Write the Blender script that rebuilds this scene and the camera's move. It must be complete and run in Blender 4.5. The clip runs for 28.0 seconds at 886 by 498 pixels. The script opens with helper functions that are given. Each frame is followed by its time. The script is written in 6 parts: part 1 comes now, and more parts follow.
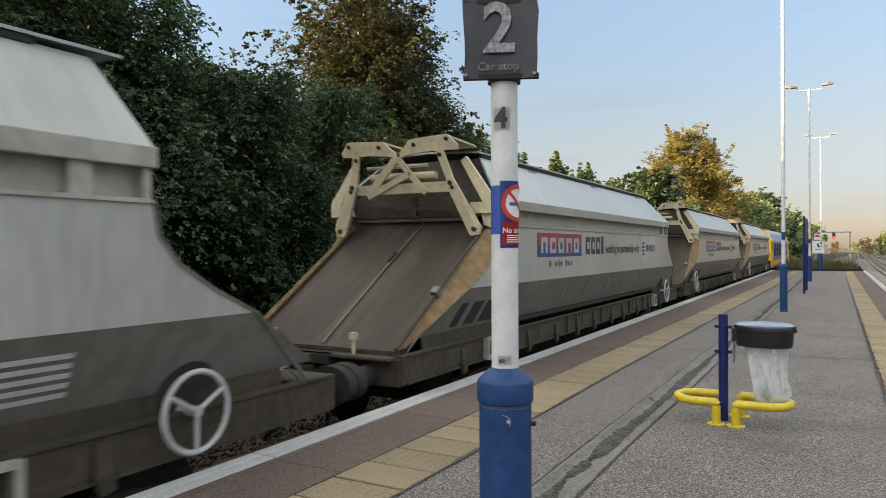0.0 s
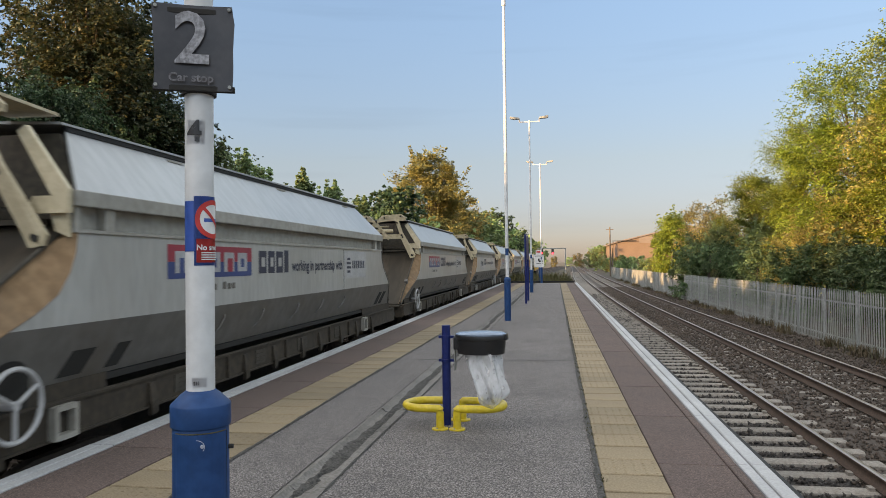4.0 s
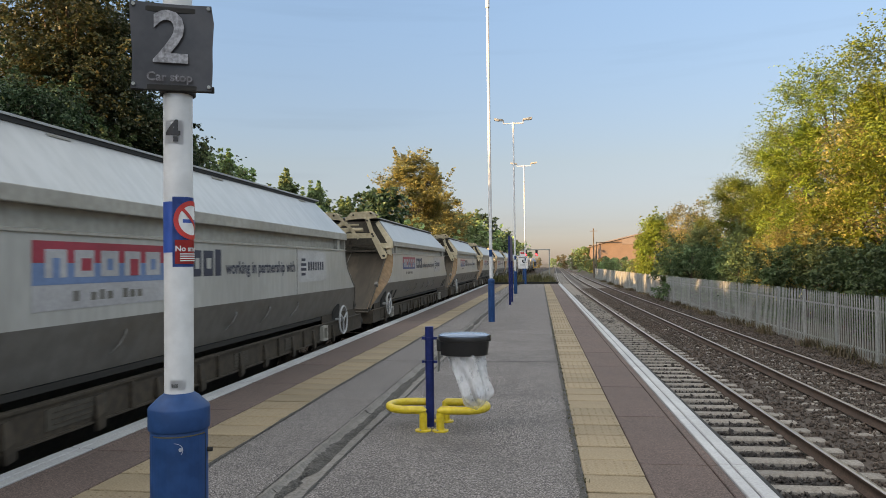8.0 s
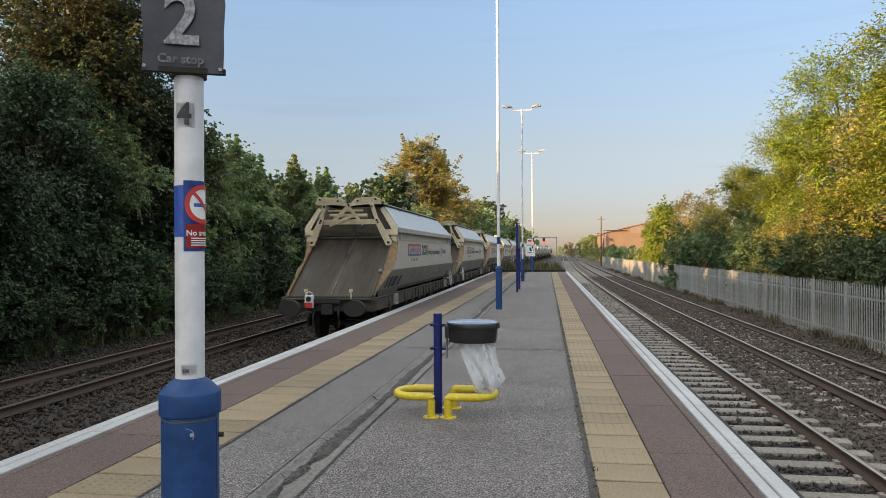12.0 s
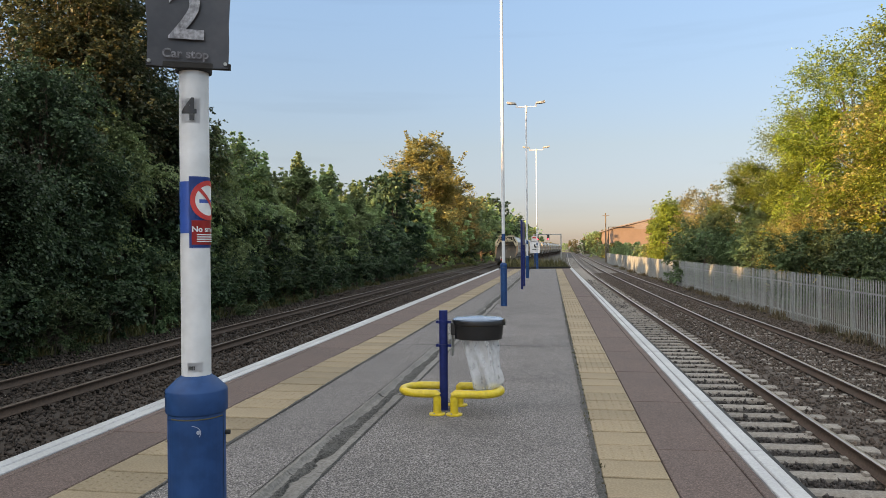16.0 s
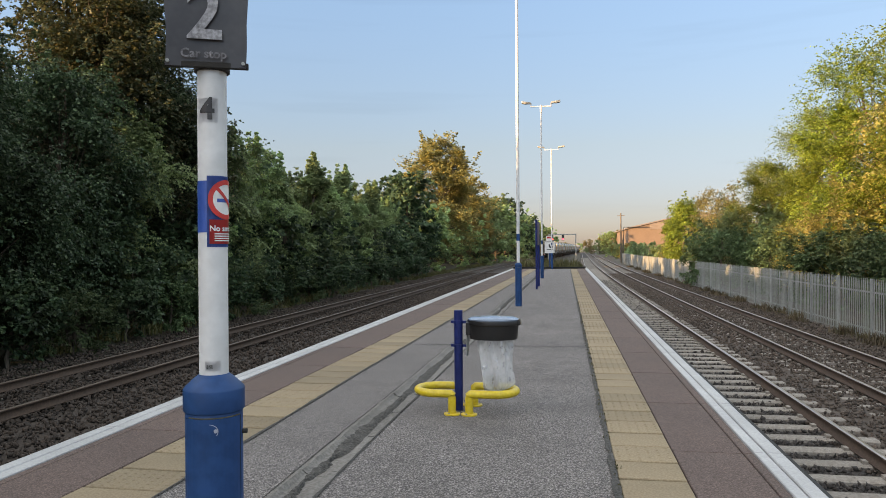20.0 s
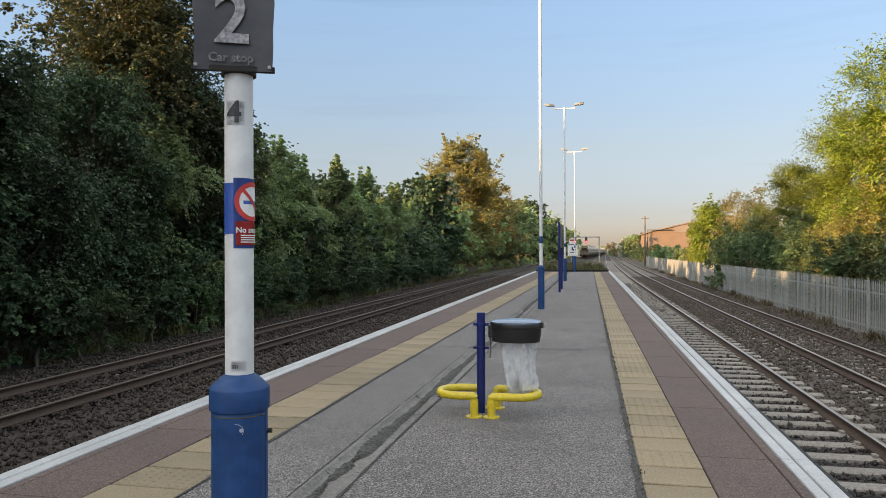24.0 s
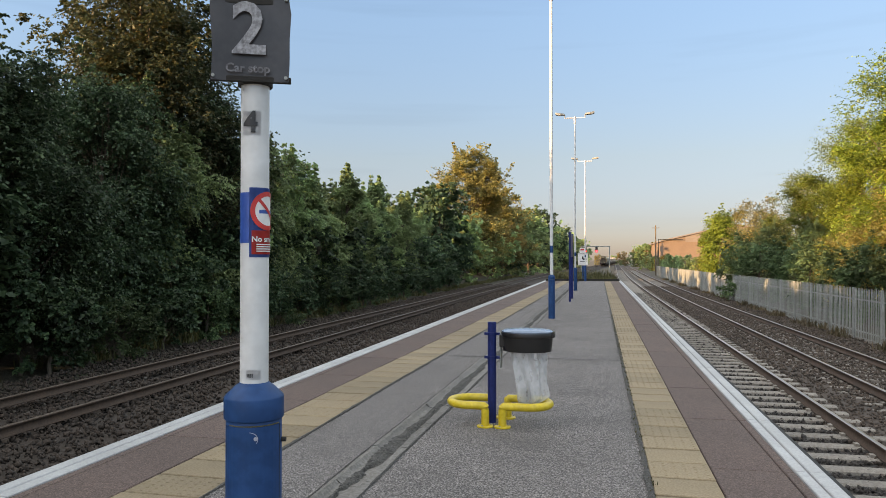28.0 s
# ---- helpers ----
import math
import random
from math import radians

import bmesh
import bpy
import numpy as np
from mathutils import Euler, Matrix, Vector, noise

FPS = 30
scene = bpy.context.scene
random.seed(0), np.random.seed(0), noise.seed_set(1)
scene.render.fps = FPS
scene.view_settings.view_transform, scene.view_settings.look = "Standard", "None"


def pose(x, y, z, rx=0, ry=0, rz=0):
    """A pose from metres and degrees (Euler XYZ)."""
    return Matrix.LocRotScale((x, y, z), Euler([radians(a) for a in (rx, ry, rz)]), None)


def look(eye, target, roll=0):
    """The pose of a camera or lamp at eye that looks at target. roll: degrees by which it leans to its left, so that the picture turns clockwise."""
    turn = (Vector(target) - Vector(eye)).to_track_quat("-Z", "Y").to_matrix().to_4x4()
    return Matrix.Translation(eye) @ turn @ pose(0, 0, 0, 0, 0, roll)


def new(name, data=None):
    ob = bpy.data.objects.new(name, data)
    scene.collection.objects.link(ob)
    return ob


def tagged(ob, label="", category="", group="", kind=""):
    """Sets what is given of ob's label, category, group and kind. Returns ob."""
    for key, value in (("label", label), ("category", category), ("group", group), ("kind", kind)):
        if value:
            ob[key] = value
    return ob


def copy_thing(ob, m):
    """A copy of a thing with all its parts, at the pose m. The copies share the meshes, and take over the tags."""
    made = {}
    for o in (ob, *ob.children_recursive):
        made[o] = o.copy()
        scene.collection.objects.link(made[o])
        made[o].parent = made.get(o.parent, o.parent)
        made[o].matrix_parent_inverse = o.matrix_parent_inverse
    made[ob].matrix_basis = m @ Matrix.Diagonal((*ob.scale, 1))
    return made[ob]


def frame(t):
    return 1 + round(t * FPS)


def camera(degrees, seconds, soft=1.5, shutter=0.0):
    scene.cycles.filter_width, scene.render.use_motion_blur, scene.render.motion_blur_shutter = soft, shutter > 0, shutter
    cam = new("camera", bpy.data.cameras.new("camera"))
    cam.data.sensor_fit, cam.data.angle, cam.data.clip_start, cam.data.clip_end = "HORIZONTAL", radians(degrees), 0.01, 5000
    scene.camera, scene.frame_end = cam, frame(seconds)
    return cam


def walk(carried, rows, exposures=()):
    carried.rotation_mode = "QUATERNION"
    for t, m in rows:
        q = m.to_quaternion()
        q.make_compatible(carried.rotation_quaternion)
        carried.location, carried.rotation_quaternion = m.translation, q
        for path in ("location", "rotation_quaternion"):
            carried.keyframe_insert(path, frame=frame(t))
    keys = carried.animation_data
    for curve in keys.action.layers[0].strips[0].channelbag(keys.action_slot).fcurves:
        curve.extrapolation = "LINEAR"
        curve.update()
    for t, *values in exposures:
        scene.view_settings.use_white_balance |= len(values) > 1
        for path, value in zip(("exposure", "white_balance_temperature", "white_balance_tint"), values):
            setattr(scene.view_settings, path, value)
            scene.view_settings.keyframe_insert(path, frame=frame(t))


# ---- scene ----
cam = camera(64.1, 28.0, soft=0.75, shutter=0.12)
PATH = [
    (0, (0.044, -0.001, 1.66), (-0.928, 1.747, 1.659), -0.2),
    (0.5, (0.111, 0.022, 1.656), (-0.66, 1.868, 1.658), 0.0),
    (1, (0.158, 0.033, 1.654), (-0.454, 1.936, 1.655), 0.2),
    (1.5, (0.18, 0.032, 1.656), (-0.318, 1.969, 1.662), 0.1),
    (2, (0.183, 0.039, 1.66), (-0.254, 1.991, 1.673), -0.1),
    (2.5, (0.192, 0.035, 1.658), (-0.213, 1.993, 1.68), -0.4),
    (3, (0.199, 0.043, 1.656), (-0.172, 2.008, 1.684), -0.6),
    (3.5, (0.212, 0.044, 1.662), (-0.127, 2.014, 1.698), -0.7),
    (4, (0.217, 0.039, 1.66), (-0.097, 2.014, 1.7), -0.7),
    (4.5, (0.219, 0.036, 1.663), (-0.075, 2.014, 1.706), -0.8),
    (6.5, (0.222, 0.038, 1.665), (-0.061, 2.017, 1.718), -0.8),
    (7, (0.222, 0.044, 1.662), (-0.055, 2.024, 1.715), -0.8),
    (7.5, (0.227, 0.044, 1.662), (-0.045, 2.024, 1.713), -0.8),
    (8, (0.227, 0.045, 1.66), (-0.043, 2.026, 1.703), -0.7),
    (8.5, (0.227, 0.047, 1.658), (-0.035, 2.03, 1.698), -0.8),
    (9, (0.224, 0.049, 1.66), (-0.041, 2.031, 1.695), -0.7),
    (9.5, (0.224, 0.051, 1.659), (-0.042, 2.033, 1.692), -0.6),
    (10, (0.222, 0.056, 1.657), (-0.047, 2.037, 1.687), -0.6),
    (10.5, (0.22, 0.058, 1.657), (-0.052, 2.04, 1.68), -0.6),
    (11, (0.212, 0.061, 1.658), (-0.065, 2.042, 1.677), -0.5),
    (11.5, (0.208, 0.063, 1.659), (-0.082, 2.042, 1.67), -0.3),
    (12, (0.202, 0.071, 1.657), (-0.088, 2.05, 1.664), -0.3),
    (12.5, (0.2, 0.084, 1.654), (-0.091, 2.062, 1.659), -0.3),
    (14.5, (0.188, 0.092, 1.657), (-0.113, 2.069, 1.655), -0.3),
    (15, (0.192, 0.09, 1.654), (-0.108, 2.068, 1.654), -0.3),
    (15.5, (0.188, 0.094, 1.654), (-0.11, 2.072, 1.652), -0.5),
    (16, (0.188, 0.091, 1.652), (-0.114, 2.068, 1.651), -0.5),
    (16.5, (0.18, 0.092, 1.653), (-0.124, 2.068, 1.65), -0.5),
    (17, (0.181, 0.086, 1.652), (-0.13, 2.061, 1.649), -0.5),
    (17.5, (0.18, 0.088, 1.654), (-0.132, 2.064, 1.651), -0.5),
    (18, (0.182, 0.083, 1.654), (-0.131, 2.058, 1.652), -0.5),
    (18.5, (0.184, 0.087, 1.654), (-0.138, 2.061, 1.655), -0.4),
    (19, (0.183, 0.092, 1.653), (-0.149, 2.064, 1.657), -0.4),
    (19.5, (0.184, 0.093, 1.651), (-0.154, 2.064, 1.653), -0.4),
    (20, (0.178, 0.098, 1.651), (-0.164, 2.069, 1.65), -0.4),
    (20.5, (0.177, 0.101, 1.648), (-0.169, 2.071, 1.642), -0.4),
    (22.5, (0.174, 0.103, 1.65), (-0.201, 2.068, 1.644), -0.4),
    (23, (0.176, 0.1, 1.649), (-0.213, 2.062, 1.646), -0.3),
    (23.5, (0.174, 0.097, 1.651), (-0.228, 2.056, 1.653), -0.2),
    (24, (0.175, 0.092, 1.65), (-0.229, 2.051, 1.656), -0.2),
    (24.5, (0.176, 0.091, 1.648), (-0.227, 2.05, 1.654), -0.3),
    (25, (0.18, 0.093, 1.648), (-0.226, 2.052, 1.649), -0.3),
    (25.5, (0.175, 0.095, 1.651), (-0.244, 2.05, 1.651), -0.3),
    (26, (0.173, 0.091, 1.651), (-0.255, 2.045, 1.658), -0.4),
    (26.5, (0.171, 0.095, 1.651), (-0.261, 2.048, 1.66), -0.3),
    (27, (0.171, 0.09, 1.651), (-0.262, 2.042, 1.667), -0.3),
    (27.5, (0.167, 0.086, 1.651), (-0.265, 2.039, 1.674), -0.2),
    (28, (0.161, 0.084, 1.653), (-0.27, 2.037, 1.684), -0.0),
]
walk(cam, [(t, look(eye, target, roll)) for t, eye, target, roll in PATH], exposures=((0.0, 3.05, 10500, 25), (1.0, 2.98, 10200, 25), (2.2, 2.88, 9900, 25), (4.0, 2.83, 9600, 25), (11.0, 2.84, 9600, 25), (13.0, 2.93, 9500, 25), (28.0, 2.93, 9400, 24)))

# ---------------------------------------------------------------- light
SUN_DIR = Vector((-0.74, -0.63, 0.19)).normalized()
world = bpy.data.worlds.new("evening_sky")
scene.world = world
world.use_nodes = True
wn = world.node_tree.nodes
sky = wn.new("ShaderNodeTexSky")
sky.sky_type = "NISHITA"
sky.sun_disc = False
sky.sun_elevation = math.asin(SUN_DIR.z)
sky.sun_rotation = math.atan2(SUN_DIR.x, SUN_DIR.y)
sky.altitude = 20
sky.air_density, sky.dust_density, sky.ozone_density = 1.0, 0.4, 2.5
wn["Background"].inputs["Strength"].default_value = 0.15
# the sky dims and warms towards the horizon all round
wl = world.node_tree.links
wco, wsep, wramp, wmul = wn.new("ShaderNodeTexCoord"), wn.new("ShaderNodeSeparateXYZ"), wn.new("ShaderNodeValToRGB"), wn.new("ShaderNodeMix")
wl.new(wco.outputs["Generated"], wsep.inputs[0])
wl.new(wsep.outputs["Z"], wramp.inputs["Fac"])
wramp.color_ramp.elements[0].color = (0.096, 0.113, 0.195, 1)
wramp.color_ramp.elements[1].color = (1.98, 1.44, 0.93, 1)
# above 0.36, out of view, the sky is raised sharply to fill shade
for at, tint in ((0.06, (0.119, 0.131, 0.190)), (0.14, (0.166, 0.173, 0.198)), (0.36, (0.240, 0.298, 0.338)), (0.46, (1.18, 1.08, 0.90)), (0.62, (1.60, 1.21, 0.88))):
    el = wramp.color_ramp.elements.new(at)
    el.color = (*tint, 1)
wmul.data_type, wmul.blend_type = "RGBA", "MULTIPLY"
wmul.inputs["Factor"].default_value = 1.0
wl.new(sky.outputs[0], wmul.inputs["A"])
wl.new(wramp.outputs[0], wmul.inputs["B"])
# the sky brightens towards the side where the sun stands, and thin evening streaks lie low in it
wdot, wglow = wn.new("ShaderNodeVectorMath"), wn.new("ShaderNodeMapRange")
wdot.operation = "DOT_PRODUCT"
wdot.inputs[1].default_value = (0.76, 0.65, 0.0)
wl.new(wco.outputs["Generated"], wdot.inputs[0])
wglow.inputs["From Min"].default_value, wglow.inputs["From Max"].default_value = -1.0, 1.0
wglow.inputs["To Min"].default_value, wglow.inputs["To Max"].default_value = 1.46, 0.80
wl.new(wdot.outputs["Value"], wglow.inputs["Value"])
wmap, wnoise, wstreak = wn.new("ShaderNodeMapping"), wn.new("ShaderNodeTexNoise"), wn.new("ShaderNodeMapRange")
wmap.inputs["Scale"].default_value = (2.2, 2.2, 34)
wnoise.inputs["Scale"].default_value, wnoise.inputs["Detail"].default_value = 1.0, 4
wl.new(wco.outputs["Generated"], wmap.inputs["Vector"])
wl.new(wmap.outputs[0], wnoise.inputs["Vector"])
wstreak.inputs["From Min"].default_value, wstreak.inputs["From Max"].default_value = 0.56, 0.72
wstreak.inputs["To Min"].default_value, wstreak.inputs["To Max"].default_value = 1.0, 0.94
wl.new(wnoise.outputs["Fac"], wstreak.inputs["Value"])
wprod, wtone = wn.new("ShaderNodeMath"), wn.new("ShaderNodeVectorMath")
wprod.operation, wtone.operation = "MULTIPLY", "SCALE"
wl.new(wglow.outputs[0], wprod.inputs[0])
wl.new(wstreak.outputs[0], wprod.inputs[1])
wl.new(wmul.outputs["Result"], wtone.inputs[0])
wl.new(wprod.outputs[0], wtone.inputs["Scale"])
wl.new(wtone.outputs[0], wn["Background"].inputs[0])
sun = new("sun", bpy.data.lights.new("sun", "SUN"))
sun.data.energy, sun.data.angle, sun.data.color = 1.8, radians(0.6), (1.0, 0.77, 0.46)
sun.matrix_world = look(SUN_DIR * 100, (0, 0, 0))

# ---------------------------------------------------------------- materials
def material(name, rough=0.7, metal=0.0, spec=0.5):
    m = bpy.data.materials.new(name)
    m.use_nodes = True
    b = m.node_tree.nodes["Principled BSDF"]
    b.inputs["Roughness"].default_value = rough
    b.inputs["Metallic"].default_value = metal
    b.inputs["Specular IOR Level"].default_value = spec
    return m, m.node_tree, b


def surface(name, base, dark, light, fine=40.0, coarse=1.5, rough=0.8, metal=0.0, bump=0.2, bump_size=0.01, stain=None, stain_amount=0.5,
            streak=(1, 1, 1), island=0.0, obrandom=0.0, spec=0.5, fine_mix=0.5, speck=0.0, speck_size=90.0):
    """Paint or mineral with grain, larger blotches, optional stains of another colour, and relief."""
    m, tree, b = material(name, rough, metal, spec)
    n, l = tree.nodes, tree.links
    co = n.new("ShaderNodeTexCoord")
    mp = n.new("ShaderNodeMapping")
    mp.inputs["Scale"].default_value = streak
    l.new(co.outputs["Object"], mp.inputs["Vector"])
    f = n.new("ShaderNodeTexNoise")
    f.inputs["Scale"].default_value, f.inputs["Detail"].default_value = fine, 6
    g = n.new("ShaderNodeTexNoise")
    g.inputs["Scale"].default_value, g.inputs["Detail"].default_value, g.inputs["Roughness"].default_value = coarse, 6, 0.65
    l.new(mp.outputs[0], f.inputs["Vector"])
    l.new(mp.outputs[0], g.inputs["Vector"])
    r1 = n.new("ShaderNodeValToRGB")
    r1.color_ramp.elements[0].position, r1.color_ramp.elements[1].position = 0.40, 0.60
    r1.color_ramp.elements[0].color, r1.color_ramp.elements[1].color = (*dark, 1), (*light, 1)
    l.new(f.outputs["Fac"], r1.inputs["Fac"])
    mix = n.new("ShaderNodeMix")
    mix.data_type = "RGBA"
    mix.inputs["Factor"].default_value = fine_mix
    mix.inputs["A"].default_value = (*base, 1)
    l.new(r1.outputs[0], mix.inputs["B"])
    out = mix.outputs["Result"]
    tone = n.new("ShaderNodeMapRange")
    tone.inputs["From Min"].default_value, tone.inputs["From Max"].default_value = 0.3, 0.7
    tone.inputs["To Min"].default_value, tone.inputs["To Max"].default_value = 0.82, 1.15
    l.new(g.outputs["Fac"], tone.inputs["Value"])
    hsv = n.new("ShaderNodeHueSaturation")
    l.new(out, hsv.inputs["Color"])
    l.new(tone.outputs[0], hsv.inputs["Value"])
    out = hsv.outputs[0]
    if speck:
        vo = n.new("ShaderNodeTexVoronoi")
        vo.inputs["Scale"].default_value = speck_size
        l.new(mp.outputs[0], vo.inputs["Vector"])
        sp = n.new("ShaderNodeSeparateColor")
        l.new(vo.outputs["Color"], sp.inputs[0])
        sv = n.new("ShaderNodeMapRange")
        sv.inputs["To Min"].default_value, sv.inputs["To Max"].default_value = 1 - speck, 1 + speck
        l.new(sp.outputs[0], sv.inputs["Value"])
        h3 = n.new("ShaderNodeHueSaturation")
        l.new(out, h3.inputs["Color"])
        l.new(sv.outputs[0], h3.inputs["Value"])
        out = h3.outputs[0]
    if island or obrandom:
        src = n.new("ShaderNodeNewGeometry").outputs["Random Per Island"] if island else n.new("ShaderNodeObjectInfo").outputs["Random"]
        amt = island or obrandom
        vr = n.new("ShaderNodeMapRange")
        vr.inputs["To Min"].default_value, vr.inputs["To Max"].default_value = 1 - amt, 1 + amt
        l.new(src, vr.inputs["Value"])
        h2 = n.new("ShaderNodeHueSaturation")
        l.new(out, h2.inputs["Color"])
        l.new(vr.outputs[0], h2.inputs["Value"])
        out = h2.outputs[0]
    if stain:
        s = n.new("ShaderNodeTexNoise")
        s.inputs["Scale"].default_value, s.inputs["Detail"].default_value, s.inputs["Roughness"].default_value = coarse * 2.3, 8, 0.7
        l.new(mp.outputs[0], s.inputs["Vector"])
        sr = n.new("ShaderNodeMapRange")
        sr.inputs["From Min"].default_value, sr.inputs["From Max"].default_value = 0.5, 0.72
        sr.inputs["To Max"].default_value = stain_amount
        l.new(s.outputs["Fac"], sr.inputs["Value"])
        m2 = n.new("ShaderNodeMix")
        m2.data_type = "RGBA"
        l.new(sr.outputs[0], m2.inputs["Factor"])
        l.new(out, m2.inputs["A"])
        m2.inputs["B"].default_value = (*stain, 1)
        out = m2.outputs["Result"]
    l.new(out, b.inputs["Base Color"])
    rr = n.new("ShaderNodeMapRange")
    rr.inputs["To Min"].default_value, rr.inputs["To Max"].default_value = max(0.05, rough - 0.12), min(1, rough + 0.12)
    l.new(g.outputs["Fac"], rr.inputs["Value"])
    l.new(rr.outputs[0], b.inputs["Roughness"])
    if bump:
        bp = n.new("ShaderNodeBump")
        bp.inputs["Strength"].default_value, bp.inputs["Distance"].default_value = bump, bump_size
        l.new(f.outputs["Fac"], bp.inputs["Height"])
        l.new(bp.outputs[0], b.inputs["Normal"])
    return m


def leafy(name, a, c, d, gloss=0.3, through_light=0.34):
    """Leaves: three greens spread leaf by leaf, some light let through."""
    m, tree, b = material(name, 0.50, 0, gloss)
    n, l = tree.nodes, tree.links
    geo = n.new("ShaderNodeNewGeometry")
    ramp = n.new("ShaderNodeValToRGB")
    ramp.color_ramp.elements[0].color, ramp.color_ramp.elements[1].color = (*a, 1), (*d, 1)
    e = ramp.color_ramp.elements.new(0.6)
    e.color = (*c, 1)
    l.new(geo.outputs["Random Per Island"], ramp.inputs["Fac"])
    co = n.new("ShaderNodeTexCoord")
    no = n.new("ShaderNodeTexNoise")
    no.inputs["Scale"].default_value, no.inputs["Detail"].default_value = 0.8, 3
    l.new(co.outputs["Object"], no.inputs["Vector"])
    mr = n.new("ShaderNodeMapRange")
    mr.inputs["From Min"].default_value, mr.inputs["From Max"].default_value = 0.3, 0.7
    mr.inputs["To Min"].default_value, mr.inputs["To Max"].default_value = 0.55, 1.35
    l.new(no.outputs["Fac"], mr.inputs["Value"])
    hs = n.new("ShaderNodeHueSaturation")
    l.new(ramp.outputs[0], hs.inputs["Color"])
    l.new(mr.outputs[0], hs.inputs["Value"])
    oi = n.new("ShaderNodeObjectInfo")
    hv = n.new("ShaderNodeHueSaturation")
    vm, hm = n.new("ShaderNodeMapRange"), n.new("ShaderNodeMapRange")
    vm.inputs["To Min"].default_value, vm.inputs["To Max"].default_value = 0.75, 1.25
    hm.inputs["To Min"].default_value, hm.inputs["To Max"].default_value = 0.485, 0.515
    l.new(oi.outputs["Random"], vm.inputs["Value"])
    l.new(oi.outputs["Random"], hm.inputs["Value"])
    l.new(vm.outputs[0], hv.inputs["Value"])
    l.new(hm.outputs[0], hv.inputs["Hue"])
    l.new(hs.outputs[0], hv.inputs["Color"])
    hs = hv
    l.new(hs.outputs[0], b.inputs["Base Color"])
    tr = n.new("ShaderNodeBsdfTranslucent")
    l.new(hs.outputs[0], tr.inputs["Color"])
    mx = n.new("ShaderNodeMixShader")
    mx.inputs[0].default_value = through_light
    l.new(b.outputs[0], mx.inputs[1])
    l.new(tr.outputs[0], mx.inputs[2])
    l.new(mx.outputs[0], n["Material Output"].inputs["Surface"])
    return m


def plain(name, colour, rough=0.5, metal=0.0, spec=0.5):
    return surface(name, colour, tuple(v * 0.8 for v in colour), tuple(min(1, v * 1.15) for v in colour), 25, 2, rough, metal, 0.05, 0.003, spec=spec, fine_mix=0.4)


def glowing(name, colour, strength):
    m, tree, b = material(name, 0.4)
    b.inputs["Base Color"].default_value = (*colour, 1)
    b.inputs["Emission Color"].default_value = (*colour, 1)
    b.inputs["Emission Strength"].default_value = strength
    return m


M = {}
M["asphalt"] = surface("asphalt_worn", (0.134, 0.12, 0.114), (0.029, 0.0258, 0.0251), (0.257, 0.232, 0.224), 80, 0.45, 0.92, 0, 1.0, 0.012, stain=(0.0677, 0.0607, 0.0586), stain_amount=0.6, fine_mix=0.8, speck=0.75, speck_size=105)
M["redtar"] = surface("red_grey_paving", (0.101, 0.0655, 0.0576), (0.0544, 0.0354, 0.03), (0.152, 0.106, 0.091), 80, 0.8, 0.9, 0, 0.5, 0.008, stain=(0.0936, 0.0678, 0.0594), stain_amount=0.5, obrandom=0.06, speck=0.4, speck_size=90)
M["tactile"] = surface("buff_tactile", (0.227, 0.169, 0.106), (0.167, 0.121, 0.0729), (0.273, 0.21, 0.137), 60, 1.7, 0.85, 0, 0.35, 0.006, stain=(0.179, 0.148, 0.101), stain_amount=0.55, obrandom=0.16)
M["white_edge"] = surface("white_edge_paint", (0.376, 0.38, 0.386), (0.309, 0.312, 0.319), (0.417, 0.42, 0.427), 45, 1.3, 0.75, 0, 0.25, 0.005, stain=(0.188, 0.188, 0.188), stain_amount=0.4, obrandom=0.08)
M["concrete"] = surface("sleeper_concrete", (0.216, 0.191, 0.167), (0.137, 0.122, 0.102), (0.27, 0.244, 0.224), 35, 2.5, 0.9, 0, 0.4, 0.01, stain=(0.12, 0.0913, 0.0702), stain_amount=0.7, obrandom=0.15)
M["channel"] = surface("worn_channel_concrete", (0.157, 0.144, 0.133), (0.0912, 0.0826, 0.0767), (0.21, 0.197, 0.182), 40, 1.8, 0.9, 0, 0.6, 0.01, stain=(0.0738, 0.0701, 0.0664), stain_amount=0.7, obrandom=0.1)
M["channel_dirt"] = surface("tarry_grit", (0.0567, 0.0525, 0.0483), (0.0252, 0.0235, 0.0218), (0.0882, 0.084, 0.078), 45, 3.0, 0.95, 0, 1.0, 0.02, speck=0.5, speck_size=120)
M["ballast_grey"] = surface("sooty_ballast", (0.0322, 0.0265, 0.0241), (0.0168, 0.0139, 0.0123), (0.0534, 0.0442, 0.0407), 30, 0.5, 0.9, 0, 0.4, 0.01, island=0.45)
M["brickwall"] = surface("platform_wall_brick", (0.091, 0.07, 0.063), (0.049, 0.035, 0.035), (0.14, 0.105, 0.091), 30, 1.2, 0.9, 0, 0.5, 0.01)
M["ballast"] = surface("ballast_stone", (0.0696, 0.0506, 0.0396), (0.039, 0.0272, 0.0218), (0.103, 0.0777, 0.0633), 30, 0.5, 0.9, 0, 0.4, 0.01, island=0.45, stain=(0.0546, 0.0308, 0.0192), stain_amount=0.6)
M["ballast_dark"] = surface("ballast_oily", (0.0437, 0.0291, 0.0219), (0.0245, 0.0166, 0.0129), (0.0664, 0.0462, 0.0356), 30, 0.5, 0.9, 0, 0.4, 0.01, island=0.45, stain=(0.0384, 0.0222, 0.0139), stain_amount=0.6)
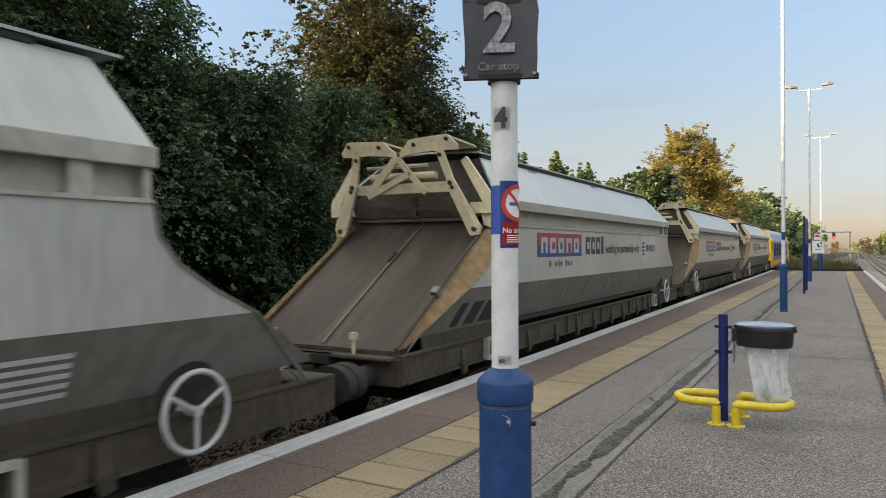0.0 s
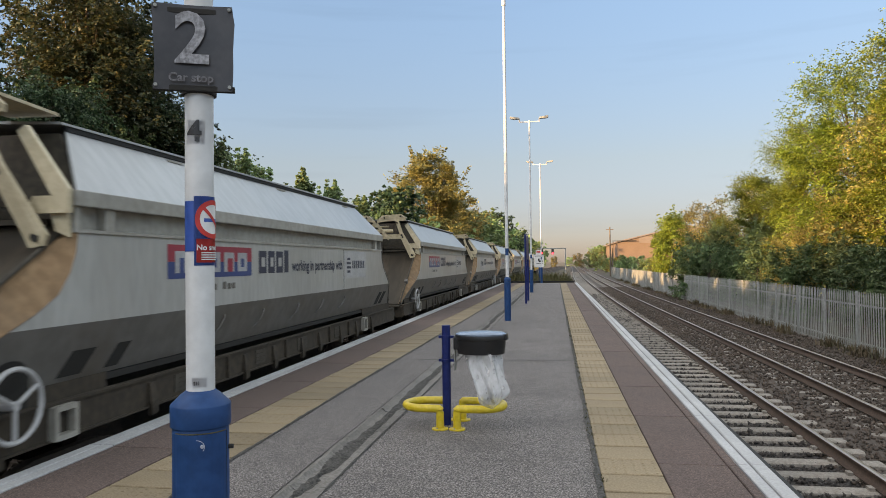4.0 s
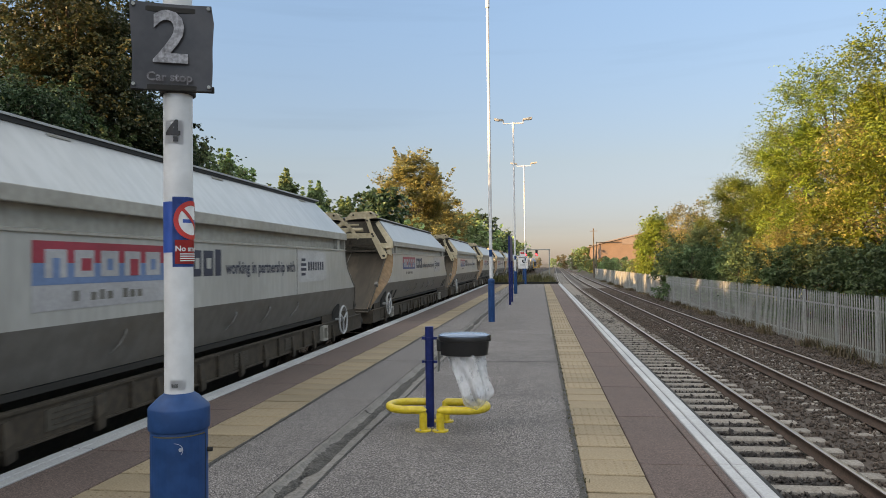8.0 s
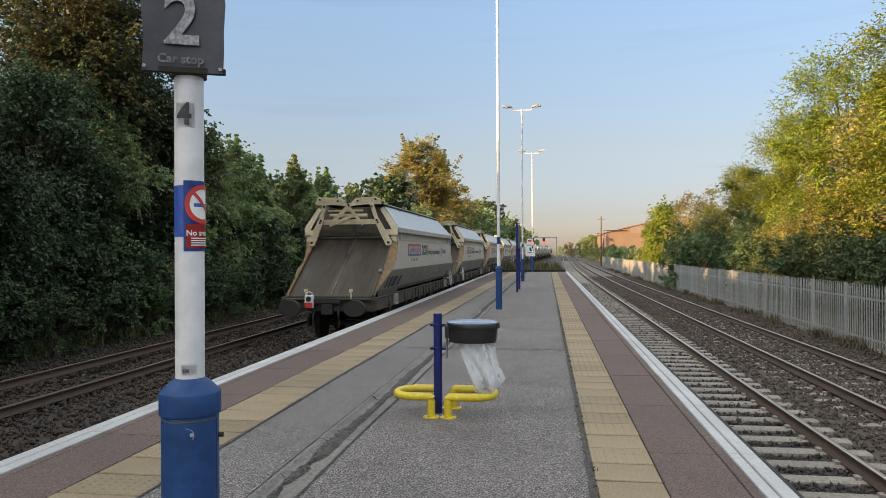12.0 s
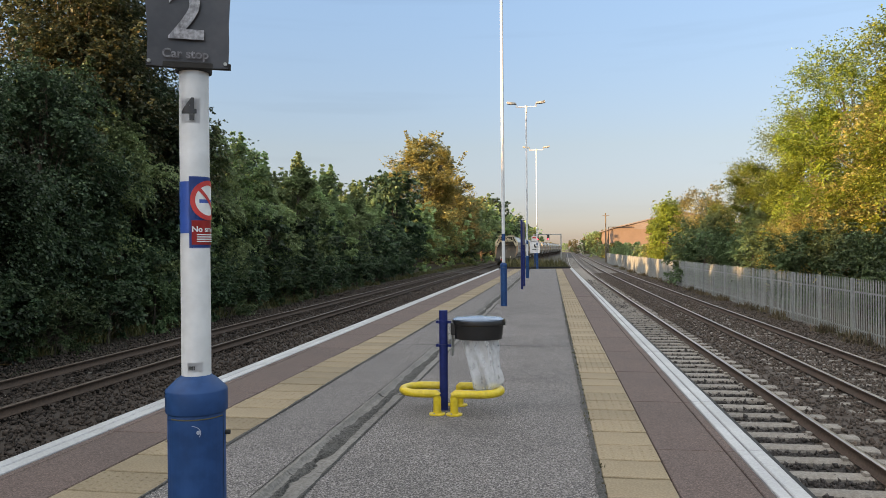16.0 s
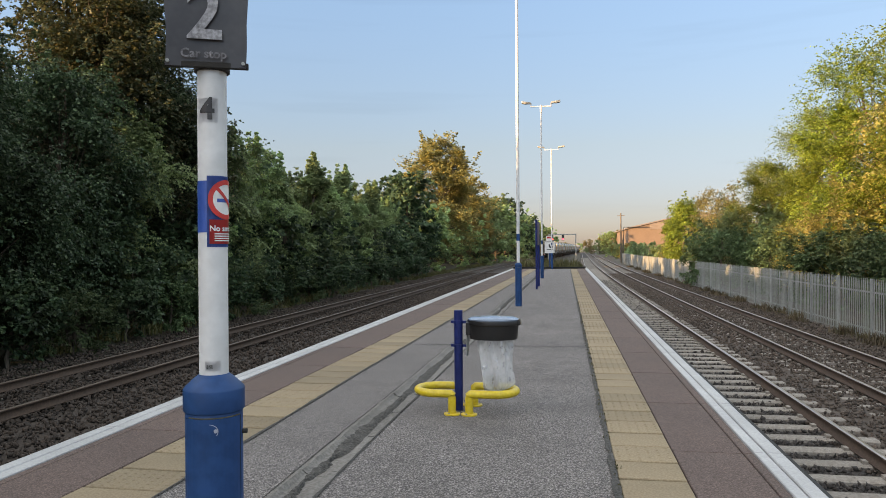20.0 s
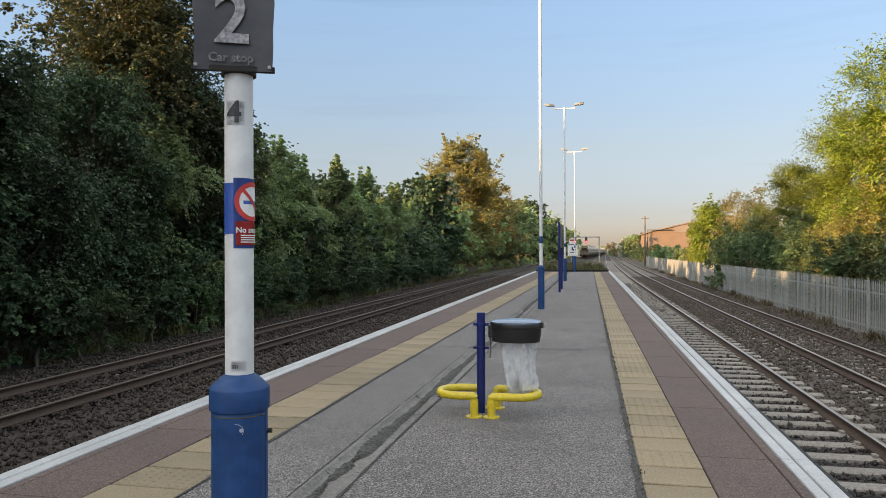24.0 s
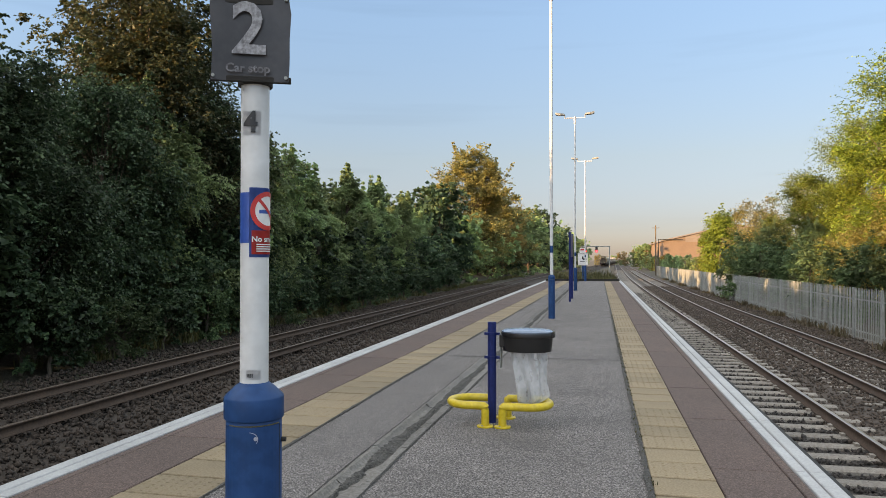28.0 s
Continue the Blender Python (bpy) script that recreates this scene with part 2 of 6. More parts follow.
M["soil"] = surface("soil_and_litter", (0.0672, 0.0532, 0.0392), (0.0336, 0.028, 0.0224), (0.112, 0.0952, 0.0672), 14, 0.3, 0.95, 0, 0.9, 0.05, stain=(0.049, 0.063, 0.028), stain_amount=0.8)
M["rail_side"] = surface("rusty_rail", (0.0675, 0.0405, 0.0284), (0.0405, 0.0236, 0.0169), (0.101, 0.0607, 0.0405), 30, 2, 0.8, 0.2, 0.3, 0.004)
M["rail_top"] = surface("worn_rail_head", (0.403, 0.336, 0.291), (0.28, 0.224, 0.19), (0.504, 0.448, 0.403), 30, 3, 0.38, 0.9, 0.02, 0.001, streak=(8, 0.2, 1))
# western heads: rusty, and a darker copy for rails that catch no light
M["rail_dull_unlit"] = surface("dull_unlit_rail_head", (0.12, 0.085, 0.066), (0.08, 0.055, 0.043), (0.16, 0.12, 0.095), 30, 3, 0.5, 0.5, 0.02, 0.001, streak=(8, 0.2, 1))
M["galv"] = surface("galvanised_steel", (0.243, 0.254, 0.244), (0.189, 0.198, 0.189), (0.297, 0.308, 0.297), 12, 1.5, 0.55, 0.15, 0.05, 0.002, stain=(0.14, 0.119, 0.0918), stain_amount=0.3, obrandom=0.12)
M["blue"] = surface("blue_column_paint", (0.006, 0.047, 0.140), (0.0045, 0.038, 0.112), (0.009, 0.058, 0.165), 20, 4, 0.5, 0, 0.08, 0.003, stain=(0.010, 0.032, 0.075), stain_amount=0.4, spec=0.22)
M["deepblue"] = surface("deep_blue_paint", (0.007, 0.017, 0.095), (0.005, 0.012, 0.072), (0.010, 0.023, 0.12), 20, 4, 0.45, 0, 0.06, 0.003, spec=0.25)
M["polewhite"] = surface("white_column_paint", (0.558, 0.562, 0.562), (0.507, 0.512, 0.512), (0.591, 0.596, 0.596), 18, 3, 0.45, 0, 0.05, 0.003, stain=(0.459, 0.441, 0.413), stain_amount=0.2)
M["signblack"] = surface("faded_black_sign", (0.032, 0.0288, 0.032), (0.024, 0.0216, 0.024), (0.044, 0.04, 0.0424), 14, 6, 0.38, 0, 0.1, 0.004, stain=(0.056, 0.048, 0.048), stain_amount=0.5)
M["fadedwhite"] = surface("faded_white_letters", (0.272, 0.272, 0.288), (0.096, 0.096, 0.104), (0.384, 0.384, 0.4), 60, 9, 0.7, 0, 0.1, 0.002, stain=(0.048, 0.044, 0.048), stain_amount=0.9)
M["ghostwhite"] = surface("ghost_white_letters", (0.11, 0.105, 0.11), (0.045, 0.04, 0.044), (0.20, 0.195, 0.205), 70, 14, 0.6, 0, 0.1, 0.002, stain=(0.045, 0.04, 0.044), stain_amount=0.95)
M["wag_rust"] = surface("wagon_rust_dirt", (0.0424, 0.0302, 0.0196), (0.0258, 0.0183, 0.0122), (0.0593, 0.0438, 0.0294), 9, 0.8, 0.85, 0, 0.2, 0.006, stain=(0.0181, 0.0138, 0.0103), stain_amount=0.7)
M["stickerwhite"] = plain("sticker_white", (0.54, 0.54, 0.55), 0.35)
M["signwhite"] = plain("sign_white", (0.60, 0.60, 0.59), 0.4)
M["signblue"] = plain("sign_blue", (0.016, 0.072, 0.29), 0.4)
M["signred"] = plain("sign_red", (0.50, 0.028, 0.024), 0.4)
M["ink"] = plain("ink_black", (0.015, 0.015, 0.017), 0.5)
M["yellow"] = surface("yellow_hoop_paint", (0.59, 0.413, 0.0221), (0.487, 0.332, 0.0148), (0.635, 0.472, 0.0443), 25, 5, 0.4, 0, 0.06, 0.003, stain=(0.369, 0.271, 0.0656), stain_amount=0.4)
M["black"] = plain("black_plastic", (0.014, 0.014, 0.015), 0.32)
M["rubber"] = plain("black_rubber", (0.012, 0.012, 0.012), 0.8)
M["chip"] = plain("chipped_ochre_paint", (0.16, 0.14, 0.07), 0.7)
M["scratch"] = plain("scratched_primer", (0.32, 0.35, 0.40), 0.6)
# reflected sky blue is mixed into the lid's base colour
M["lidmetal"] = plain("lid_grey_with_sky_blue", (0.17, 0.23, 0.31), 0.25, 0.5)
M["dirt"] = plain("dirty_black", (0.02, 0.018, 0.016), 0.9)
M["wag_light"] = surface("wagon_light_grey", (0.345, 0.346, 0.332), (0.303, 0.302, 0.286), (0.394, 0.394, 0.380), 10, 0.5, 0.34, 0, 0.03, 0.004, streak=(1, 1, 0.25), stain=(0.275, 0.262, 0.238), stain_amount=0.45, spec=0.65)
# lower side: one dark grey holds both dirt and the inward slope's shading
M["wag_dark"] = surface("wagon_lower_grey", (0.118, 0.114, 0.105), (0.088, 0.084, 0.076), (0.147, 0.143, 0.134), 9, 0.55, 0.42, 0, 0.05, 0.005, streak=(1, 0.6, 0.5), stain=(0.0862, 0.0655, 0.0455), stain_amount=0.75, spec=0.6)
M["wag_roof"] = surface("wagon_roof_sheet", (0.329, 0.341, 0.349), (0.292, 0.303, 0.31), (0.379, 0.393, 0.398), 8, 0.4, 0.38, 0.1, 0.06, 0.01, streak=(0.3, 1, 0.3), stain=(0.344, 0.344, 0.327), stain_amount=0.3)
M["wag_fascia"] = surface("wagon_fascia_grey", (0.31, 0.296, 0.265), (0.257, 0.242, 0.214), (0.36, 0.346, 0.31), 10, 0.8, 0.5, 0, 0.03, 0.004, stain=(0.224, 0.196, 0.157), stain_amount=0.5)
M["cream"] = surface("cream_gear_paint", (0.525, 0.439, 0.298), (0.441, 0.358, 0.236), (0.593, 0.503, 0.354), 12, 1.6, 0.55, 0, 0.06, 0.004, stain=(0.289, 0.197, 0.109), stain_amount=0.6)
M["sandy"] = surface("sand_stained_flange", (0.235, 0.135, 0.068), (0.155, 0.085, 0.042), (0.285, 0.175, 0.098), 7, 1.1, 0.8, 0, 0.2, 0.006, stain=(0.120, 0.078, 0.048), stain_amount=0.6)
# scoured brown, taken darker because the wagon's end lies in shade
M["chute"] = surface("scoured_chute_sheet", (0.029, 0.021, 0.0136), (0.0202, 0.0147, 0.00952), (0.0392, 0.0291, 0.0196), 7, 1.0, 0.6, 0.1, 0.06, 0.006, streak=(1.01, 0.2, 0.175), stain=(0.107, 0.0832, 0.0575), stain_amount=0.55)
M["under"] = surface("underframe_dirt_and_shade", (0.0509, 0.042, 0.0318), (0.031, 0.0256, 0.0198), (0.0707, 0.0598, 0.0442), 14, 1.4, 0.85, 0, 0.3, 0.01, stain=(0.026, 0.0218, 0.0182), stain_amount=0.7)
M["wheel"] = surface("brown_wheel_steel", (0.07, 0.05, 0.04), (0.045, 0.032, 0.026), (0.10, 0.075, 0.06), 20, 3, 0.75, 0.4, 0.2, 0.005)
M["logored"] = plain("logo_red", (0.33, 0.032, 0.055), 0.45)
M["logoblue"] = plain("logo_blue", (0.027, 0.055, 0.17), 0.45)
M["logofaded"] = plain("logo_faded_blue", (0.105, 0.185, 0.33), 0.45)
M["logopale"] = plain("logo_pale", (0.34, 0.34, 0.35), 0.5)
M["decal"] = plain("decal_white", (0.40, 0.40, 0.40), 0.5)
M["navy"] = plain("navy_lettering", (0.025, 0.03, 0.055), 0.5)
M["locoblue"] = plain("loco_blue", (0.03, 0.06, 0.20), 0.35)
M["locoyellow"] = plain("loco_yellow", (0.72, 0.40, 0.03), 0.4)
M["locogrey"] = plain("loco_roof_grey", (0.35, 0.36, 0.38), 0.45)
M["winglass"] = plain("dark_cab_glass", (0.01, 0.012, 0.014), 0.08)
M["brick_far"] = surface("orange_brick", (0.165, 0.112, 0.082), (0.135, 0.092, 0.068), (0.195, 0.138, 0.104), 6, 0.2, 0.9, 0, 0.1, 0.02, obrandom=0.1)
M["clad_far"] = plain("pale_gable_cladding", (0.17, 0.135, 0.115), 0.8)
M["roof_far"] = plain("shed_roof_sheet", (0.17, 0.14, 0.13), 0.8)
M["bark"] = surface("bark", (0.10, 0.075, 0.055), (0.05, 0.04, 0.03), (0.16, 0.12, 0.09), 18, 2, 0.95, 0, 0.8, 0.03, streak=(1, 1, 0.2))
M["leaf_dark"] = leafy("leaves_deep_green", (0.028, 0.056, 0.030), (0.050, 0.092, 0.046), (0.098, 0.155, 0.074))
M["leaf_mid"] = leafy("leaves_green", (0.159, 0.236, 0.115), (0.253, 0.356, 0.161), (0.38, 0.477, 0.224), 0.35, 0.48)
# warm gold and bronze of low sunlight are mixed into these two colours
M["leaf_gold"] = leafy("leaves_sun_gold", (0.150, 0.150, 0.058), (0.270, 0.240, 0.092), (0.420, 0.330, 0.125), 0.3, 0.42)
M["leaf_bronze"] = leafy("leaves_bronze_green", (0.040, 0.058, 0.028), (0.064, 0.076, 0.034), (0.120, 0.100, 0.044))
M["leaf_lime"] = leafy("leaves_yellow_green", (0.102, 0.148, 0.023), (0.156, 0.202, 0.030), (0.228, 0.244, 0.045))
M["leaf_shrub"] = leafy("leaves_shrub_green", (0.055, 0.098, 0.046), (0.092, 0.150, 0.066), (0.150, 0.205, 0.092))
M["grass_dry"] = leafy("dry_grass", (0.09, 0.065, 0.038), (0.125, 0.09, 0.052), (0.077, 0.073, 0.035))
M["grass"] = leafy("rough_grass", (0.06, 0.065, 0.022), (0.09, 0.087, 0.032), (0.16, 0.12, 0.055))
M["bag"] = None
bagm, bt, bb = material("clear_plastic_bag", 0.28, 0, 0.6)
bb.inputs["Base Color"].default_value = (0.62, 0.64, 0.66, 1)
bnz = bt.nodes.new("ShaderNodeTexNoise")
bnz.inputs["Scale"].default_value, bnz.inputs["Detail"].default_value = 9, 4
bmr = bt.nodes.new("ShaderNodeMapRange")
bmr.inputs["To Min"].default_value, bmr.inputs["To Max"].default_value = 0.22, 0.52
bt.links.new(bnz.outputs["Fac"], bmr.inputs["Value"])
bt.links.new(bmr.outputs[0], bb.inputs["Alpha"])
M["bag"] = bagm
M["red_lamp"] = glowing("red_signal_light", (1.0, 0.02, 0.03), 4)
# near-white glass colour stands for the sun reflected in the lenses
M["glinting_lens"] = plain("floodlight_glass_sunlit", (0.75, 0.72, 0.66), 0.2)


# ---------------------------------------------------------------- building blocks
def box(bm, c, s, rot=None, bevel=0.0):
    """A box with its centre c and sizes s, turned by the Euler degrees rot."""
    m = Matrix.LocRotScale(c, Euler([radians(a) for a in rot]) if rot else None, s)
    made = bmesh.ops.create_cube(bm, size=1, matrix=m)
    if bevel:
        edges = list({e for v in made["verts"] for e in v.link_edges})
        bmesh.ops.bevel(bm, geom=edges, offset=bevel, segments=2, profile=0.6, affect="EDGES")
    return bm


def rod(bm, a, b, r, r2=None, seg=12, caps=True):
    a, b = Vector(a), Vector(b)
    d = b - a
    m = Matrix.Translation((a + b) / 2) @ d.to_track_quat("Z", "Y").to_matrix().to_4x4()
    bmesh.ops.create_cone(bm, cap_ends=caps, segments=seg, radius1=r, radius2=r if r2 is None else r2, depth=d.length, matrix=m)
    return bm


def plate(bm, pts, offset):
    """A thick plate: the polygon pts swept by the vector offset."""
    o = Vector(offset)
    a = [bm.verts.new(p) for p in pts]
    b = [bm.verts.new(Vector(p) + o) for p in pts]
    bm.faces.new(a)
    bm.faces.new(b[::-1])
    for i in range(len(a)):
        j = (i + 1) % len(a)
        bm.faces.new((a[j], a[i], b[i], b[j]))
    return bm


def lathe(bm, prof, c=(0, 0, 0), seg=32):
    """A turned solid from (radius, height) pairs."""
    rings = []
    for r, z in prof:
        rings.append([bm.verts.new((c[0] + r * math.cos(2 * math.pi * i / seg), c[1] + r * math.sin(2 * math.pi * i / seg), c[2] + z)) for i in range(seg)])
    for a, b in zip(rings, rings[1:]):
        for i in range(seg):
            j = (i + 1) % seg
            bm.faces.new((a[i], a[j], b[j], b[i]))
    bm.faces.new(rings[0][::-1])
    bm.faces.new(rings[-1])
    return bm


def tube(bm, pts, r, seg=12):
    """A round tube along the points."""
    pts = [Vector(p) for p in pts]
    rings = []
    up = Vector((0, 0, 1))
    for i, p in enumerate(pts):
        d = (pts[min(i + 1, len(pts) - 1)] - pts[max(i - 1, 0)]).normalized()
        s = d.cross(up)
        s = s.normalized() if s.length > 0.05 else (rings and last or Vector((1, 0, 0)))
        last = s
        w = s.cross(d).normalized()
        rings.append([bm.verts.new(p + r * (math.cos(2 * math.pi * k / seg) * s + math.sin(2 * math.pi * k / seg) * w)) for k in range(seg)])
    for a, b in zip(rings, rings[1:]):
        for k in range(seg):
            j = (k + 1) % seg
            bm.faces.new((a[k], a[j], b[j], b[k]))
    bm.faces.new(rings[0][::-1])
    bm.faces.new(rings[-1])
    return bm


def mesh_of(bm, name, mat, smooth=False):
    bmesh.ops.recalc_face_normals(bm, faces=bm.faces[:])
    me = bpy.data.meshes.new(name)
    bm.to_mesh(me)
    bm.free()
    if mat:
        me.materials.append(M[mat])
    if smooth:
        for p in me.polygons:
            p.use_smooth = True
        me.set_sharp_from_angle(angle=radians(35))
    return me


def part(name, bm, mat, parent=None, label="", smooth=False, at=None):
    ob = new(name, mesh_of(bm, name, mat, smooth))
    if parent:
        ob.parent = parent
    if at:
        ob.matrix_basis = at
    if label:
        ob["label"] = label
    return ob


def empty(name, m, label, category, group="", kind=""):
    ob = new(name)
    ob.matrix_basis = m
    ob.empty_display_size = 0.2
    return tagged(ob, label, category, group, kind)


def B():
    return bmesh.new()


def arrays(name, verts, faces, mats, slots=None):
    """A mesh from number arrays."""
    me = bpy.data.meshes.new(name)
    verts = np.asarray(verts, dtype=np.float32)
    faces = np.asarray(faces, dtype=np.int32)
    k = faces.shape[1]
    me.vertices.add(len(verts))
    me.vertices.foreach_set("co", verts.ravel())
    me.loops.add(faces.size)
    me.loops.foreach_set("vertex_index", faces.ravel())
    me.polygons.add(len(faces))
    me.polygons.foreach_set("loop_start", np.arange(0, faces.size, k, dtype=np.int32))
    me.polygons.foreach_set("loop_total", np.full(len(faces), k, dtype=np.int32))
    for mt in mats:
        me.materials.append(M[mt])
    if slots is not None:
        me.polygons.foreach_set("material_index", np.asarray(slots, dtype=np.int32))
    me.update(calc_edges=True)
    return me


def letters(text, size, bold=0.0):
    """Flat lettering as a mesh in the x-z plane, centred."""
    cu = bpy.data.curves.new("lettering", "FONT")
    cu.body, cu.size, cu.align_x, cu.align_y = text, size, "CENTER", "CENTER"
    cu.resolution_u, cu.offset = 3, bold
    ob = new("lettering", cu)
    bpy.context.view_layer.update()
    me = bpy.data.meshes.new_from_object(ob.evaluated_get(bpy.context.evaluated_depsgraph_get()))
    bpy.data.objects.remove(ob)
    bpy.data.curves.remove(cu)
    me.transform(Matrix.Rotation(radians(90), 4, "X"))
    return me


def letter_part(name, text, size, mat, parent, at, wide=0.0, bold=0.0):
    me = letters(text, size, bold)
    if wide:
        xs = [v.co.x for v in me.vertices]
        k = wide / (max(xs) - min(xs))
        me.transform(Matrix.Diagonal((k, 1, 1, 1)))
    me.materials.append(M[mat])
    ob = new(name, me)
    ob.parent, ob.matrix_basis = parent, at
    return ob


def bend(y):
    """How far the railway has swung to the east by y."""
    s = max(0.0, y - 40.0)
    return 1.15e-4 * min(s, 90.0) ** 2 + 0.0207 * max(0.0, s - 90.0)


def bend_w(y):
    """The same for the western lines, which close up beyond the platform."""
    s = max(0.0, y - 40.0)
    return 1.3e-4 * min(s, 170.0) ** 2 + 0.0442 * max(0.0, s - 170.0)


EDGE_L, EDGE_R = -4.12, 1.87
END_Y = 56.5
RAIL_Z = -0.86
TRACKS = (("near_east", EDGE_R + 1.27, -0.86, 0.0), ("far_east", 6.27, -0.86, 0.0), ("near_west", -5.56, -0.86, 0.0), ("far_west", -9.05, -0.76, 0.06))

# ---------------------------------------------------------------- ground and permanent way
def ground():
    bm = B()
    ys = [-3000, -200, -60, -20, 0, 20, 40, 60, 80, 110, 150, 200, 260, 330, 420, 600, 3000]
    xs = [-3000, -60, -22, -16, -12.2, -10.9, -3.9, 1.6, 8.0, 9.4, 14, 60, 3000]
    zs = [-1.0, -0.8, -0.5, -0.75, -1.15, -1.25, -1.3, -1.3, -1.25, -1.15, -1.1, -1.1, -1.1]
    grid = [[bm.verts.new((x + (bend(min(y, 330)) if abs(x) < 100 else 0), y, z)) for x, z in zip(xs, zs)] for y in ys]
    for a, b in zip(grid, grid[1:]):
        for i in range(len(xs) - 1):
            bm.faces.new((a[i], a[i + 1], b[i + 1], b[i]))
    tagged(part("ground", bm, "soil"), "brown soil with leaf litter beside the railway", "ground", kind="structure")


def bed(name, x0, x1, z, mat, label):
    """A strip of track bed with loose stones on it."""
    ys = np.concatenate([np.arange(-12, 90, 3.0), np.arange(90, 420, 15.0)])
    bm = B()
    rows = [[bm.verts.new((x + (bend_w if x1 < 0 else bend)(y), y, zz)) for x, zz in ((x0 - 0.5, z - 0.45), (x0, z), (x1, z), (x1 + 0.5, z - 0.45))] for y in ys]
    for a, b in zip(rows, rows[1:]):
        for i in range(3):
            bm.faces.new((a[i], a[i + 1], b[i + 1], b[i]))
    tagged(part(name, bm, mat), label, "track bed", kind="structure")


def stones(name, x0, x1, z, y0, y1, count, size, mat, label, seed, power=1.0):
    """Loose broken stone, thicker where it is near."""
    rng = np.random.default_rng(seed)
    y = y0 + (y1 - y0) * rng.random(count) ** power
    x = x0 + (x1 - x0) * rng.random(count)
    s = size * (0.6 + 0.9 * rng.random(count)) * (1 + 0.012 * np.maximum(0, y - 15))
    base = np.array([(1, 0, 0), (-1, 0, 0), (0, 1, 0), (0, -1, 0), (0, 0, 0.8), (0, 0, -0.8)], dtype=float)
    tri = np.array([(0, 2, 4), (2, 1, 4), (1, 3, 4), (3, 0, 4), (2, 0, 5), (1, 2, 5), (3, 1, 5), (0, 3, 5)])
    v = base[None] + rng.normal(0, 0.28, (count, 6, 3))
    q = rng.normal(size=(count, 4))
    q /= np.linalg.norm(q, axis=1, keepdims=True)
    w, a, b, c = q.T
    R = np.stack([1 - 2 * (b * b + c * c), 2 * (a * b - c * w), 2 * (a * c + b * w), 2 * (a * b + c * w), 1 - 2 * (a * a + c * c), 2 * (b * c - a * w),
                  2 * (a * c - b * w), 2 * (b * c + a * w), 1 - 2 * (a * a + b * b)], axis=1).reshape(count, 3, 3)
    v = np.einsum("nij,nkj->nki", R, v) * s[:, None, None]
    v += np.stack([x + 1.15e-4 * np.maximum(0, y - 40) ** 2, y, z + rng.normal(0, 0.012, count)], axis=1)[:, None]
    f = tri[None] + 6 * np.arange(count)[:, None, None]
    ob = new(name, arrays(name, v.reshape(-1, 3), f.reshape(-1, 3), [mat]))
    return tagged(ob, label, "ballast", kind="stuff")


RAIL_PROFILE = [(-0.07, -0.159), (0.07, -0.159), (0.07, -0.147), (0.012, -0.125), (0.010, -0.045), (0.035, -0.032), (0.036, -0.006), (0.028, 0.0),
                (-0.028, 0.0), (-0.036, -0.006), (-0.035, -0.032), (-0.010, -0.045), (-0.012, -0.125), (-0.07, -0.147)]


def rail_mesh(x, z):
    ys = np.concatenate([np.arange(-14, 60, 2.0), np.arange(60, 420, 6.0)])
    n = len(RAIL_PROFILE)
    v = [(x + px + (bend_w if x < 0 else bend)(y), y, z + pz) for y in ys for px, pz in RAIL_PROFILE]
    f, slots = [], []
    for i in range(len(ys) - 1):
        for k in range(n):
            j = (k + 1) % n
            f.append((i * n + k, i * n + j, (i + 1) * n + j, (i + 1) * n + k))
            slots.append(1 if k in (6, 7, 8) else 0)
    return arrays("rail", v, f, ["rail_side", "rail_dull_unlit" if x < 0 else "rail_top"], slots)


def sleeper_mesh():
    bm = B()
    sec = [(-0.13, -0.2), (0.13, -0.2), (0.12, 0.0), (0.085, 0.02), (-0.085, 0.02), (-0.12, 0.0)]
    plate(bm, [(-1.26, a, b) for a, b in sec], (2.52, 0, 0))
    for s in (-1, 1):
        for d in (-0.12, 0.12):
            box(bm, (s * 0.7525 + d, 0, 0.035), (0.06, 0.11, 0.05))
    return mesh_of(bm, "sleeper", "concrete")


def tracks():
    sm = sleeper_mesh()
    for name, x, z, cant in TRACKS:
        tr = empty("track_" + name, Matrix.Identity(4), "railway track with rusty rails on concrete sleepers in ballast", "railway track", kind="structure")
        for s in (-1, 1):
            r = new("rail", rail_mesh(x + s * 0.7525, z + (cant if s < 0 else 0)))
            r.parent = tr
        far = B()
        y = -8.0
        k = 0
        while y < 190:
            xx = x + (bend_w if x < 0 else bend)(y)
            sink = 0.0 if "near_east" in name else (0.20 if "far_west" in name else 0.05)
            if y < 92 and k < 165:
                o = new("sleeper", sm)
                o.parent = tr
                o.matrix_basis = pose(xx, y, z - 0.185 - sink + cant / 2, 0, math.degrees(math.atan2(-cant, 1.5)) * -1, random.uniform(-0.6, 0.6))
                k += 1
            elif "east" in name:
                box(far, (xx, y, z - 0.28), (2.5, 0.25, 0.2))
            y += 0.605
        if len(far.verts):
            o = part("far_sleepers", far, "concrete", tr)
            o["kind"] = "stuff"
        else:
            far.free()


ground()
bed("ballast_bed_near", EDGE_R + 0.12, 3.80, -1.085, "ballast_grey", "dark sooty ballast bed under the near eastern track")
bed("ballast_bed_east", 3.80, 8.2, -1.08, "ballast", "grey brown ballast bed between the eastern rails")
bed("ballast_bed_west", -11.2, EDGE_L - 0.12, -1.03, "ballast_dark", "dark oily ballast bed under the western rails")
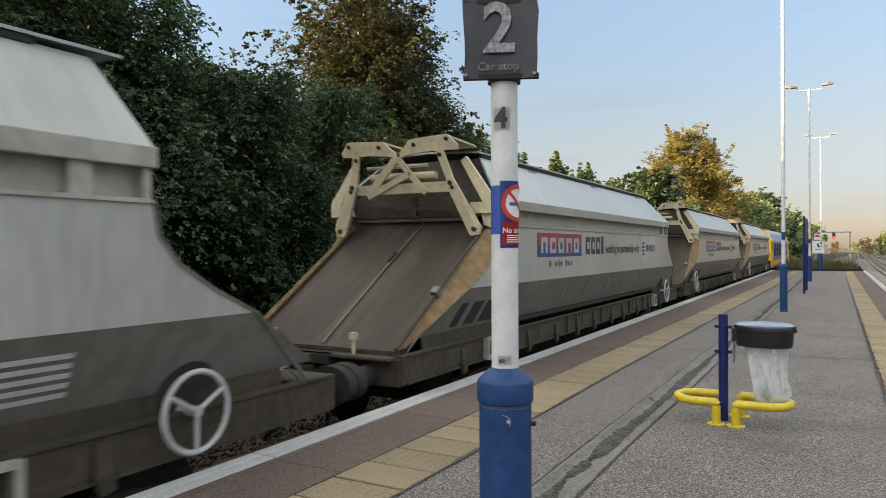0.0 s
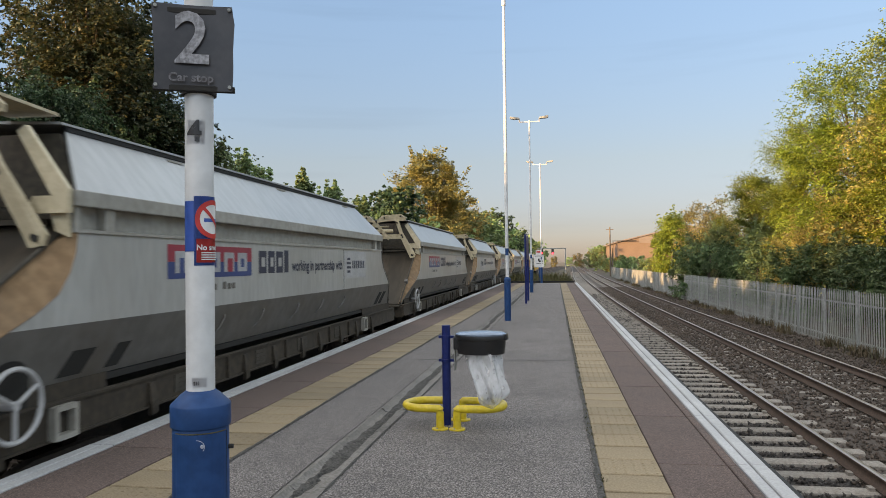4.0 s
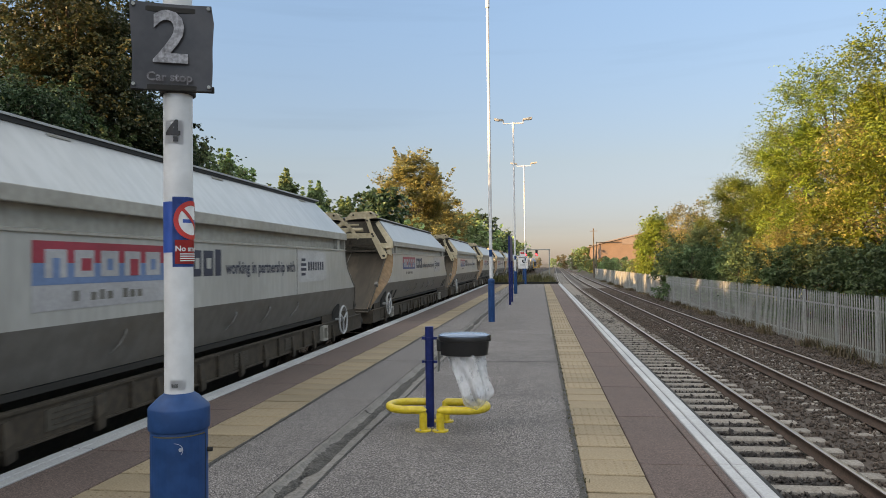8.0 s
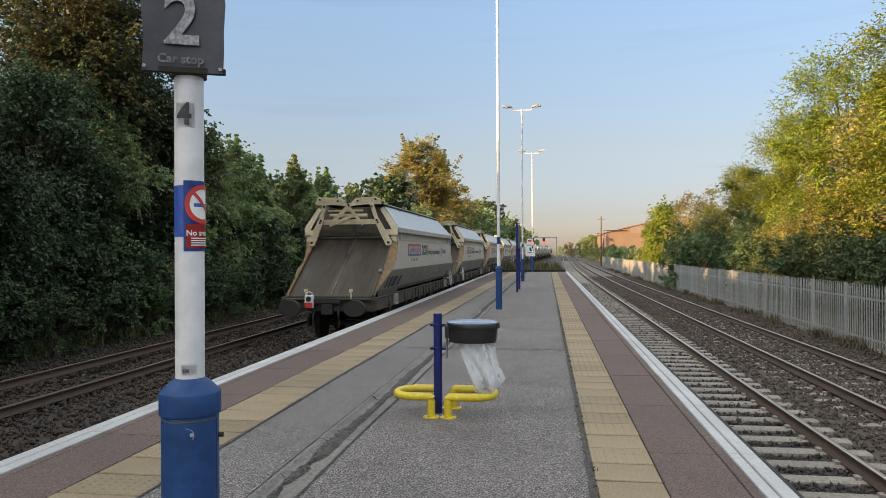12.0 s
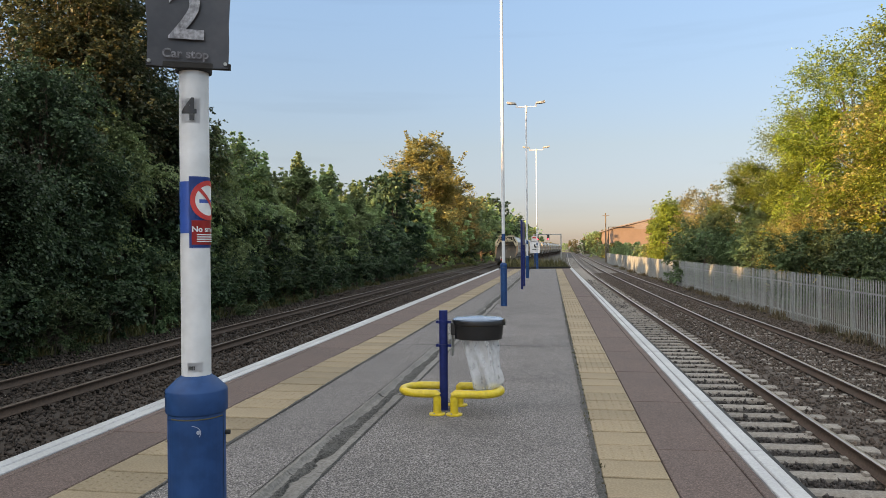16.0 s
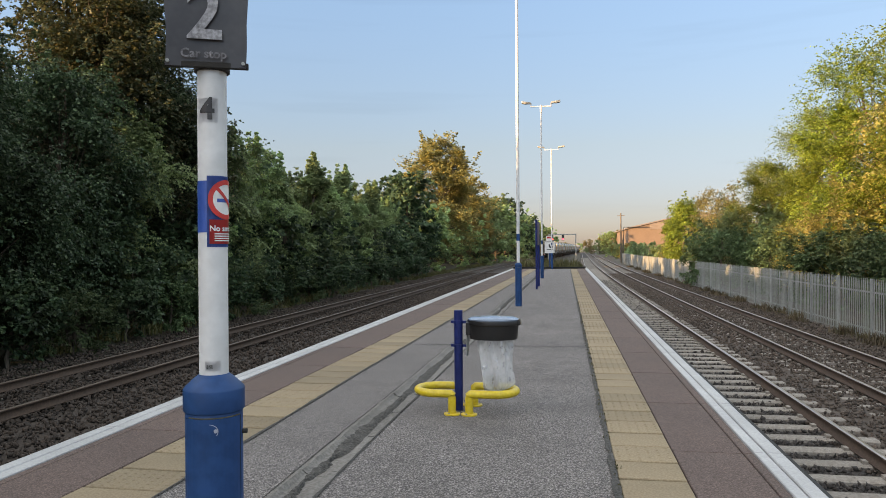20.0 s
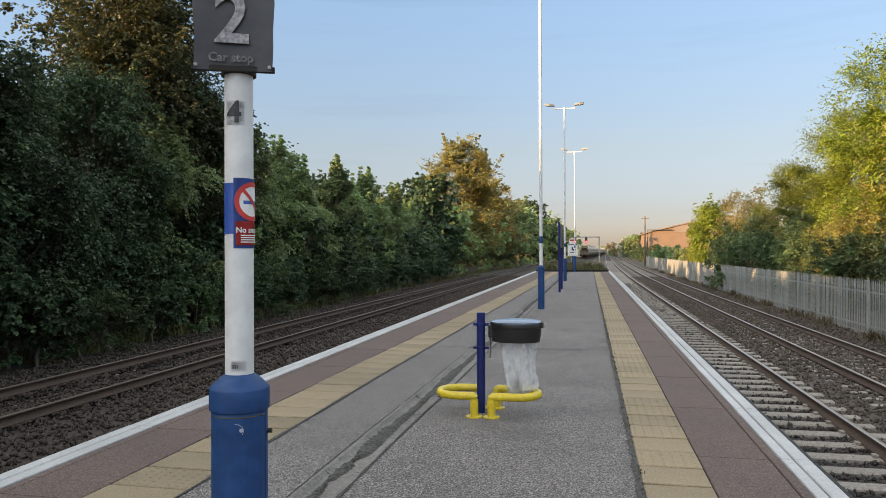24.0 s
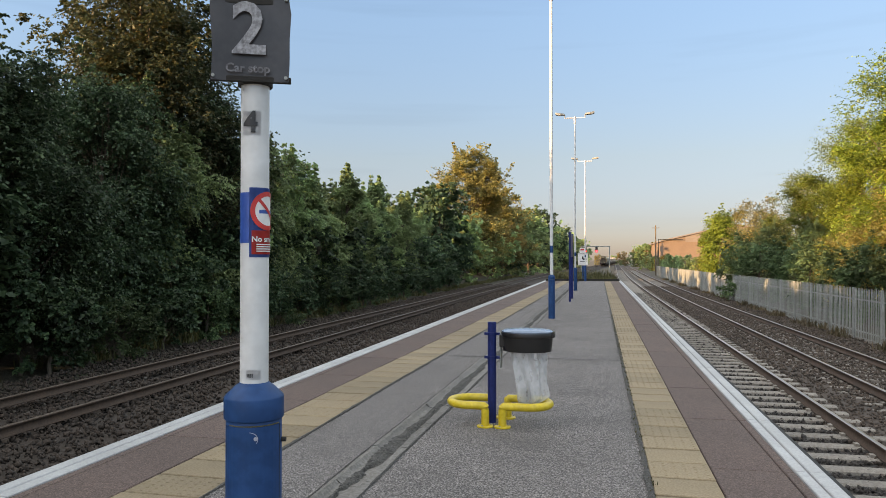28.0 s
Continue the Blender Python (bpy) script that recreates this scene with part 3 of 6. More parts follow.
stones("ballast_near_track", EDGE_R + 0.1, 3.80, -1.070, 2.0, 60, 20000, 0.030, "ballast_grey", "loose sooty dark ballast between the sleepers", 13, 1.8)
stones("ballast_east", 3.75, 8.3, -1.060, 2.0, 75, 34000, 0.030, "ballast", "loose grey brown broken ballast stones", 3, 1.7)
stones("ballast_west", -11.3, EDGE_L - 0.1, -1.0, 3.0, 75, 36000, 0.036, "ballast_dark", "loose dark oily ballast stones", 4, 1.6)
stones("ballast_shoulder", 8.0, 9.0, -1.12, 6.0, 75, 6000, 0.03, "ballast", "brown ballast scattered along the fence", 5, 1.4)
stones("ballast_cess", -12.3, -11.0, -0.98, 5.0, 75, 6000, 0.035, "ballast_dark", "dirty ballast spilling to the hedge foot", 6, 1.4)


# ---------------------------------------------------------------- platform
def slab_mesh(w, l, h, bev, mat, name, slant=0.0):
    bm = B()
    box(bm, (0, 0, -h / 2), (w, l, h))
    top = [e for e in bm.edges if all(v.co.z > -0.001 for v in e.verts)]
    bmesh.ops.bevel(bm, geom=top, offset=bev, segments=1, affect="EDGES")
    return mesh_of(bm, name, mat)


def tactile_mesh(w, l, blisters=True):
    bm = B()
    box(bm, (0, 0, -0.03), (w, l, 0.06))
    top = [e for e in bm.edges if all(v.co.z > -0.001 for v in e.verts)]
    bmesh.ops.bevel(bm, geom=top, offset=0.006, segments=1, affect="EDGES")
    nx = int(round(w / 0.075))
    for i in range(nx if blisters else 0):
        for j in range(6):
            x, y = (i + 0.5) * w / nx - w / 2, (j + 0.5) * l / 6 - l / 2
            bmesh.ops.create_cone(bm, cap_ends=True, segments=6, radius1=0.013, radius2=0.009, depth=0.004, matrix=Matrix.Translation((x, y, 0.002)))
    return mesh_of(bm, "tactile_slab", "tactile")


def left_lines(y):
    """West edge of the tactile strip, and its east edge, at y."""
    d = 0.0115 * max(0, y - 9)
    return -3.17 + d * 0.95, -2.55 + d * 0.95


def channel_line(y):
    """Middle of the drainage channel."""
    return -1.635 + 0.004 * (y - 6) + 0.03 * noise.noise((y * 0.25, 3, 0))


def platform():
    y0 = -10.0
    pf = empty("platform", Matrix.Identity(4), "island platform of worn asphalt with buff tactile strips and white edges", "platform", kind="structure")
    n = 200
    for side in (0, 1):
        bm = B()
        rows = []
        for i in range(n + 1):
            y = y0 + (END_Y - y0) * i / n
            a = left_lines(y)[1] + 0.004
            c = channel_line(y)
            x0, x1 = (a, c - 0.165) if side == 0 else (c + 0.165, 0.54)
            xs = [x0 + (x1 - x0) * k / 6 for k in range(7)]
            rows.append([bm.verts.new((x, y, 0.006 * noise.noise((x * 0.7, y * 0.5, 0)) - 0.002)) for x in xs])
        for a, b in zip(rows, rows[1:]):
            for k in range(6):
                bm.faces.new((a[k], a[k + 1], b[k + 1], b[k]))
        part("asphalt_surface", bm, "asphalt", pf)
    # dark bedding that shows in the joints between slabs
    for f in (lambda y: (EDGE_L + 0.02, left_lines(y)[1] + 0.006), lambda y: (0.535, EDGE_R - 0.02)):
        bm = B()
        rows = [[bm.verts.new((x, y, -0.030)) for x in f(y)] for y in [y0 + (END_Y - y0) * i / 40 for i in range(41)]]
        for a, b in zip(rows, rows[1:]):
            bm.faces.new((a[0], a[1], b[1], b[0]))
        part("joint_bedding", bm, "dirt", pf)
    # side walls and the mass under the surface
    for x in (EDGE_L + 0.16, EDGE_R - 0.16):
        bm = B()
        box(bm, (x, (y0 + END_Y) / 2, -0.72), (0.26, END_Y - y0, 1.2))
        part("platform_wall", bm, "brickwall", pf)
    bm = B()
    box(bm, ((EDGE_L + EDGE_R) / 2, (y0 + END_Y) / 2, -0.62), (EDGE_R - EDGE_L - 0.6, END_Y - y0, 1.1))
    part("platform_fill", bm, "dirt", pf)
    # dished drainage channel along the platform, in worn lengths, with tarry grit lying in it
    rng = random.Random(7)
    sec = [(-0.168, -0.05), (-0.164, 0.008), (-0.130, 0.012), (-0.095, -0.014), (-0.03, -0.036), (0.03, -0.036), (0.075, -0.018), (0.095, 0.012), (0.164, 0.010), (0.168, -0.05)]
    y = y0
    while y < END_Y - 1:
        ln = 0.88 + 0.16 * rng.random()
        dz, dx = rng.uniform(-0.004, 0.004), rng.uniform(-0.006, 0.006)
        bm = B()
        rows = []
        for k in range(7):
            yy = y + 0.006 + (ln - 0.012) * k / 6
            c = channel_line(yy) + dx
            rows.append([bm.verts.new((c + px, yy, pz + dz + 0.010 * noise.noise((px * 20, yy * 5, 0)))) for px, pz in sec])
        for a, b in zip(rows, rows[1:]):
            for k in range(len(sec) - 1):
                bm.faces.new((a[k], a[k + 1], b[k + 1], b[k]))
        part("channel_length", bm, "channel", pf)
        y += ln
    bm = B()
    rows = [[bm.verts.new((channel_line(yy) + px, yy, -0.055)) for px in (-0.17, 0.17)] for yy in [y0 + 0.5 * k for k in range(int((END_Y - y0) / 0.5))]]
    for a, b in zip(rows, rows[1:]):
        bm.faces.new((a[0], a[1], b[1], b[0]))
    part("channel_bedding", bm, "dirt", pf)
    bm = B()
    prev = None
    y = y0
    while y < END_Y - 1:
        f = noise.noise((y * 0.9, 4.1, 0)) + 0.6 * noise.noise((y * 3.7, 8.3, 0))
        half = max(0.0, 0.062 + 0.10 * f) + 0.022 * rng.random()
        mid = channel_line(y) - 0.035 + 0.03 * noise.noise((y * 2.2, 1.5, 0))
        cur = [bm.verts.new((mid + (u - 0.5) * 2 * half, y, (-0.036 if u in (0, 1) else -0.022 + 0.014 * rng.random()))) for u in (0, 0.3, 0.7, 1)] if half > 0.010 else None
        if prev and cur:
            for k in range(3):
                bm.faces.new((prev[k], prev[k + 1], cur[k + 1], cur[k]))
        prev = cur
        y += 0.03
    part("channel_grit", bm, "channel_dirt", pf, "dark tarry grit lying in the channel")
    # dark grit and moss caught along the channel and beside the tactile strips
    for name, line, w0, w1 in (("edge_grit", lambda y: channel_line(y) - 0.166, 0.004, 0.020), ("edge_grit", lambda y: channel_line(y) + 0.168, 0.006, 0.028),
                               ("edge_grit", lambda y: left_lines(y)[1] + 0.012, 0.010, 0.045), ("edge_grit", lambda y: 0.520, 0.012, 0.060)):
        bm = B()
        prev = None
        y = y0
        while y < END_Y - 0.6:
            g = 0.5 + 0.5 * noise.noise((y * 0.8, w1 * 90, 2.0)) + 0.5 * noise.noise((y * 5.0, w1 * 50, 7.0))
            ww = w0 + (w1 - w0) * max(0.0, min(1.0, g)) * (0.6 + 0.4 * rng.random())
            x = line(y)
            cur = (bm.verts.new((x - ww, y, 0.0085)), bm.verts.new((x, y, 0.013)), bm.verts.new((x + ww * 0.5, y, 0.0085)))
            if prev:
                for k in range(2):
                    bm.faces.new((prev[k], prev[k + 1], cur[k + 1], cur[k]))
            prev = cur
            y += 0.04
        part(name, bm, "channel_dirt", pf)
    # joints across the asphalt
    for y in (3.1, 12.05, 21.0, 30.0, 39.0, 48.0):
        bm = B()
        a = left_lines(y)[1]
        prev = None
        for i in range(41):
            x = a + (0.52 - a) * i / 40
            yy = y + 0.02 * noise.noise((x * 2, y, 1))
            ww = 0.011 + 0.010 * rng.random()
            cur = (bm.verts.new((x, yy - ww, 0.008)), bm.verts.new((x, yy + ww, 0.008)))
            if prev:
                bm.faces.new((prev[0], prev[1], cur[1], cur[0]))
            prev = cur
        part("asphalt_joint", bm, "dirt", pf)
    return pf


def platform_pieces(pf):
    y0 = -6.0
    cop_w = 0.115
    L = 1.83
    cm_o = slab_mesh(cop_w, L - 0.012, 0.09, 0.008, "white_edge", "coping_stone")
    cm_i = slab_mesh(0.085, L - 0.012, 0.09, 0.006, "white_edge", "coping_stone")
    cm_w = slab_mesh(0.112, L - 0.012, 0.09, 0.006, "white_edge", "coping_stone")
    nose = slab_mesh(0.045, L - 0.008, 0.08, 0.008, "rubber", "nosing")
    i = 0
    y = 6.1 - 7 * L
    while y < END_Y - 0.5:
        yc = y + L / 2
        for side, edge in ((-1, EDGE_L), (1, EDGE_R)):
            for me, off in ((cm_o, cop_w / 2), (cm_i if side > 0 else cm_w, cop_w + 0.016 + (0.0425 if side > 0 else 0.056))):
                o = new("coping_stone", me)
                o.parent = pf
                o.matrix_basis = pose(edge - side * off, yc, 0.004 + random.uniform(-0.002, 0.002), 0, 0, random.uniform(-0.05, 0.05))
            o = new("nosing", nose)
            o.parent = pf
            o.matrix_basis = pose(edge + side * 0.026, yc, -0.012)
        y += L
    # paving between edge and tactile strip
    strip = slab_mesh(0.074, L - 0.010, 0.08, 0.006, "redtar", "edge_strip")
    for side in (-1, 1):
        y = 6.06 - 7 * L
        while y < END_Y - 0.5:
            yc = y + L / 2
            if side > 0:
                a, b = 1.022, EDGE_R - 0.222 - 0.092
            else:
                a, b = EDGE_L + 0.249 + 0.092, left_lines(yc)[0] - 0.012
            o = new("paving_slab", slab_mesh(b - a, L - 0.010, 0.08, 0.006, "redtar", "paving_slab") if side < 0 or y < 6.06 - 6.5 * L else o_me)
            if side > 0:
                o_me = o.data
            o.parent = pf
            o.matrix_basis = pose((a + b) / 2, yc, random.uniform(-0.002, 0.002))
            o = new("edge_strip", strip)
            o.parent = pf
            o.matrix_basis = pose((EDGE_R - 0.222 - 0.043) if side > 0 else (EDGE_L + 0.249 + 0.043), yc + 0.01, random.uniform(-0.003, 0.001))
            y += L
    t = 0.43
    tr, tl = tactile_mesh(0.47, t - 0.024), tactile_mesh(0.61, t - 0.026)
    tr_worn, tl_worn = tactile_mesh(0.47, t - 0.032, False), tactile_mesh(0.61, t - 0.034, False)
    worn = random.Random(17)
    for k in range(-39, 115):
        yc = 7.01 + (k + 0.5) * t
        o = new("tactile_slab", tr_worn if worn.random() < 0.4 else tr)
        o.parent = pf
        o.matrix_basis = pose(0.777, yc, 0.002 + random.uniform(-0.003, 0.003), random.uniform(-0.25, 0.25), random.uniform(-0.3, 0.3), random.uniform(-0.2, 0.2))
        a, b = left_lines(yc)
        o = new("tactile_slab", tl_worn if worn.random() < 0.5 else tl)
        o.parent = pf
        o.matrix_basis = pose((a + b) / 2, yc + 0.12, 0.002 + random.uniform(-0.003, 0.003), random.uniform(-0.25, 0.25), random.uniform(-0.3, 0.3), -0.6 + random.uniform(-0.2, 0.2))


def platform_end():
    ramp = B()
    plate(ramp, [(EDGE_L + 0.5, END_Y, -0.05), (EDGE_L + 0.5, END_Y + 9, -0.95), (EDGE_L + 0.5, END_Y, -1.2)], (EDGE_R - EDGE_L - 0.6, 0, 0))
    tagged(part("platform_ramp", ramp, "soil"), "overgrown ramp sloping down from the platform end", "ramp", kind="structure")
    ed = B()
    plate(ed, [(EDGE_R - 0.24, END_Y, 0.0), (EDGE_R - 0.24, END_Y + 9, -0.9), (EDGE_R - 0.24, END_Y + 9, -1.0), (EDGE_R - 0.24, END_Y, -0.1)], (0.22, 0, 0))
    tagged(part("ramp_edge", ed, "white_edge"), "white painted edge of the ramp", "kerb", kind="structure")
    # black board stands in for the dark line where the ramp drops away
    g = empty("low_barrier", pose(0, END_Y + 0.02, 0), "low dark board added across the platform end as its dark edge line", "barrier")
    bm = B()
    box(bm, (-1.15, 0.05, 0.085), (5.6, 0.06, 0.15), None, 0.01)
    part("board", bm, "rubber", g)
    for x in (-3.4, -1.9, -0.4, 1.1):
        bm = B()
        box(bm, (x, 0.10, 0.06), (0.08, 0.05, 0.2))
        part("peg", bm, "rubber", g)


PLATFORM = platform()
platform_end()


# ---------------------------------------------------------------- columns, signs, bin
def wrap(me, r):
    """Bend a flat x-z mesh round a column of radius r; x runs along the arc, facing -y."""
    bm = bmesh.new()
    bm.from_mesh(me)
    bmesh.ops.triangulate(bm, faces=bm.faces[:])
    for k in range(4):
        long = [e for e in bm.edges if abs(e.verts[0].co.x - e.verts[1].co.x) > 0.006]
        if long:
            bmesh.ops.subdivide_edges(bm, edges=long, cuts=1)
            bmesh.ops.triangulate(bm, faces=bm.faces[:])
    bm.to_mesh(me)
    bm.free()
    for v in me.vertices:
        a = v.co.x / r
        d = r - v.co.y
        v.co = Vector((d * math.sin(a), -d * math.cos(a), v.co.z))
    return me


def wrapped_panel(name, a0, a1, z0, z1, r, mat, parent, turn, bow=None):
    bm = B()
    n = 14
    lo = [bm.verts.new((r * math.sin(a0 + (a1 - a0) * i / n), -r * math.cos(a0 + (a1 - a0) * i / n), z0)) for i in range(n + 1)]
    hi = [bm.verts.new((v.co.x, v.co.y, z1)) for v in lo]
    for i in range(n):
        bm.faces.new((lo[i], lo[i + 1], hi[i + 1], hi[i]))
    bmesh.ops.solidify(bm, geom=bm.faces[:], thickness=0.001)
    o = part(name, bm, mat, parent, smooth=True)
    o.matrix_basis = pose(0, 0, 0, 0, 0, turn)
    return o


def lamp_column(x, y, height, full):
    c = empty("lamp_column", pose(x, y, 0), "tall white lamp column on a blue access base" + (" with twin floodlights" if not full else ", with a stop sign and stickers"), "lamp post", "platform lamp columns")
    bm = B()
    lathe(bm, [(0.0925, 0.0), (0.0925, 1.118), (0.088, 1.125)], seg=40)
    part("access_base", bm, "blue", c, "blue painted steel base", True)
    bm = B()
    lathe(bm, [(0.088, 1.122), (0.0985, 1.122), (0.0995, 1.126), (0.0995, 1.190), (0.0975, 1.195), (0.064, 1.228), (0.052, 1.236), (0.049, 1.24)], seg=40)
    part("collar", bm, "blue", c, "", True)
    bm = B()
    lathe(bm, [(0.0475, 1.23), (0.047, 3.2), (0.045, 6.0), (0.040, height)], seg=28)
    part("shaft", bm, "polewhite", c, "white painted steel shaft", True)
    # door in the base
    bm = B()
    wrap_door = [(0.0945 * math.sin(a), -0.0945 * math.cos(a)) for a in np.linspace(-1.15, 1.15, 15)]
    plate(bm, [(px, py, 0.12) for px, py in wrap_door] + [(px * 0.95, py * 0.95, 0.12) for px, py in wrap_door[::-1]], (0, 0, 0.985))
    turned = math.degrees(math.atan2(1.13, 2.20)) - 6
    part("access_door", bm, "blue", c, "", False, pose(0, 0, 0, 0, 0, turned))
    wrapped_panel("door_gap", 1.155, 1.215, 0.12, 1.105, 0.0935, "dirt", c, turned)
    wrapped_panel("chipped_edge", -0.9, 1.15, 1.106, 1.110, 0.0937, "chip", c, turned)
    bm = B()
    rod(bm, (0.088, 0.02, 1.045), (0.106, 0.024, 1.045), 0.008, seg=8)
    part("lock", bm, "dirt", c)
    bm = B()
    box(bm, (0, 0, height), (1.12, 0.06, 0.055), None, 0.008)
    rod(bm, (0, 0, height - 0.32), (0, 0, height + 0.07), 0.062, seg=14)
    part("cross_arm", bm, "polewhite", c)
    for e in (-1, 1):
        bm = B()
        box(bm, (e * 0.54, 0, height + 0.09), (0.05, 0.05, 0.20), None, 0.006)
        box(bm, (e * 0.60, 0, height + 0.17), (0.16, 0.07, 0.06), None, 0.006)
        part("riser", bm, "galv", c)
        bm = B()
        plate(bm, [(e * 0.56, -0.10, 0.12), (e * 0.56, 0.10, 0.12), (e * 0.80, 0.15, 0.14), (e * 1.03, 0.15, 0.185), (e * 1.03, -0.15, 0.185), (e * 0.80, -0.15, 0.14)], (0, 0, 0.085))
        h = part("floodlight", bm, "galv", c, "", False, pose(0, 0, height + 0.03))
        bm = B()
        plate(bm, [(e * 0.79, -0.13, 0.130), (e * 0.79, 0.13, 0.130), (e * 1.025, 0.14, 0.178), (e * 1.025, -0.14, 0.178)], (0, 0, -0.012))
        # pale end plate painted as the glint on the glass
        plate(bm, [(e * 1.032, -0.13, 0.19), (e * 1.032, 0.13, 0.19), (e * 1.032, 0.13, 0.262), (e * 1.032, -0.13, 0.262)], (e * 0.012, 0, 0))
        part("lens", bm, "glinting_lens", h)
    if not full:
        bm = B()
        lathe(bm, [(0.0492, 1.86), (0.0492, 2.06)], seg=24)
        part("blue_band", bm, "blue", c, "", True)
        return c
    # stickers on the near column
    turn = -math.degrees(math.atan2(1.13, 2.20)) * -1
    bm = B()
    lathe(bm, [(0.0485, 1.71), (0.0485, 1.88)], seg=30)
    part("blue_band", bm, "signblue", c, "faded blue band", True)
    wrapped_panel("number_sticker", -0.68, 0.68, 2.072, 2.152, 0.0480, "stickerwhite", c, turn - 17)
    me = wrap(letters("4", 0.098, 0.003), 0.0503)
    me.materials.append(M["ink"])
    o = new("numeral", me)
    o.parent, o.matrix_basis = c, pose(0, 0, 2.112, 0, 0, turn - 19)
    nt = turn + 26
    wrapped_panel("notice", -1.22, 1.6, 1.662, 1.896, 0.0489, "signblue", c, nt + 22)
    wrapped_panel("notice_text_panel", -1.05, 1.4, 1.672, 1.752, 0.0501, "signred", c, nt + 22)
    # prohibition ring
    def disc(name, r0, r1, mat, rr):
        bm = B()
        n = 36
        a = [bm.verts.new((r0 * math.cos(2 * math.pi * i / n), 0, r0 * math.sin(2 * math.pi * i / n))) for i in range(n)]
        b = [bm.verts.new((r1 * math.cos(2 * math.pi * i / n), 0, r1 * math.sin(2 * math.pi * i / n))) for i in range(n)]
        for i in range(n):
            j = (i + 1) % n
            bm.faces.new((a[i], a[j], b[j], b[i]))
        me = wrap(mesh_of(bm, name, mat), rr)
        o = new(name, me)
        o.parent, o.matrix_basis = c, pose(0, 0, 1.818, 0, 0, nt + 30)
    disc("white_disc", 0.003, 0.062, "signwhite", 0.0510)
    disc("red_ring", 0.050, 0.066, "signred", 0.0520)
    def flat(name, pts, mat, rr, z):
        bm = B()
        bm.faces.new([bm.verts.new((px, 0, pz)) for px, pz in pts])
        me = wrap(mesh_of(bm, name, mat), rr)
        o = new(name, me)
        o.parent, o.matrix_basis = c, pose(0, 0, z, 0, 0, nt + 30)
    flat("cigarette", [(-0.036, -0.006), (0.04, -0.006), (0.04, 0.006), (-0.036, 0.006)], "signblue", 0.0515, 1.815)
    flat("red_slash", [(-0.044, 0.036), (-0.036, 0.044), (0.044, -0.036), (0.036, -0.044)], "signred", 0.0522, 1.818)
    me = wrap(letters("No smoking", 0.026, 0.0006), 0.0516)
    me.materials.append(M["signwhite"])
    o = new("notice_heading", me)
    o.parent, o.matrix_basis = c, pose(0, 0, 1.722, 0, 0, nt + 34)
    for k in range(4):
        flat("notice_line", [(-0.045, -0.0018), (0.045, -0.0018), (0.045, 0.0018), (-0.045, 0.0018)], "signwhite", 0.0516, 1.705 - 0.0075 * k)
    wrapped_panel("asset_sticker", -0.60, 0.45, 1.254, 1.286, 0.0480, "stickerwhite", c, turn)
    for k in range(9):
        wrapped_panel("sticker_bar", -0.52 + 0.05 * k, -0.505 + 0.05 * k + 0.010 * (k % 3), 1.261, 1.274, 0.0487, "ink", c, turn)
    bm = B()
    rod(bm, (0, -0.093, 1.068), (0, -0.101, 1.068), 0.006, seg=10)
    o = part("plate_screw", bm, "scratch", c)
    o.matrix_basis = pose(0, 0, 0, 0, 0, turn + 3)
    bm = B()
    ang = [1.5 - 2.1 * k / 12 for k in range(13)]
    ring = [(0.030 * math.cos(q), 0, 0.024 * math.sin(q)) for q in ang] + [(0.028 * math.cos(q), 0, 0.0225 * math.sin(q)) for q in ang[::-1]]
    bm.faces.new([bm.verts.new(q) for q in ring])
    o = new("scratched_arc", wrap(mesh_of(bm, "scratched_arc", "scratch"), 0.0957))
    o.parent, o.matrix_basis = c, pose(0, 0, 1.066, 0, 0, turn - 10)
    return c


def stop_sign(x, y):
    s = empty("stop_sign", pose(x, y, 0, 0, 0, 23), "faded black square stop sign with grey lettering on a lamp column", "sign")
    bm = B()
    n = 10
    rows = []
    for i in range(n + 1):
        for j in range(n + 1):
            u, v = i / n - 0.5, j / n
            dent = 0.012 * max(0, u - 0.25) * 4 * max(0, 1 - abs(v - 0.8) * 3) + 0.004 * math.sin(v * 5)
            rows.append(bm.verts.new((u * 0.250 - 0.013 + dent, -0.07 + 0.010 * math.cos(u * 3), 2.248 + v * 0.288)))
    for i in range(n):
        for j in range(n):
            bm.faces.new((rows[i * (n + 1) + j], rows[(i + 1) * (n + 1) + j], rows[(i + 1) * (n + 1) + j + 1], rows[i * (n + 1) + j + 1]))
    bmesh.ops.recalc_face_normals(bm, faces=bm.faces[:])
    bmesh.ops.solidify(bm, geom=bm.faces[:], thickness=0.006)
    part("panel", bm, "signblack", s, "", True)
    letter_part("numeral", "2", 0.240, "fadedwhite", s, pose(-0.016, -0.0735, 2.413), 0.109, 0.005)
    letter_part("lettering", "Car stop", 0.040, "ghostwhite", s, pose(-0.019, -0.0735, 2.288), 0.142, 0.001)
    for z, wd in ((2.256, 0.262), (2.516, 0.245)):
        bm = B()
        box(bm, (-0.010, -0.055, z), (wd, 0.018, 0.02), None, 0.003)
        part("channel", bm, "dirt", s)
        bm = B()
        lathe(bm, [(0.058, z - 0.012), (0.058, z + 0.008)], seg=20)
        part("band_clamp", bm, "dirt", s)
    for u in (-0.130, 0.104):
        for z in (2.261, 2.524):
            bm = B()
            rod(bm, (u, -0.068, z), (u, -0.078, z), 0.006, seg=8)
            part("bolt", bm, "galv", s)


COLUMN_X, COLUMN_Y = -0.985, 2.30
lamp_column(COLUMN_X, COLUMN_Y, 9.4, True)
stop_sign(COLUMN_X, COLUMN_Y)
for lx, ly in ((-1.155, 20.30), (-1.10, 39.0), (-0.90, 56.3)):
    lamp_column(lx, ly, 9.36, False)


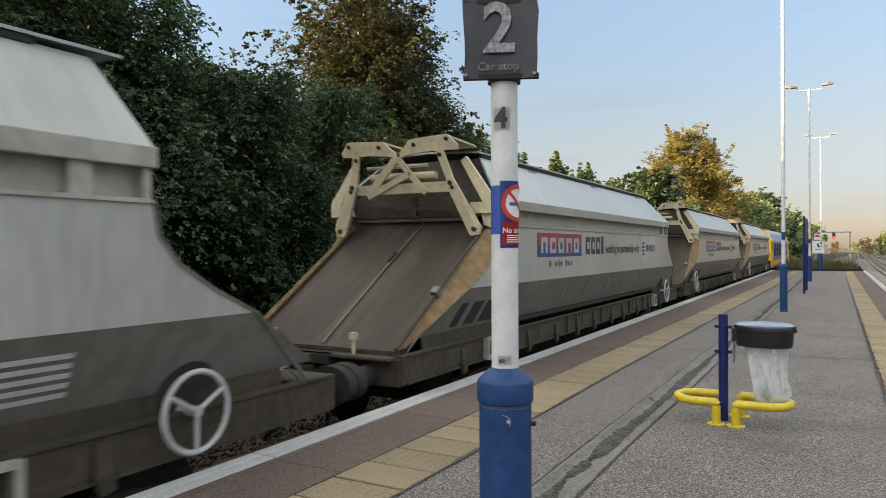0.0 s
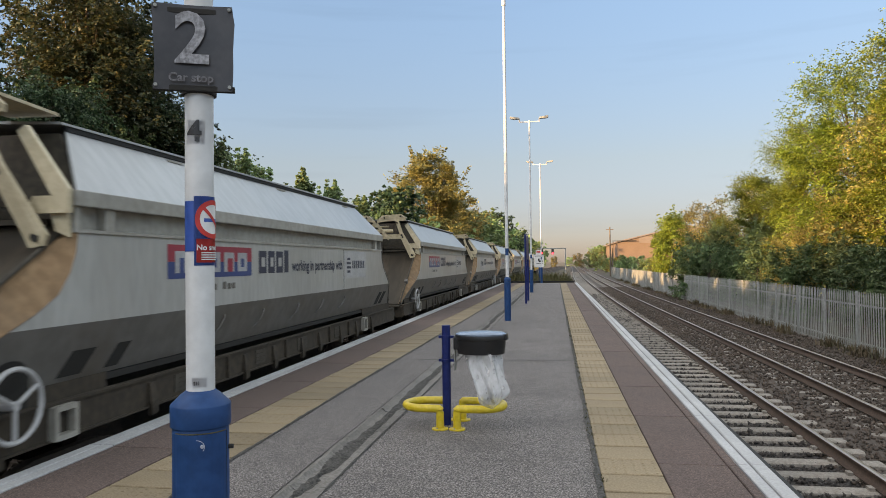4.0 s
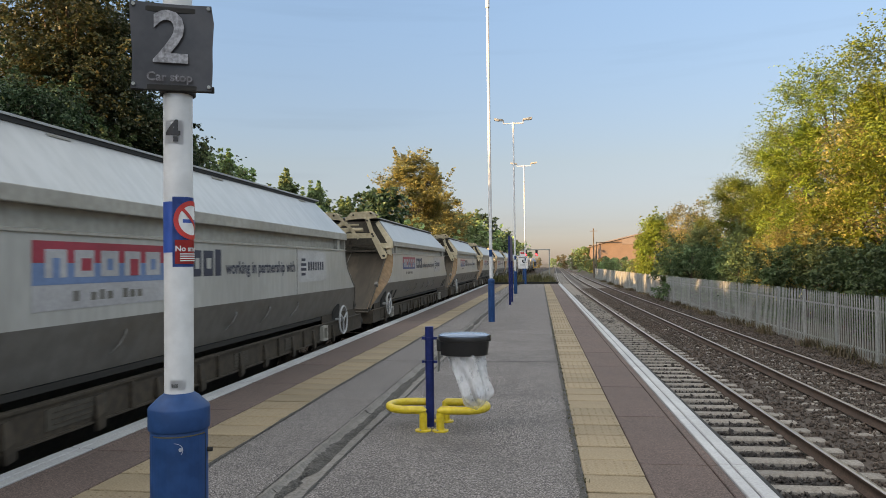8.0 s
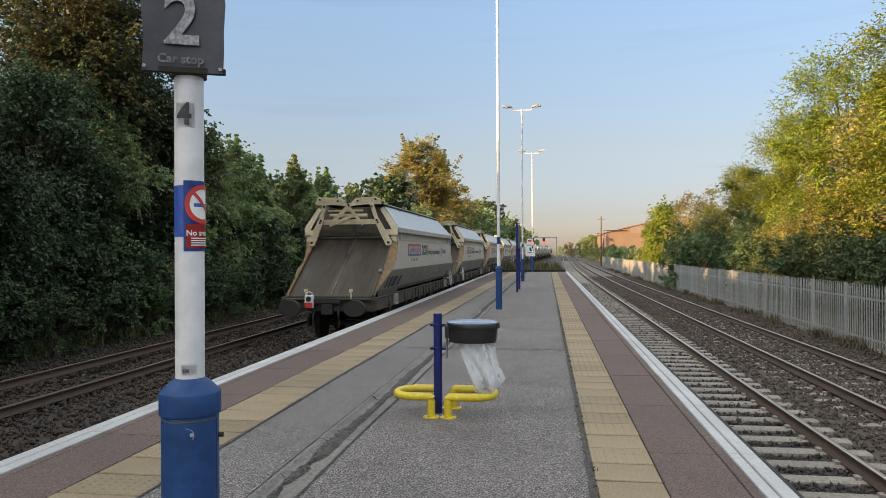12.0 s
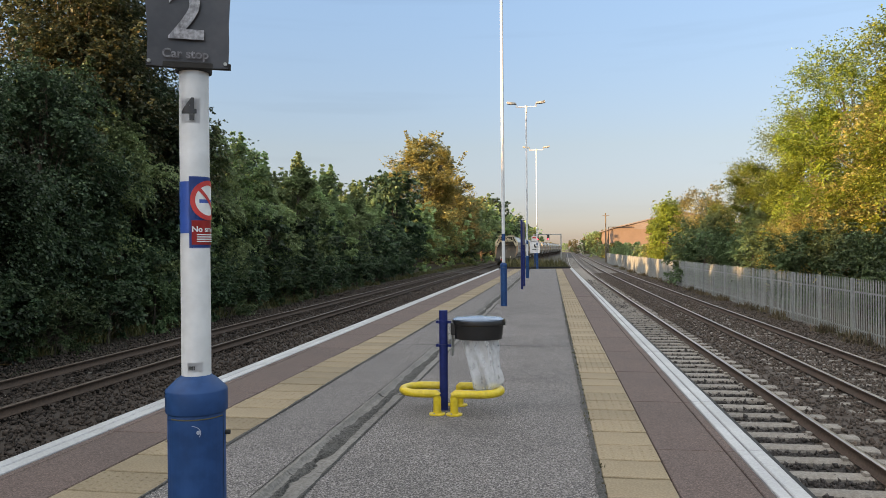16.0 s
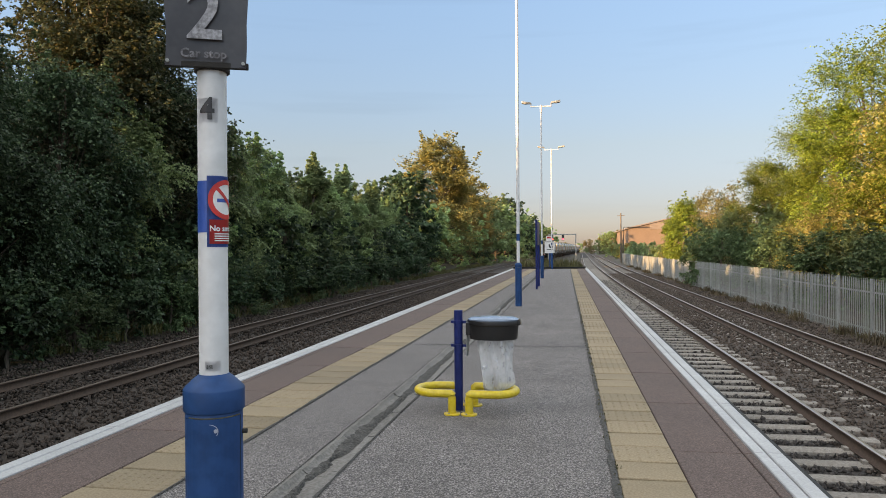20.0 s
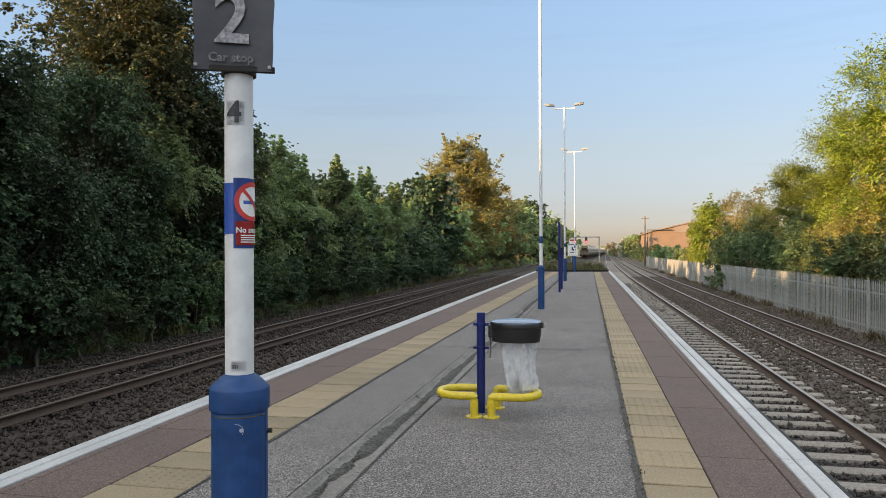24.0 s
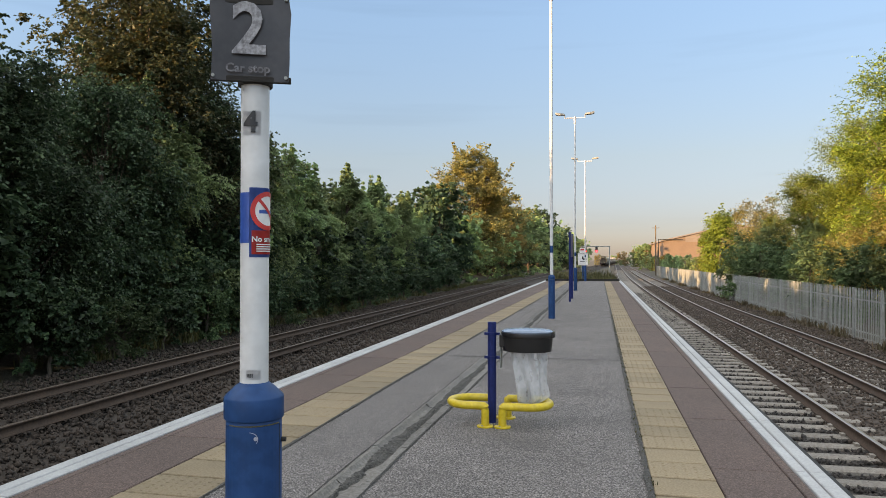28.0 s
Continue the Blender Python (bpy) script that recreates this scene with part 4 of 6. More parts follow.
def litter_bin(x, y):
    b = empty("litter_bin", pose(x, y, 0), "black hoop litter bin with a grey lid on a blue post", "bin")
    bm = B()
    lathe(bm, [(0.044, 0.0), (0.044, 1.02), (0.040, 1.02)], seg=24)
    part("post", bm, "deepblue", b, "deep blue steel post", True)
    for z in (0.90, 0.66):
        bm = B()
        lathe(bm, [(0.054, z - 0.014), (0.054, z + 0.014)], seg=20)
        box(bm, (-0.062, 0, z), (0.03, 0.03, 0.026))
        box(bm, (0.066, 0, z), (0.05, 0.04, 0.026))
        part("clamp", bm, "deepblue", b)
    bm = B()
    box(bm, (0.094, 0, 0.74), (0.012, 0.10, 0.36), None, 0.004)
    part("back_plate", bm, "galv", b, "galvanised back plate")
    # oval ring that holds the bag
    def oval(cx, rx, ry, prof, mat, name, lab=""):
        bm = B()
        lathe(bm, prof, seg=40)
        for v in bm.verts:
            v.co.x, v.co.y = cx + v.co.x * rx, v.co.y * ry
        return part(name, bm, mat, b, lab, True)
    oval(0.36, 0.265, 0.20, [(0.88, 0.733), (0.91, 0.735), (0.945, 0.80), (0.965, 0.872), (0.998, 0.880), (1.01, 0.915), (0.99, 0.926)], "black", "bag_ring", "black plastic bag holder")
    oval(0.36, 0.262, 0.20, [(1.0, 0.922), (1.0, 0.935), (0.86, 0.952), (0.3, 0.960), (0.05, 0.962)], "lidmetal", "lid", "shiny grey lid with the sky's blue reflection in its colour")
    bm = B()
    box(bm, (0.612, 0, 0.905), (0.045, 0.13, 0.06), (0, -14, 0), 0.008)
    part("catch", bm, "black", b)
    bm = B()
    box(bm, (0.13, 0, 0.84), (0.09, 0.16, 0.13), None, 0.012)
    part("hinge_block", bm, "black", b)
    return b


def bag():
    """The clear bag under the ring: folded film and some litter in its foot."""
    bg = empty("bin_bag", pose(0, 0, 0), "clear plastic bin bag with a little litter in it", "bin bag")
    bm = B()
    nz, na = 26, 44
    rings = []
    for i in range(nz + 1):
        f = i / nz
        z = -0.58 * f
        r = 0.152 * (1 + 0.10 * math.sin(2.6 * f) - 0.16 * f) if f < 0.84 else 0.152 * 0.95 * (1 - ((f - 0.84) / 0.16) ** 2 * 0.70)
        ring = []
        for k in range(na):
            a = 2 * math.pi * k / na
            fold = 1 + 0.13 * math.sin(5 * a + 2.2 * f) + 0.09 * math.sin(9 * a - 4 * f) + 0.12 * noise.noise((math.cos(a) * 2, math.sin(a) * 2, f * 3))
            ring.append(bm.verts.new((r * fold * math.cos(a) + 0.05 * f, 0.85 * r * fold * math.sin(a), z + 0.03 * math.cos(a) * f)))
        rings.append(ring)
    for a, b in zip(rings, rings[1:]):
        for k in range(na):
            j = (k + 1) % na
            bm.faces.new((a[k], a[j], b[j], b[k]))
    bm.faces.new(rings[-1])
    part("film", bm, "bag", bg, "", True)
    bm = B()
    for k in range(5):
        bmesh.ops.create_icosphere(bm, subdivisions=1, radius=0.038, matrix=pose(-0.02 + 0.035 * math.sin(k * 2), 0.03 * math.cos(k * 2), -0.50 + 0.016 * k, k * 40, k * 25, 0) @ Matrix.Diagonal((1.2, 0.7, 0.8, 1)))
    part("litter", bm, "wag_dark", bg, "crumpled brown litter")
    return bg


def hoops(x, y):
    for s in (-1, 1):
        h = empty("hoop_guard", pose(x + (-0.037 if s < 0 else 0.135), y, 0), "bright yellow tubular hoop guard bolted to the platform", "guard rail", "hoop guards round the bin")
        L, W, Z = (0.385 if s < 0 else 0.45), 0.215, 0.205
        pts = [(0, -W, 0.01), (0, -W, Z - 0.03), (0, -W, Z - 0.008), (s * 0.01, -W, Z), (s * 0.04, -W, Z)]
        cx = s * (L - W)
        for k in range(15):
            a = -math.pi / 2 + math.pi * k / 14
            pts.append((cx + s * W * math.cos(a), W * math.sin(a), Z))
        pts += [(s * 0.04, W, Z), (s * 0.01, W, Z), (0, W, Z - 0.008), (0, W, Z - 0.03), (0, W, 0.01)]
        bm = B()
        tube(bm, pts, 0.040, 14)
        part("hoop", bm, "yellow", h, "", True)
        for w in (-W, W):
            bm = B()
            lathe(bm, [(0.082, 0.0), (0.082, 0.012), (0.074, 0.016)], (0, w, 0), 22)
            fp = part("foot_plate", bm, "yellow", h)
            for a in (0.6, 2.5, 4.4):
                bm = B()
                rod(bm, (0.064 * math.cos(a), w + 0.064 * math.sin(a), 0.01), (0.064 * math.cos(a), w + 0.064 * math.sin(a), 0.026), 0.009, seg=6)
                part("bolt", bm, "galv", fp)


BIN_X, BIN_Y = -0.912, 7.27
litter_bin(BIN_X, BIN_Y)
BAG = bag()
hoops(BIN_X, BIN_Y)


def name_board(x, y):
    s = empty("station_sign", pose(x, y, 0), "large dark blue station sign on two posts, seen edge on", "sign")
    for d in (0, 2.3):
        bm = B()
        rod(bm, (0, d, 0), (0, d, 2.78), 0.045, seg=14)
        part("post", bm, "deepblue", s)
    bm = B()
    box(bm, (0, 1.15, 2.25), (0.07, 2.5, 0.95), None, 0.01)
    part("panel", bm, "deepblue", s)


name_board(-0.975, 28.6)


def end_sign(x, y):
    s = empty("warning_sign", pose(x, y, 0), "white warning board on a blue post at the platform end", "sign")
    bm = B()
    rod(bm, (0, 0, -0.05), (0, 0, 2.35), 0.06, seg=14)
    part("post", bm, "blue", s)
    bm = B()
    box(bm, (0, -0.07, 1.72), (0.78, 0.025, 0.98), None, 0.01)
    p = part("board", bm, "signwhite", s)
    bm = B()
    box(bm, (-0.02, -0.085, 1.84), (0.12, 0.006, 0.2))
    box(bm, (0.12, -0.085, 1.72), (0.3, 0.006, 0.12))
    box(bm, (0.02, -0.085, 1.52), (0.5, 0.006, 0.05))
    box(bm, (0.0, -0.085, 2.14), (0.7, 0.006, 0.05))
    part("pictogram", bm, "ink", p)
    bm = B()
    box(bm, (-0.05, -0.06, 2.42), (0.42, 0.02, 0.4), None, 0.008)
    u = part("small_plate", bm, "signwhite", s)
    bm = B()
    box(bm, (-0.05, -0.073, 2.48), (0.3, 0.005, 0.14))
    part("red_mark", bm, "signred", u)


end_sign(-1.1, 57.6)

# ---------------------------------------------------------------- fence and boundary
def fence(x0, ya, yb):
    f = empty("palisade_fence", Matrix.Identity(4), "galvanised steel palisade fence along the railway", "fence")
    base = -1.16
    def pale():
        bm = B()
        sec = [(-0.034, 0.0), (-0.018, -0.012), (0.018, -0.012), (0.034, 0.0), (0.018, -0.006), (-0.018, -0.006)]
        lo = [bm.verts.new((b, a, 0)) for a, b in sec]
        hi = [bm.verts.new((b, a, 1.66)) for a, b in sec]
        tip = [bm.verts.new((b, a * 0.15, 1.76)) for a, b in sec]
        for p, q in ((lo, hi), (hi, tip)):
            for i in range(6):
                j = (i + 1) % 6
                bm.faces.new((p[i], p[j], q[j], q[i]))
        return mesh_of(bm, "pale", "galv")
    pm = pale()
    n = 0
    far = B()
    y = ya
    while y < yb:
        if n < 300:
            o = new("pale", pm)
            o.parent = f
            o.matrix_basis = pose(x0 + bend(y) - 0.02, y, base + 0.07 + random.uniform(-0.012, 0.012), random.uniform(-0.8, 0.8), 0, random.uniform(-4, 4))
            n += 1
        else:
            box(far, (x0 + bend(y) - 0.02, y, base + 0.92), (0.014, 0.07, 1.7))
        y += 0.155
    o = part("fence_stretch", far, "galv", f)
    o["kind"] = "stuff"
    bm = B()
    box(bm, (0, 0, 0.90), (0.055, 0.10, 1.86), None, 0.004)
    pmesh = mesh_of(bm, "fence_post", "galv")
    y = 25.45 - 2.62 * 6
    while y < yb:
        o = new("fence_post", pmesh)
        o.parent = f
        o.matrix_basis = pose(x0 + bend(y) - 0.045, y, base, random.uniform(-0.7, 0.7), random.uniform(-0.6, 0.6), 0)
        for z in (0.30, 1.42):
            bm = B()
            y2 = y + 2.62
            plate(bm, [(x0 + bend(y) + 0.0, y, base + z - 0.022), (x0 + bend(y) + 0.0, y, base + z + 0.022), (x0 + bend(y2), y2, base + z + 0.022), (x0 + bend(y2), y2, base + z - 0.022)], (0.04, 0, 0))
            part("fence_rail", bm, "galv", f)
        y += 2.62
    # rough concrete gravel boards at the foot
    yy = ya
    while yy < yb:
        bm = B()
        box(bm, (x0 + 0.05 + bend(yy + 3), yy + 3, base), (0.08, 5.9, 0.16), (0, 0, -math.degrees(2.3e-4 * min(150, max(0, yy - 37)))))
        part("gravel_board", bm, "concrete", f)
        yy += 6


fence(9.12, 8.0, 134.0)


# ---------------------------------------------------------------- trees
def leaves(rng, centres, outs, radii, counts, size, droop=0.45):
    """Leaf blades in rows along drooping twigs that fan out from each clump; a blade is two triangles folded on its midrib."""
    n_of = np.asarray(counts)
    cl = np.repeat(np.arange(len(n_of)), n_of)
    n = len(cl)
    c, o, r = np.asarray(centres)[cl], np.asarray(outs)[cl], np.asarray(radii)[cl]
    # about a dozen leaves share a twig
    first = np.concatenate([[0], np.cumsum(n_of)[:-1]])[cl]
    tw = first // 4 + (np.arange(n) - first) // 12
    _, tw = np.unique(tw * 100000 + cl, return_inverse=True)
    nt = tw.max() + 1
    d = rng.normal(size=(nt, 3)) * np.array([0.75, 0.75, 0.55])
    root, reach = rng.normal(size=(nt, 3)) * 0.34, 0.65 + 0.75 * rng.random(nt)
    d = d[tw] + 0.75 * o + np.array([0, 0, 0.18])
    d /= np.linalg.norm(d, axis=1, keepdims=True)
    u = 0.15 + 0.85 * rng.random(n)
    ln = (r * reach[tw])[:, None]
    p = c + root[tw] * r[:, None] * np.array([1, 1, 0.8]) + d * ln * u[:, None] - np.array([0, 0, 1.0]) * ln * droop * (u ** 2)[:, None]
    across = np.cross(d, np.array([0, 0, 1.0]))
    across /= np.linalg.norm(across, axis=1, keepdims=True) + 1e-6
    hand = np.where(rng.random(n) < 0.5, -1.0, 1.0)[:, None]
    along = 0.55 * d + hand * across * (0.3 + 0.7 * rng.random(n))[:, None] + rng.normal(0, 0.28, (n, 3)) - np.array([0, 0, droop])
    along /= np.linalg.norm(along, axis=1, keepdims=True)
    side = np.cross(along, rng.normal(0, 0.55, (n, 3)) + np.array([0, 0, 1.0]) + 0.35 * o)
    side /= np.linalg.norm(side, axis=1, keepdims=True) + 1e-6
    up = np.cross(side, along)
    s = size * (0.6 + 0.8 * rng.random(n))
    L, W = s[:, None], (0.41 * s)[:, None]
    v = np.stack([p, p + along * L * 0.55 + side * W + up * W * 0.35, p + along * L - up * W * 0.3, p + along * L * 0.55 - side * W + up * W * 0.35], axis=1)
    f = np.array([(0, 1, 2), (0, 2, 3)])[None] + 4 * np.arange(n)[:, None, None]
    return v.reshape(-1, 3), f.reshape(-1, 3)


def tree(name, seed, height, spread, lean, n_clump, per, size, mat, label, bare=0.12, crown0=0.12, top=0.35, wisp=0.35, lump=1.0, droop=0.45, point=0.0):
    """One tree at the origin: tapered trunk with limbs, and a crown of leaf clumps with gaps and ragged shoots."""
    rng = np.random.default_rng(seed)
    t = empty(name, Matrix.Identity(4), label, "tree" if name == "tree" else "bush")
    trunk = B()
    knots = [Vector((0, 0, -0.3))]
    for i in range(1, 8):
        f = i / 7
        knots.append(Vector((lean[0] * f + 0.12 * height / 8 * rng.normal(), lean[1] * f + 0.12 * height / 8 * rng.normal(), height * 0.88 * f)))
    r0 = 0.016 * height + 0.03
    for i, (a, b) in enumerate(zip(knots, knots[1:])):
        rod(trunk, a, b, r0 * (1 - i / 8), r0 * (1 - (i + 1) / 8), 8, False)
    centres, outs, radii, counts = [], [], [], []
    for k in range(n_clump):
        f = crown0 + (1 - crown0) * rng.random() ** 0.85
        i = min(6, int(f * 7))
        axis = knots[i].lerp(knots[i + 1], f * 7 - i) if f < 1 else knots[-1]
        env = spread * min(1.0, 0.55 + 1.8 * (f - crown0)) * (1 - max(0, (f - 0.45) / 0.55) ** 1.7 * (1 - top)) * (1 - point * max(0, f - 0.35))
        a = rng.random() * 2 * math.pi
        lobe = 0.78 + 0.3 * math.sin(3 * a + seed) + 0.18 * math.sin(7 * a + f * 9)
        rr = env * lobe * (0.35 + 0.65 * rng.random() ** 0.5)
        c = Vector((axis.x + rr * math.cos(a), axis.y + rr * math.sin(a), axis.z + height * 0.10 * rng.random()))
        cr = lump * (0.075 * height + 0.12) * (0.55 + 0.8 * rng.random()) * (1 - point * f)
        out = Vector((math.cos(a), math.sin(a), 0.25 + 0.7 * f)).normalized()
        centres.append(c)
        outs.append(out)
        radii.append(cr)
        counts.append(int(per * (0.5 + rng.random())))
        if rng.random() < 0.45:
            start = knots[max(1, i - 1)]
            mid = start.lerp(c, 0.55) + Vector((0, 0, -0.04 * height))
            rod(trunk, start, mid, r0 * 0.28 * (1 - 0.5 * f), r0 * 0.16 * (1 - 0.5 * f), 5, False)
            rod(trunk, mid, c, r0 * 0.16 * (1 - 0.5 * f), 0.006, 5, False)
        if rng.random() < wisp:
            d = (c - axis).normalized() if (c - axis).length > 0.1 else Vector((0, 0, 1))
            for j in range(3):
                centres.append(c + (d * 0.6 + Vector((0, 0, 0.8 if f > 0.7 else 0.2))) * cr * (0.9 + 0.55 * j))
                outs.append(out)
                radii.append(cr * (0.38 - 0.08 * j))
                counts.append(max(4, int(per * 0.16)))
    part("trunk", trunk, "bark", t)
    v, f = leaves(rng, centres, outs, radii, counts, size, droop)
    if point > 0.4:
        v[:, 2] *= height / np.percentile(v[:, 2], 99.9)
    crown = new("crown", arrays("crown", v, f, [mat]))
    crown.parent = t
    return t


def plant(kinds, spots, group):
    """Set trees of the given kinds out at spots (kind, x, y, z, turn, scale)."""
    for k, x, y, z, turn, sc in spots:
        o = copy_thing(kinds[k], pose(x, y, z, 0, 0, turn))
        o.scale = (sc, sc, sc)
        o["group"] = group


def woods():
    K = {}
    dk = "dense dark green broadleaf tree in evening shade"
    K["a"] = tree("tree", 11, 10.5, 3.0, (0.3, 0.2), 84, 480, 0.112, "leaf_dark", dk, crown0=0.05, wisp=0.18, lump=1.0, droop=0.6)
    # coarse tree, mostly for unseen rows that keep sun off platform and fence
    K["d"] = tree("tree", 31, 10.5, 3.6, (0.3, 0.2), 80, 46, 0.46, "leaf_dark", "dark green backing tree, mostly unseen and added to block low sun", crown0=0.03, wisp=0.3)
    K["b"] = tree("tree", 12, 9.0, 2.7, (-0.4, 0.3), 76, 680, 0.098, "leaf_mid", "green broadleaf tree with drooping compound leaves", crown0=0.05, lump=1.0, droop=0.7, point=0.5)
    K["g"] = tree("tree", 13, 12.0, 3.0, (0.2, -0.4), 105, 500, 0.102, "leaf_bronze", "tall bronze green tree with low sun's warmth in its leaf colour", crown0=0.1, lump=0.95)
    K["s"] = tree("tree", 14, 7.4, 1.9, (0.2, 0.2), 84, 560, 0.098, "leaf_mid", "slender green young tree with ragged shoots", crown0=0.04, top=0.06, wisp=0.4, lump=0.95, droop=0.55, point=0.62)
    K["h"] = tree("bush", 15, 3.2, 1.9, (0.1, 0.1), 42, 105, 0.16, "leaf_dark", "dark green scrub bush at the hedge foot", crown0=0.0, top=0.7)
    K["o"] = tree("tree", 16, 15.0, 6.0, (0.5, 0.4), 175, 430, 0.165, "leaf_gold", "big oak with golden green leaves in low sun", crown0=0.10, top=0.30, wisp=0.15, lump=0.95, droop=0.15, point=0.3)
    K["l"] = tree("tree", 17, 11.5, 3.8, (-0.4, 0.2), 84, 1050, 0.078, "leaf_lime", "yellow green tree lit by low sun behind the fence", crown0=0.05, top=0.42, wisp=0.10, lump=0.90, droop=0.35)
    K["w"] = tree("tree", 18, 8.0, 2.4, (0.1, 0.1), 90, 330, 0.120, "leaf_lime", "slim pale green tree lit by low sun", crown0=0.05, top=0.3, wisp=0.25, droop=0.6)
    K["r"] = tree("bush", 19, 3.4, 2.1, (0.2, 0.1), 50, 300, 0.098, "leaf_shrub", "green shrub leaning over the fence", crown0=0.0, top=0.6, droop=0.5)
    K["y"] = tree("tree", 22, 8.5, 2.8, (0.2, 0.1), 84, 520, 0.092, "leaf_gold", "golden brown tree behind the fence", crown0=0.05, top=0.4, wisp=0.15, droop=0.35)
    K["f"] = tree("tree", 20, 9.0, 4.2, (0.2, 0.2), 64, 46, 0.50, "leaf_mid", "distant green tree beside the railway", crown0=0.0, top=0.5, lump=0.9, droop=0.2)
    K["q"] = tree("tree", 21, 8.5, 4.0, (0.2, 0.2), 64, 46, 0.50, "leaf_gold", "distant golden tree beside the railway", crown0=0.0, top=0.5, lump=0.9, droop=0.2)
    west = []
    rng = random.Random(5)
    # near wood along the western side; d trees behind are added to block sun
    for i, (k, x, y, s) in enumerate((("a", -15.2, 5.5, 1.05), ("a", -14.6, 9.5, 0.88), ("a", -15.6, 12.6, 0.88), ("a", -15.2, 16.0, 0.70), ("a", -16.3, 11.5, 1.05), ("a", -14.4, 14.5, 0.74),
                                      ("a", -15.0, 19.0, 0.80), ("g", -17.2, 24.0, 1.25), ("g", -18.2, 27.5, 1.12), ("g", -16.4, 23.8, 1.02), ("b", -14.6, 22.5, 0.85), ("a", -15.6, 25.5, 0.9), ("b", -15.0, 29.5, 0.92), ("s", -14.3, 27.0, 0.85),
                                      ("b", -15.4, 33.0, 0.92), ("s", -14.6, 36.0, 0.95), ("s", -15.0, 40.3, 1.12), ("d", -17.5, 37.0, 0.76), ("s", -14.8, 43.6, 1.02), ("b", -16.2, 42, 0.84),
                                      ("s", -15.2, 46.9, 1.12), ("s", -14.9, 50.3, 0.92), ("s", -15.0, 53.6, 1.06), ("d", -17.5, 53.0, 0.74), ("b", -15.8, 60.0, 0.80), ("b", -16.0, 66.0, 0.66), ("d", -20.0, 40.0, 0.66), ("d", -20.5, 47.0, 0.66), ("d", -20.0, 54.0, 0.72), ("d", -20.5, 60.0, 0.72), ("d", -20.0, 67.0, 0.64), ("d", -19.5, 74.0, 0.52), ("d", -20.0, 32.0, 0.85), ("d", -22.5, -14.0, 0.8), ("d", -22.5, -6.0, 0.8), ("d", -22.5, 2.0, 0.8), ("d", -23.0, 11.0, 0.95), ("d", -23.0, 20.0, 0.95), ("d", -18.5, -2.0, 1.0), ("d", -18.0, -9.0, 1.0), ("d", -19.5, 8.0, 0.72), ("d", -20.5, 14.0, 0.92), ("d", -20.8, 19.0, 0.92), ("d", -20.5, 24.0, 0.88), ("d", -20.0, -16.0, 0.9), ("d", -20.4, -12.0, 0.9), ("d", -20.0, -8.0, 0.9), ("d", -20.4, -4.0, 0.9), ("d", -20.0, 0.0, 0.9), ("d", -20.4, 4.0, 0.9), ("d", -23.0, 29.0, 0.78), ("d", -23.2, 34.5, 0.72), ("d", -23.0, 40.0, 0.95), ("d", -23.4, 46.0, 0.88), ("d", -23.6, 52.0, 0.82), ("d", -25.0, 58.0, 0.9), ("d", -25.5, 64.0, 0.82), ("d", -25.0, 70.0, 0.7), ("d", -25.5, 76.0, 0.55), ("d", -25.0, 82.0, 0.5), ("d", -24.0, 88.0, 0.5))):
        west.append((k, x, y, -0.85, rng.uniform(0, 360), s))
    # out of view beside and behind the camera, to shade the platform
    for i in range(5):
        west.append(("ag"[i % 2], -16.0 - 2.0 * rng.random(), 1.0 - 5.5 * i, -0.85, rng.uniform(0, 360), 1.1 + 0.15 * rng.random()))
    # hidden row added to keep sun patches off the eastern fence
    for i in range(14):
        west.append(("d", -27.5 + rng.uniform(-0.8, 0.8), -8 + 5.2 * i, -1.0, rng.uniform(0, 360), 1.0 if i < 6 else 0.78))
    # further hidden row, blocking the sun from the far fence
    for i in range(9):
        west.append(("d", -33.0 + rng.uniform(-0.8, 0.8), 32 + 5.0 * i, -1.0, rng.uniform(0, 360), 1.05 if i < 6 else 0.7))
    # low hidden row added to shade the trees in front
    for i in range(9):
        west.append(("d", -21.5 + rng.uniform(-0.6, 0.6), 76 + 6.0 * i, -1.0, rng.uniform(0, 360), 0.50))
    for i in range(20):
        y = 4 + i * 3.1 + rng.uniform(-1, 1)
        west.append(("h", -12.9 - 0.5 * rng.random(), y + rng.uniform(-0.5, 0.5), -1.0, rng.uniform(0, 360), 0.4 + 0.5 * rng.random()))
    for i in range(18):
        y = 3 + i * 2.7 + rng.uniform(-0.7, 0.7)
        west.append(("hr"[i % 2], -12.35 - 0.028 * max(0, y - 14) - 0.4 * rng.random(), y, -1.05, rng.uniform(0, 360), 0.36 + 0.30 * rng.random()))
    for i in range(17):
        west.append(("h", -14.2 - 1.2 * rng.random(), 3 + i * 4.2 + rng.uniform(-0.5, 0.5), -0.9, rng.uniform(0, 360), 0.9 + 0.5 * rng.random()))
    for i in range(17):
        west.append(("h", -16.5 - 1.5 * rng.random(), 2 + i * 4.0, -0.8, rng.uniform(0, 360), 1.2 + 0.4 * rng.random()))
    plant(K, west, "wood west of the railway")
    far = []
    far.append(("o", -16.9, 92.0, -1.0, 30, 1.16))
    far.append(("o", -15.0, 106.0, -1.0, 160, 0.88))
    far.append(("o", -20.8, 88.0, -1.0, 250, 0.72))
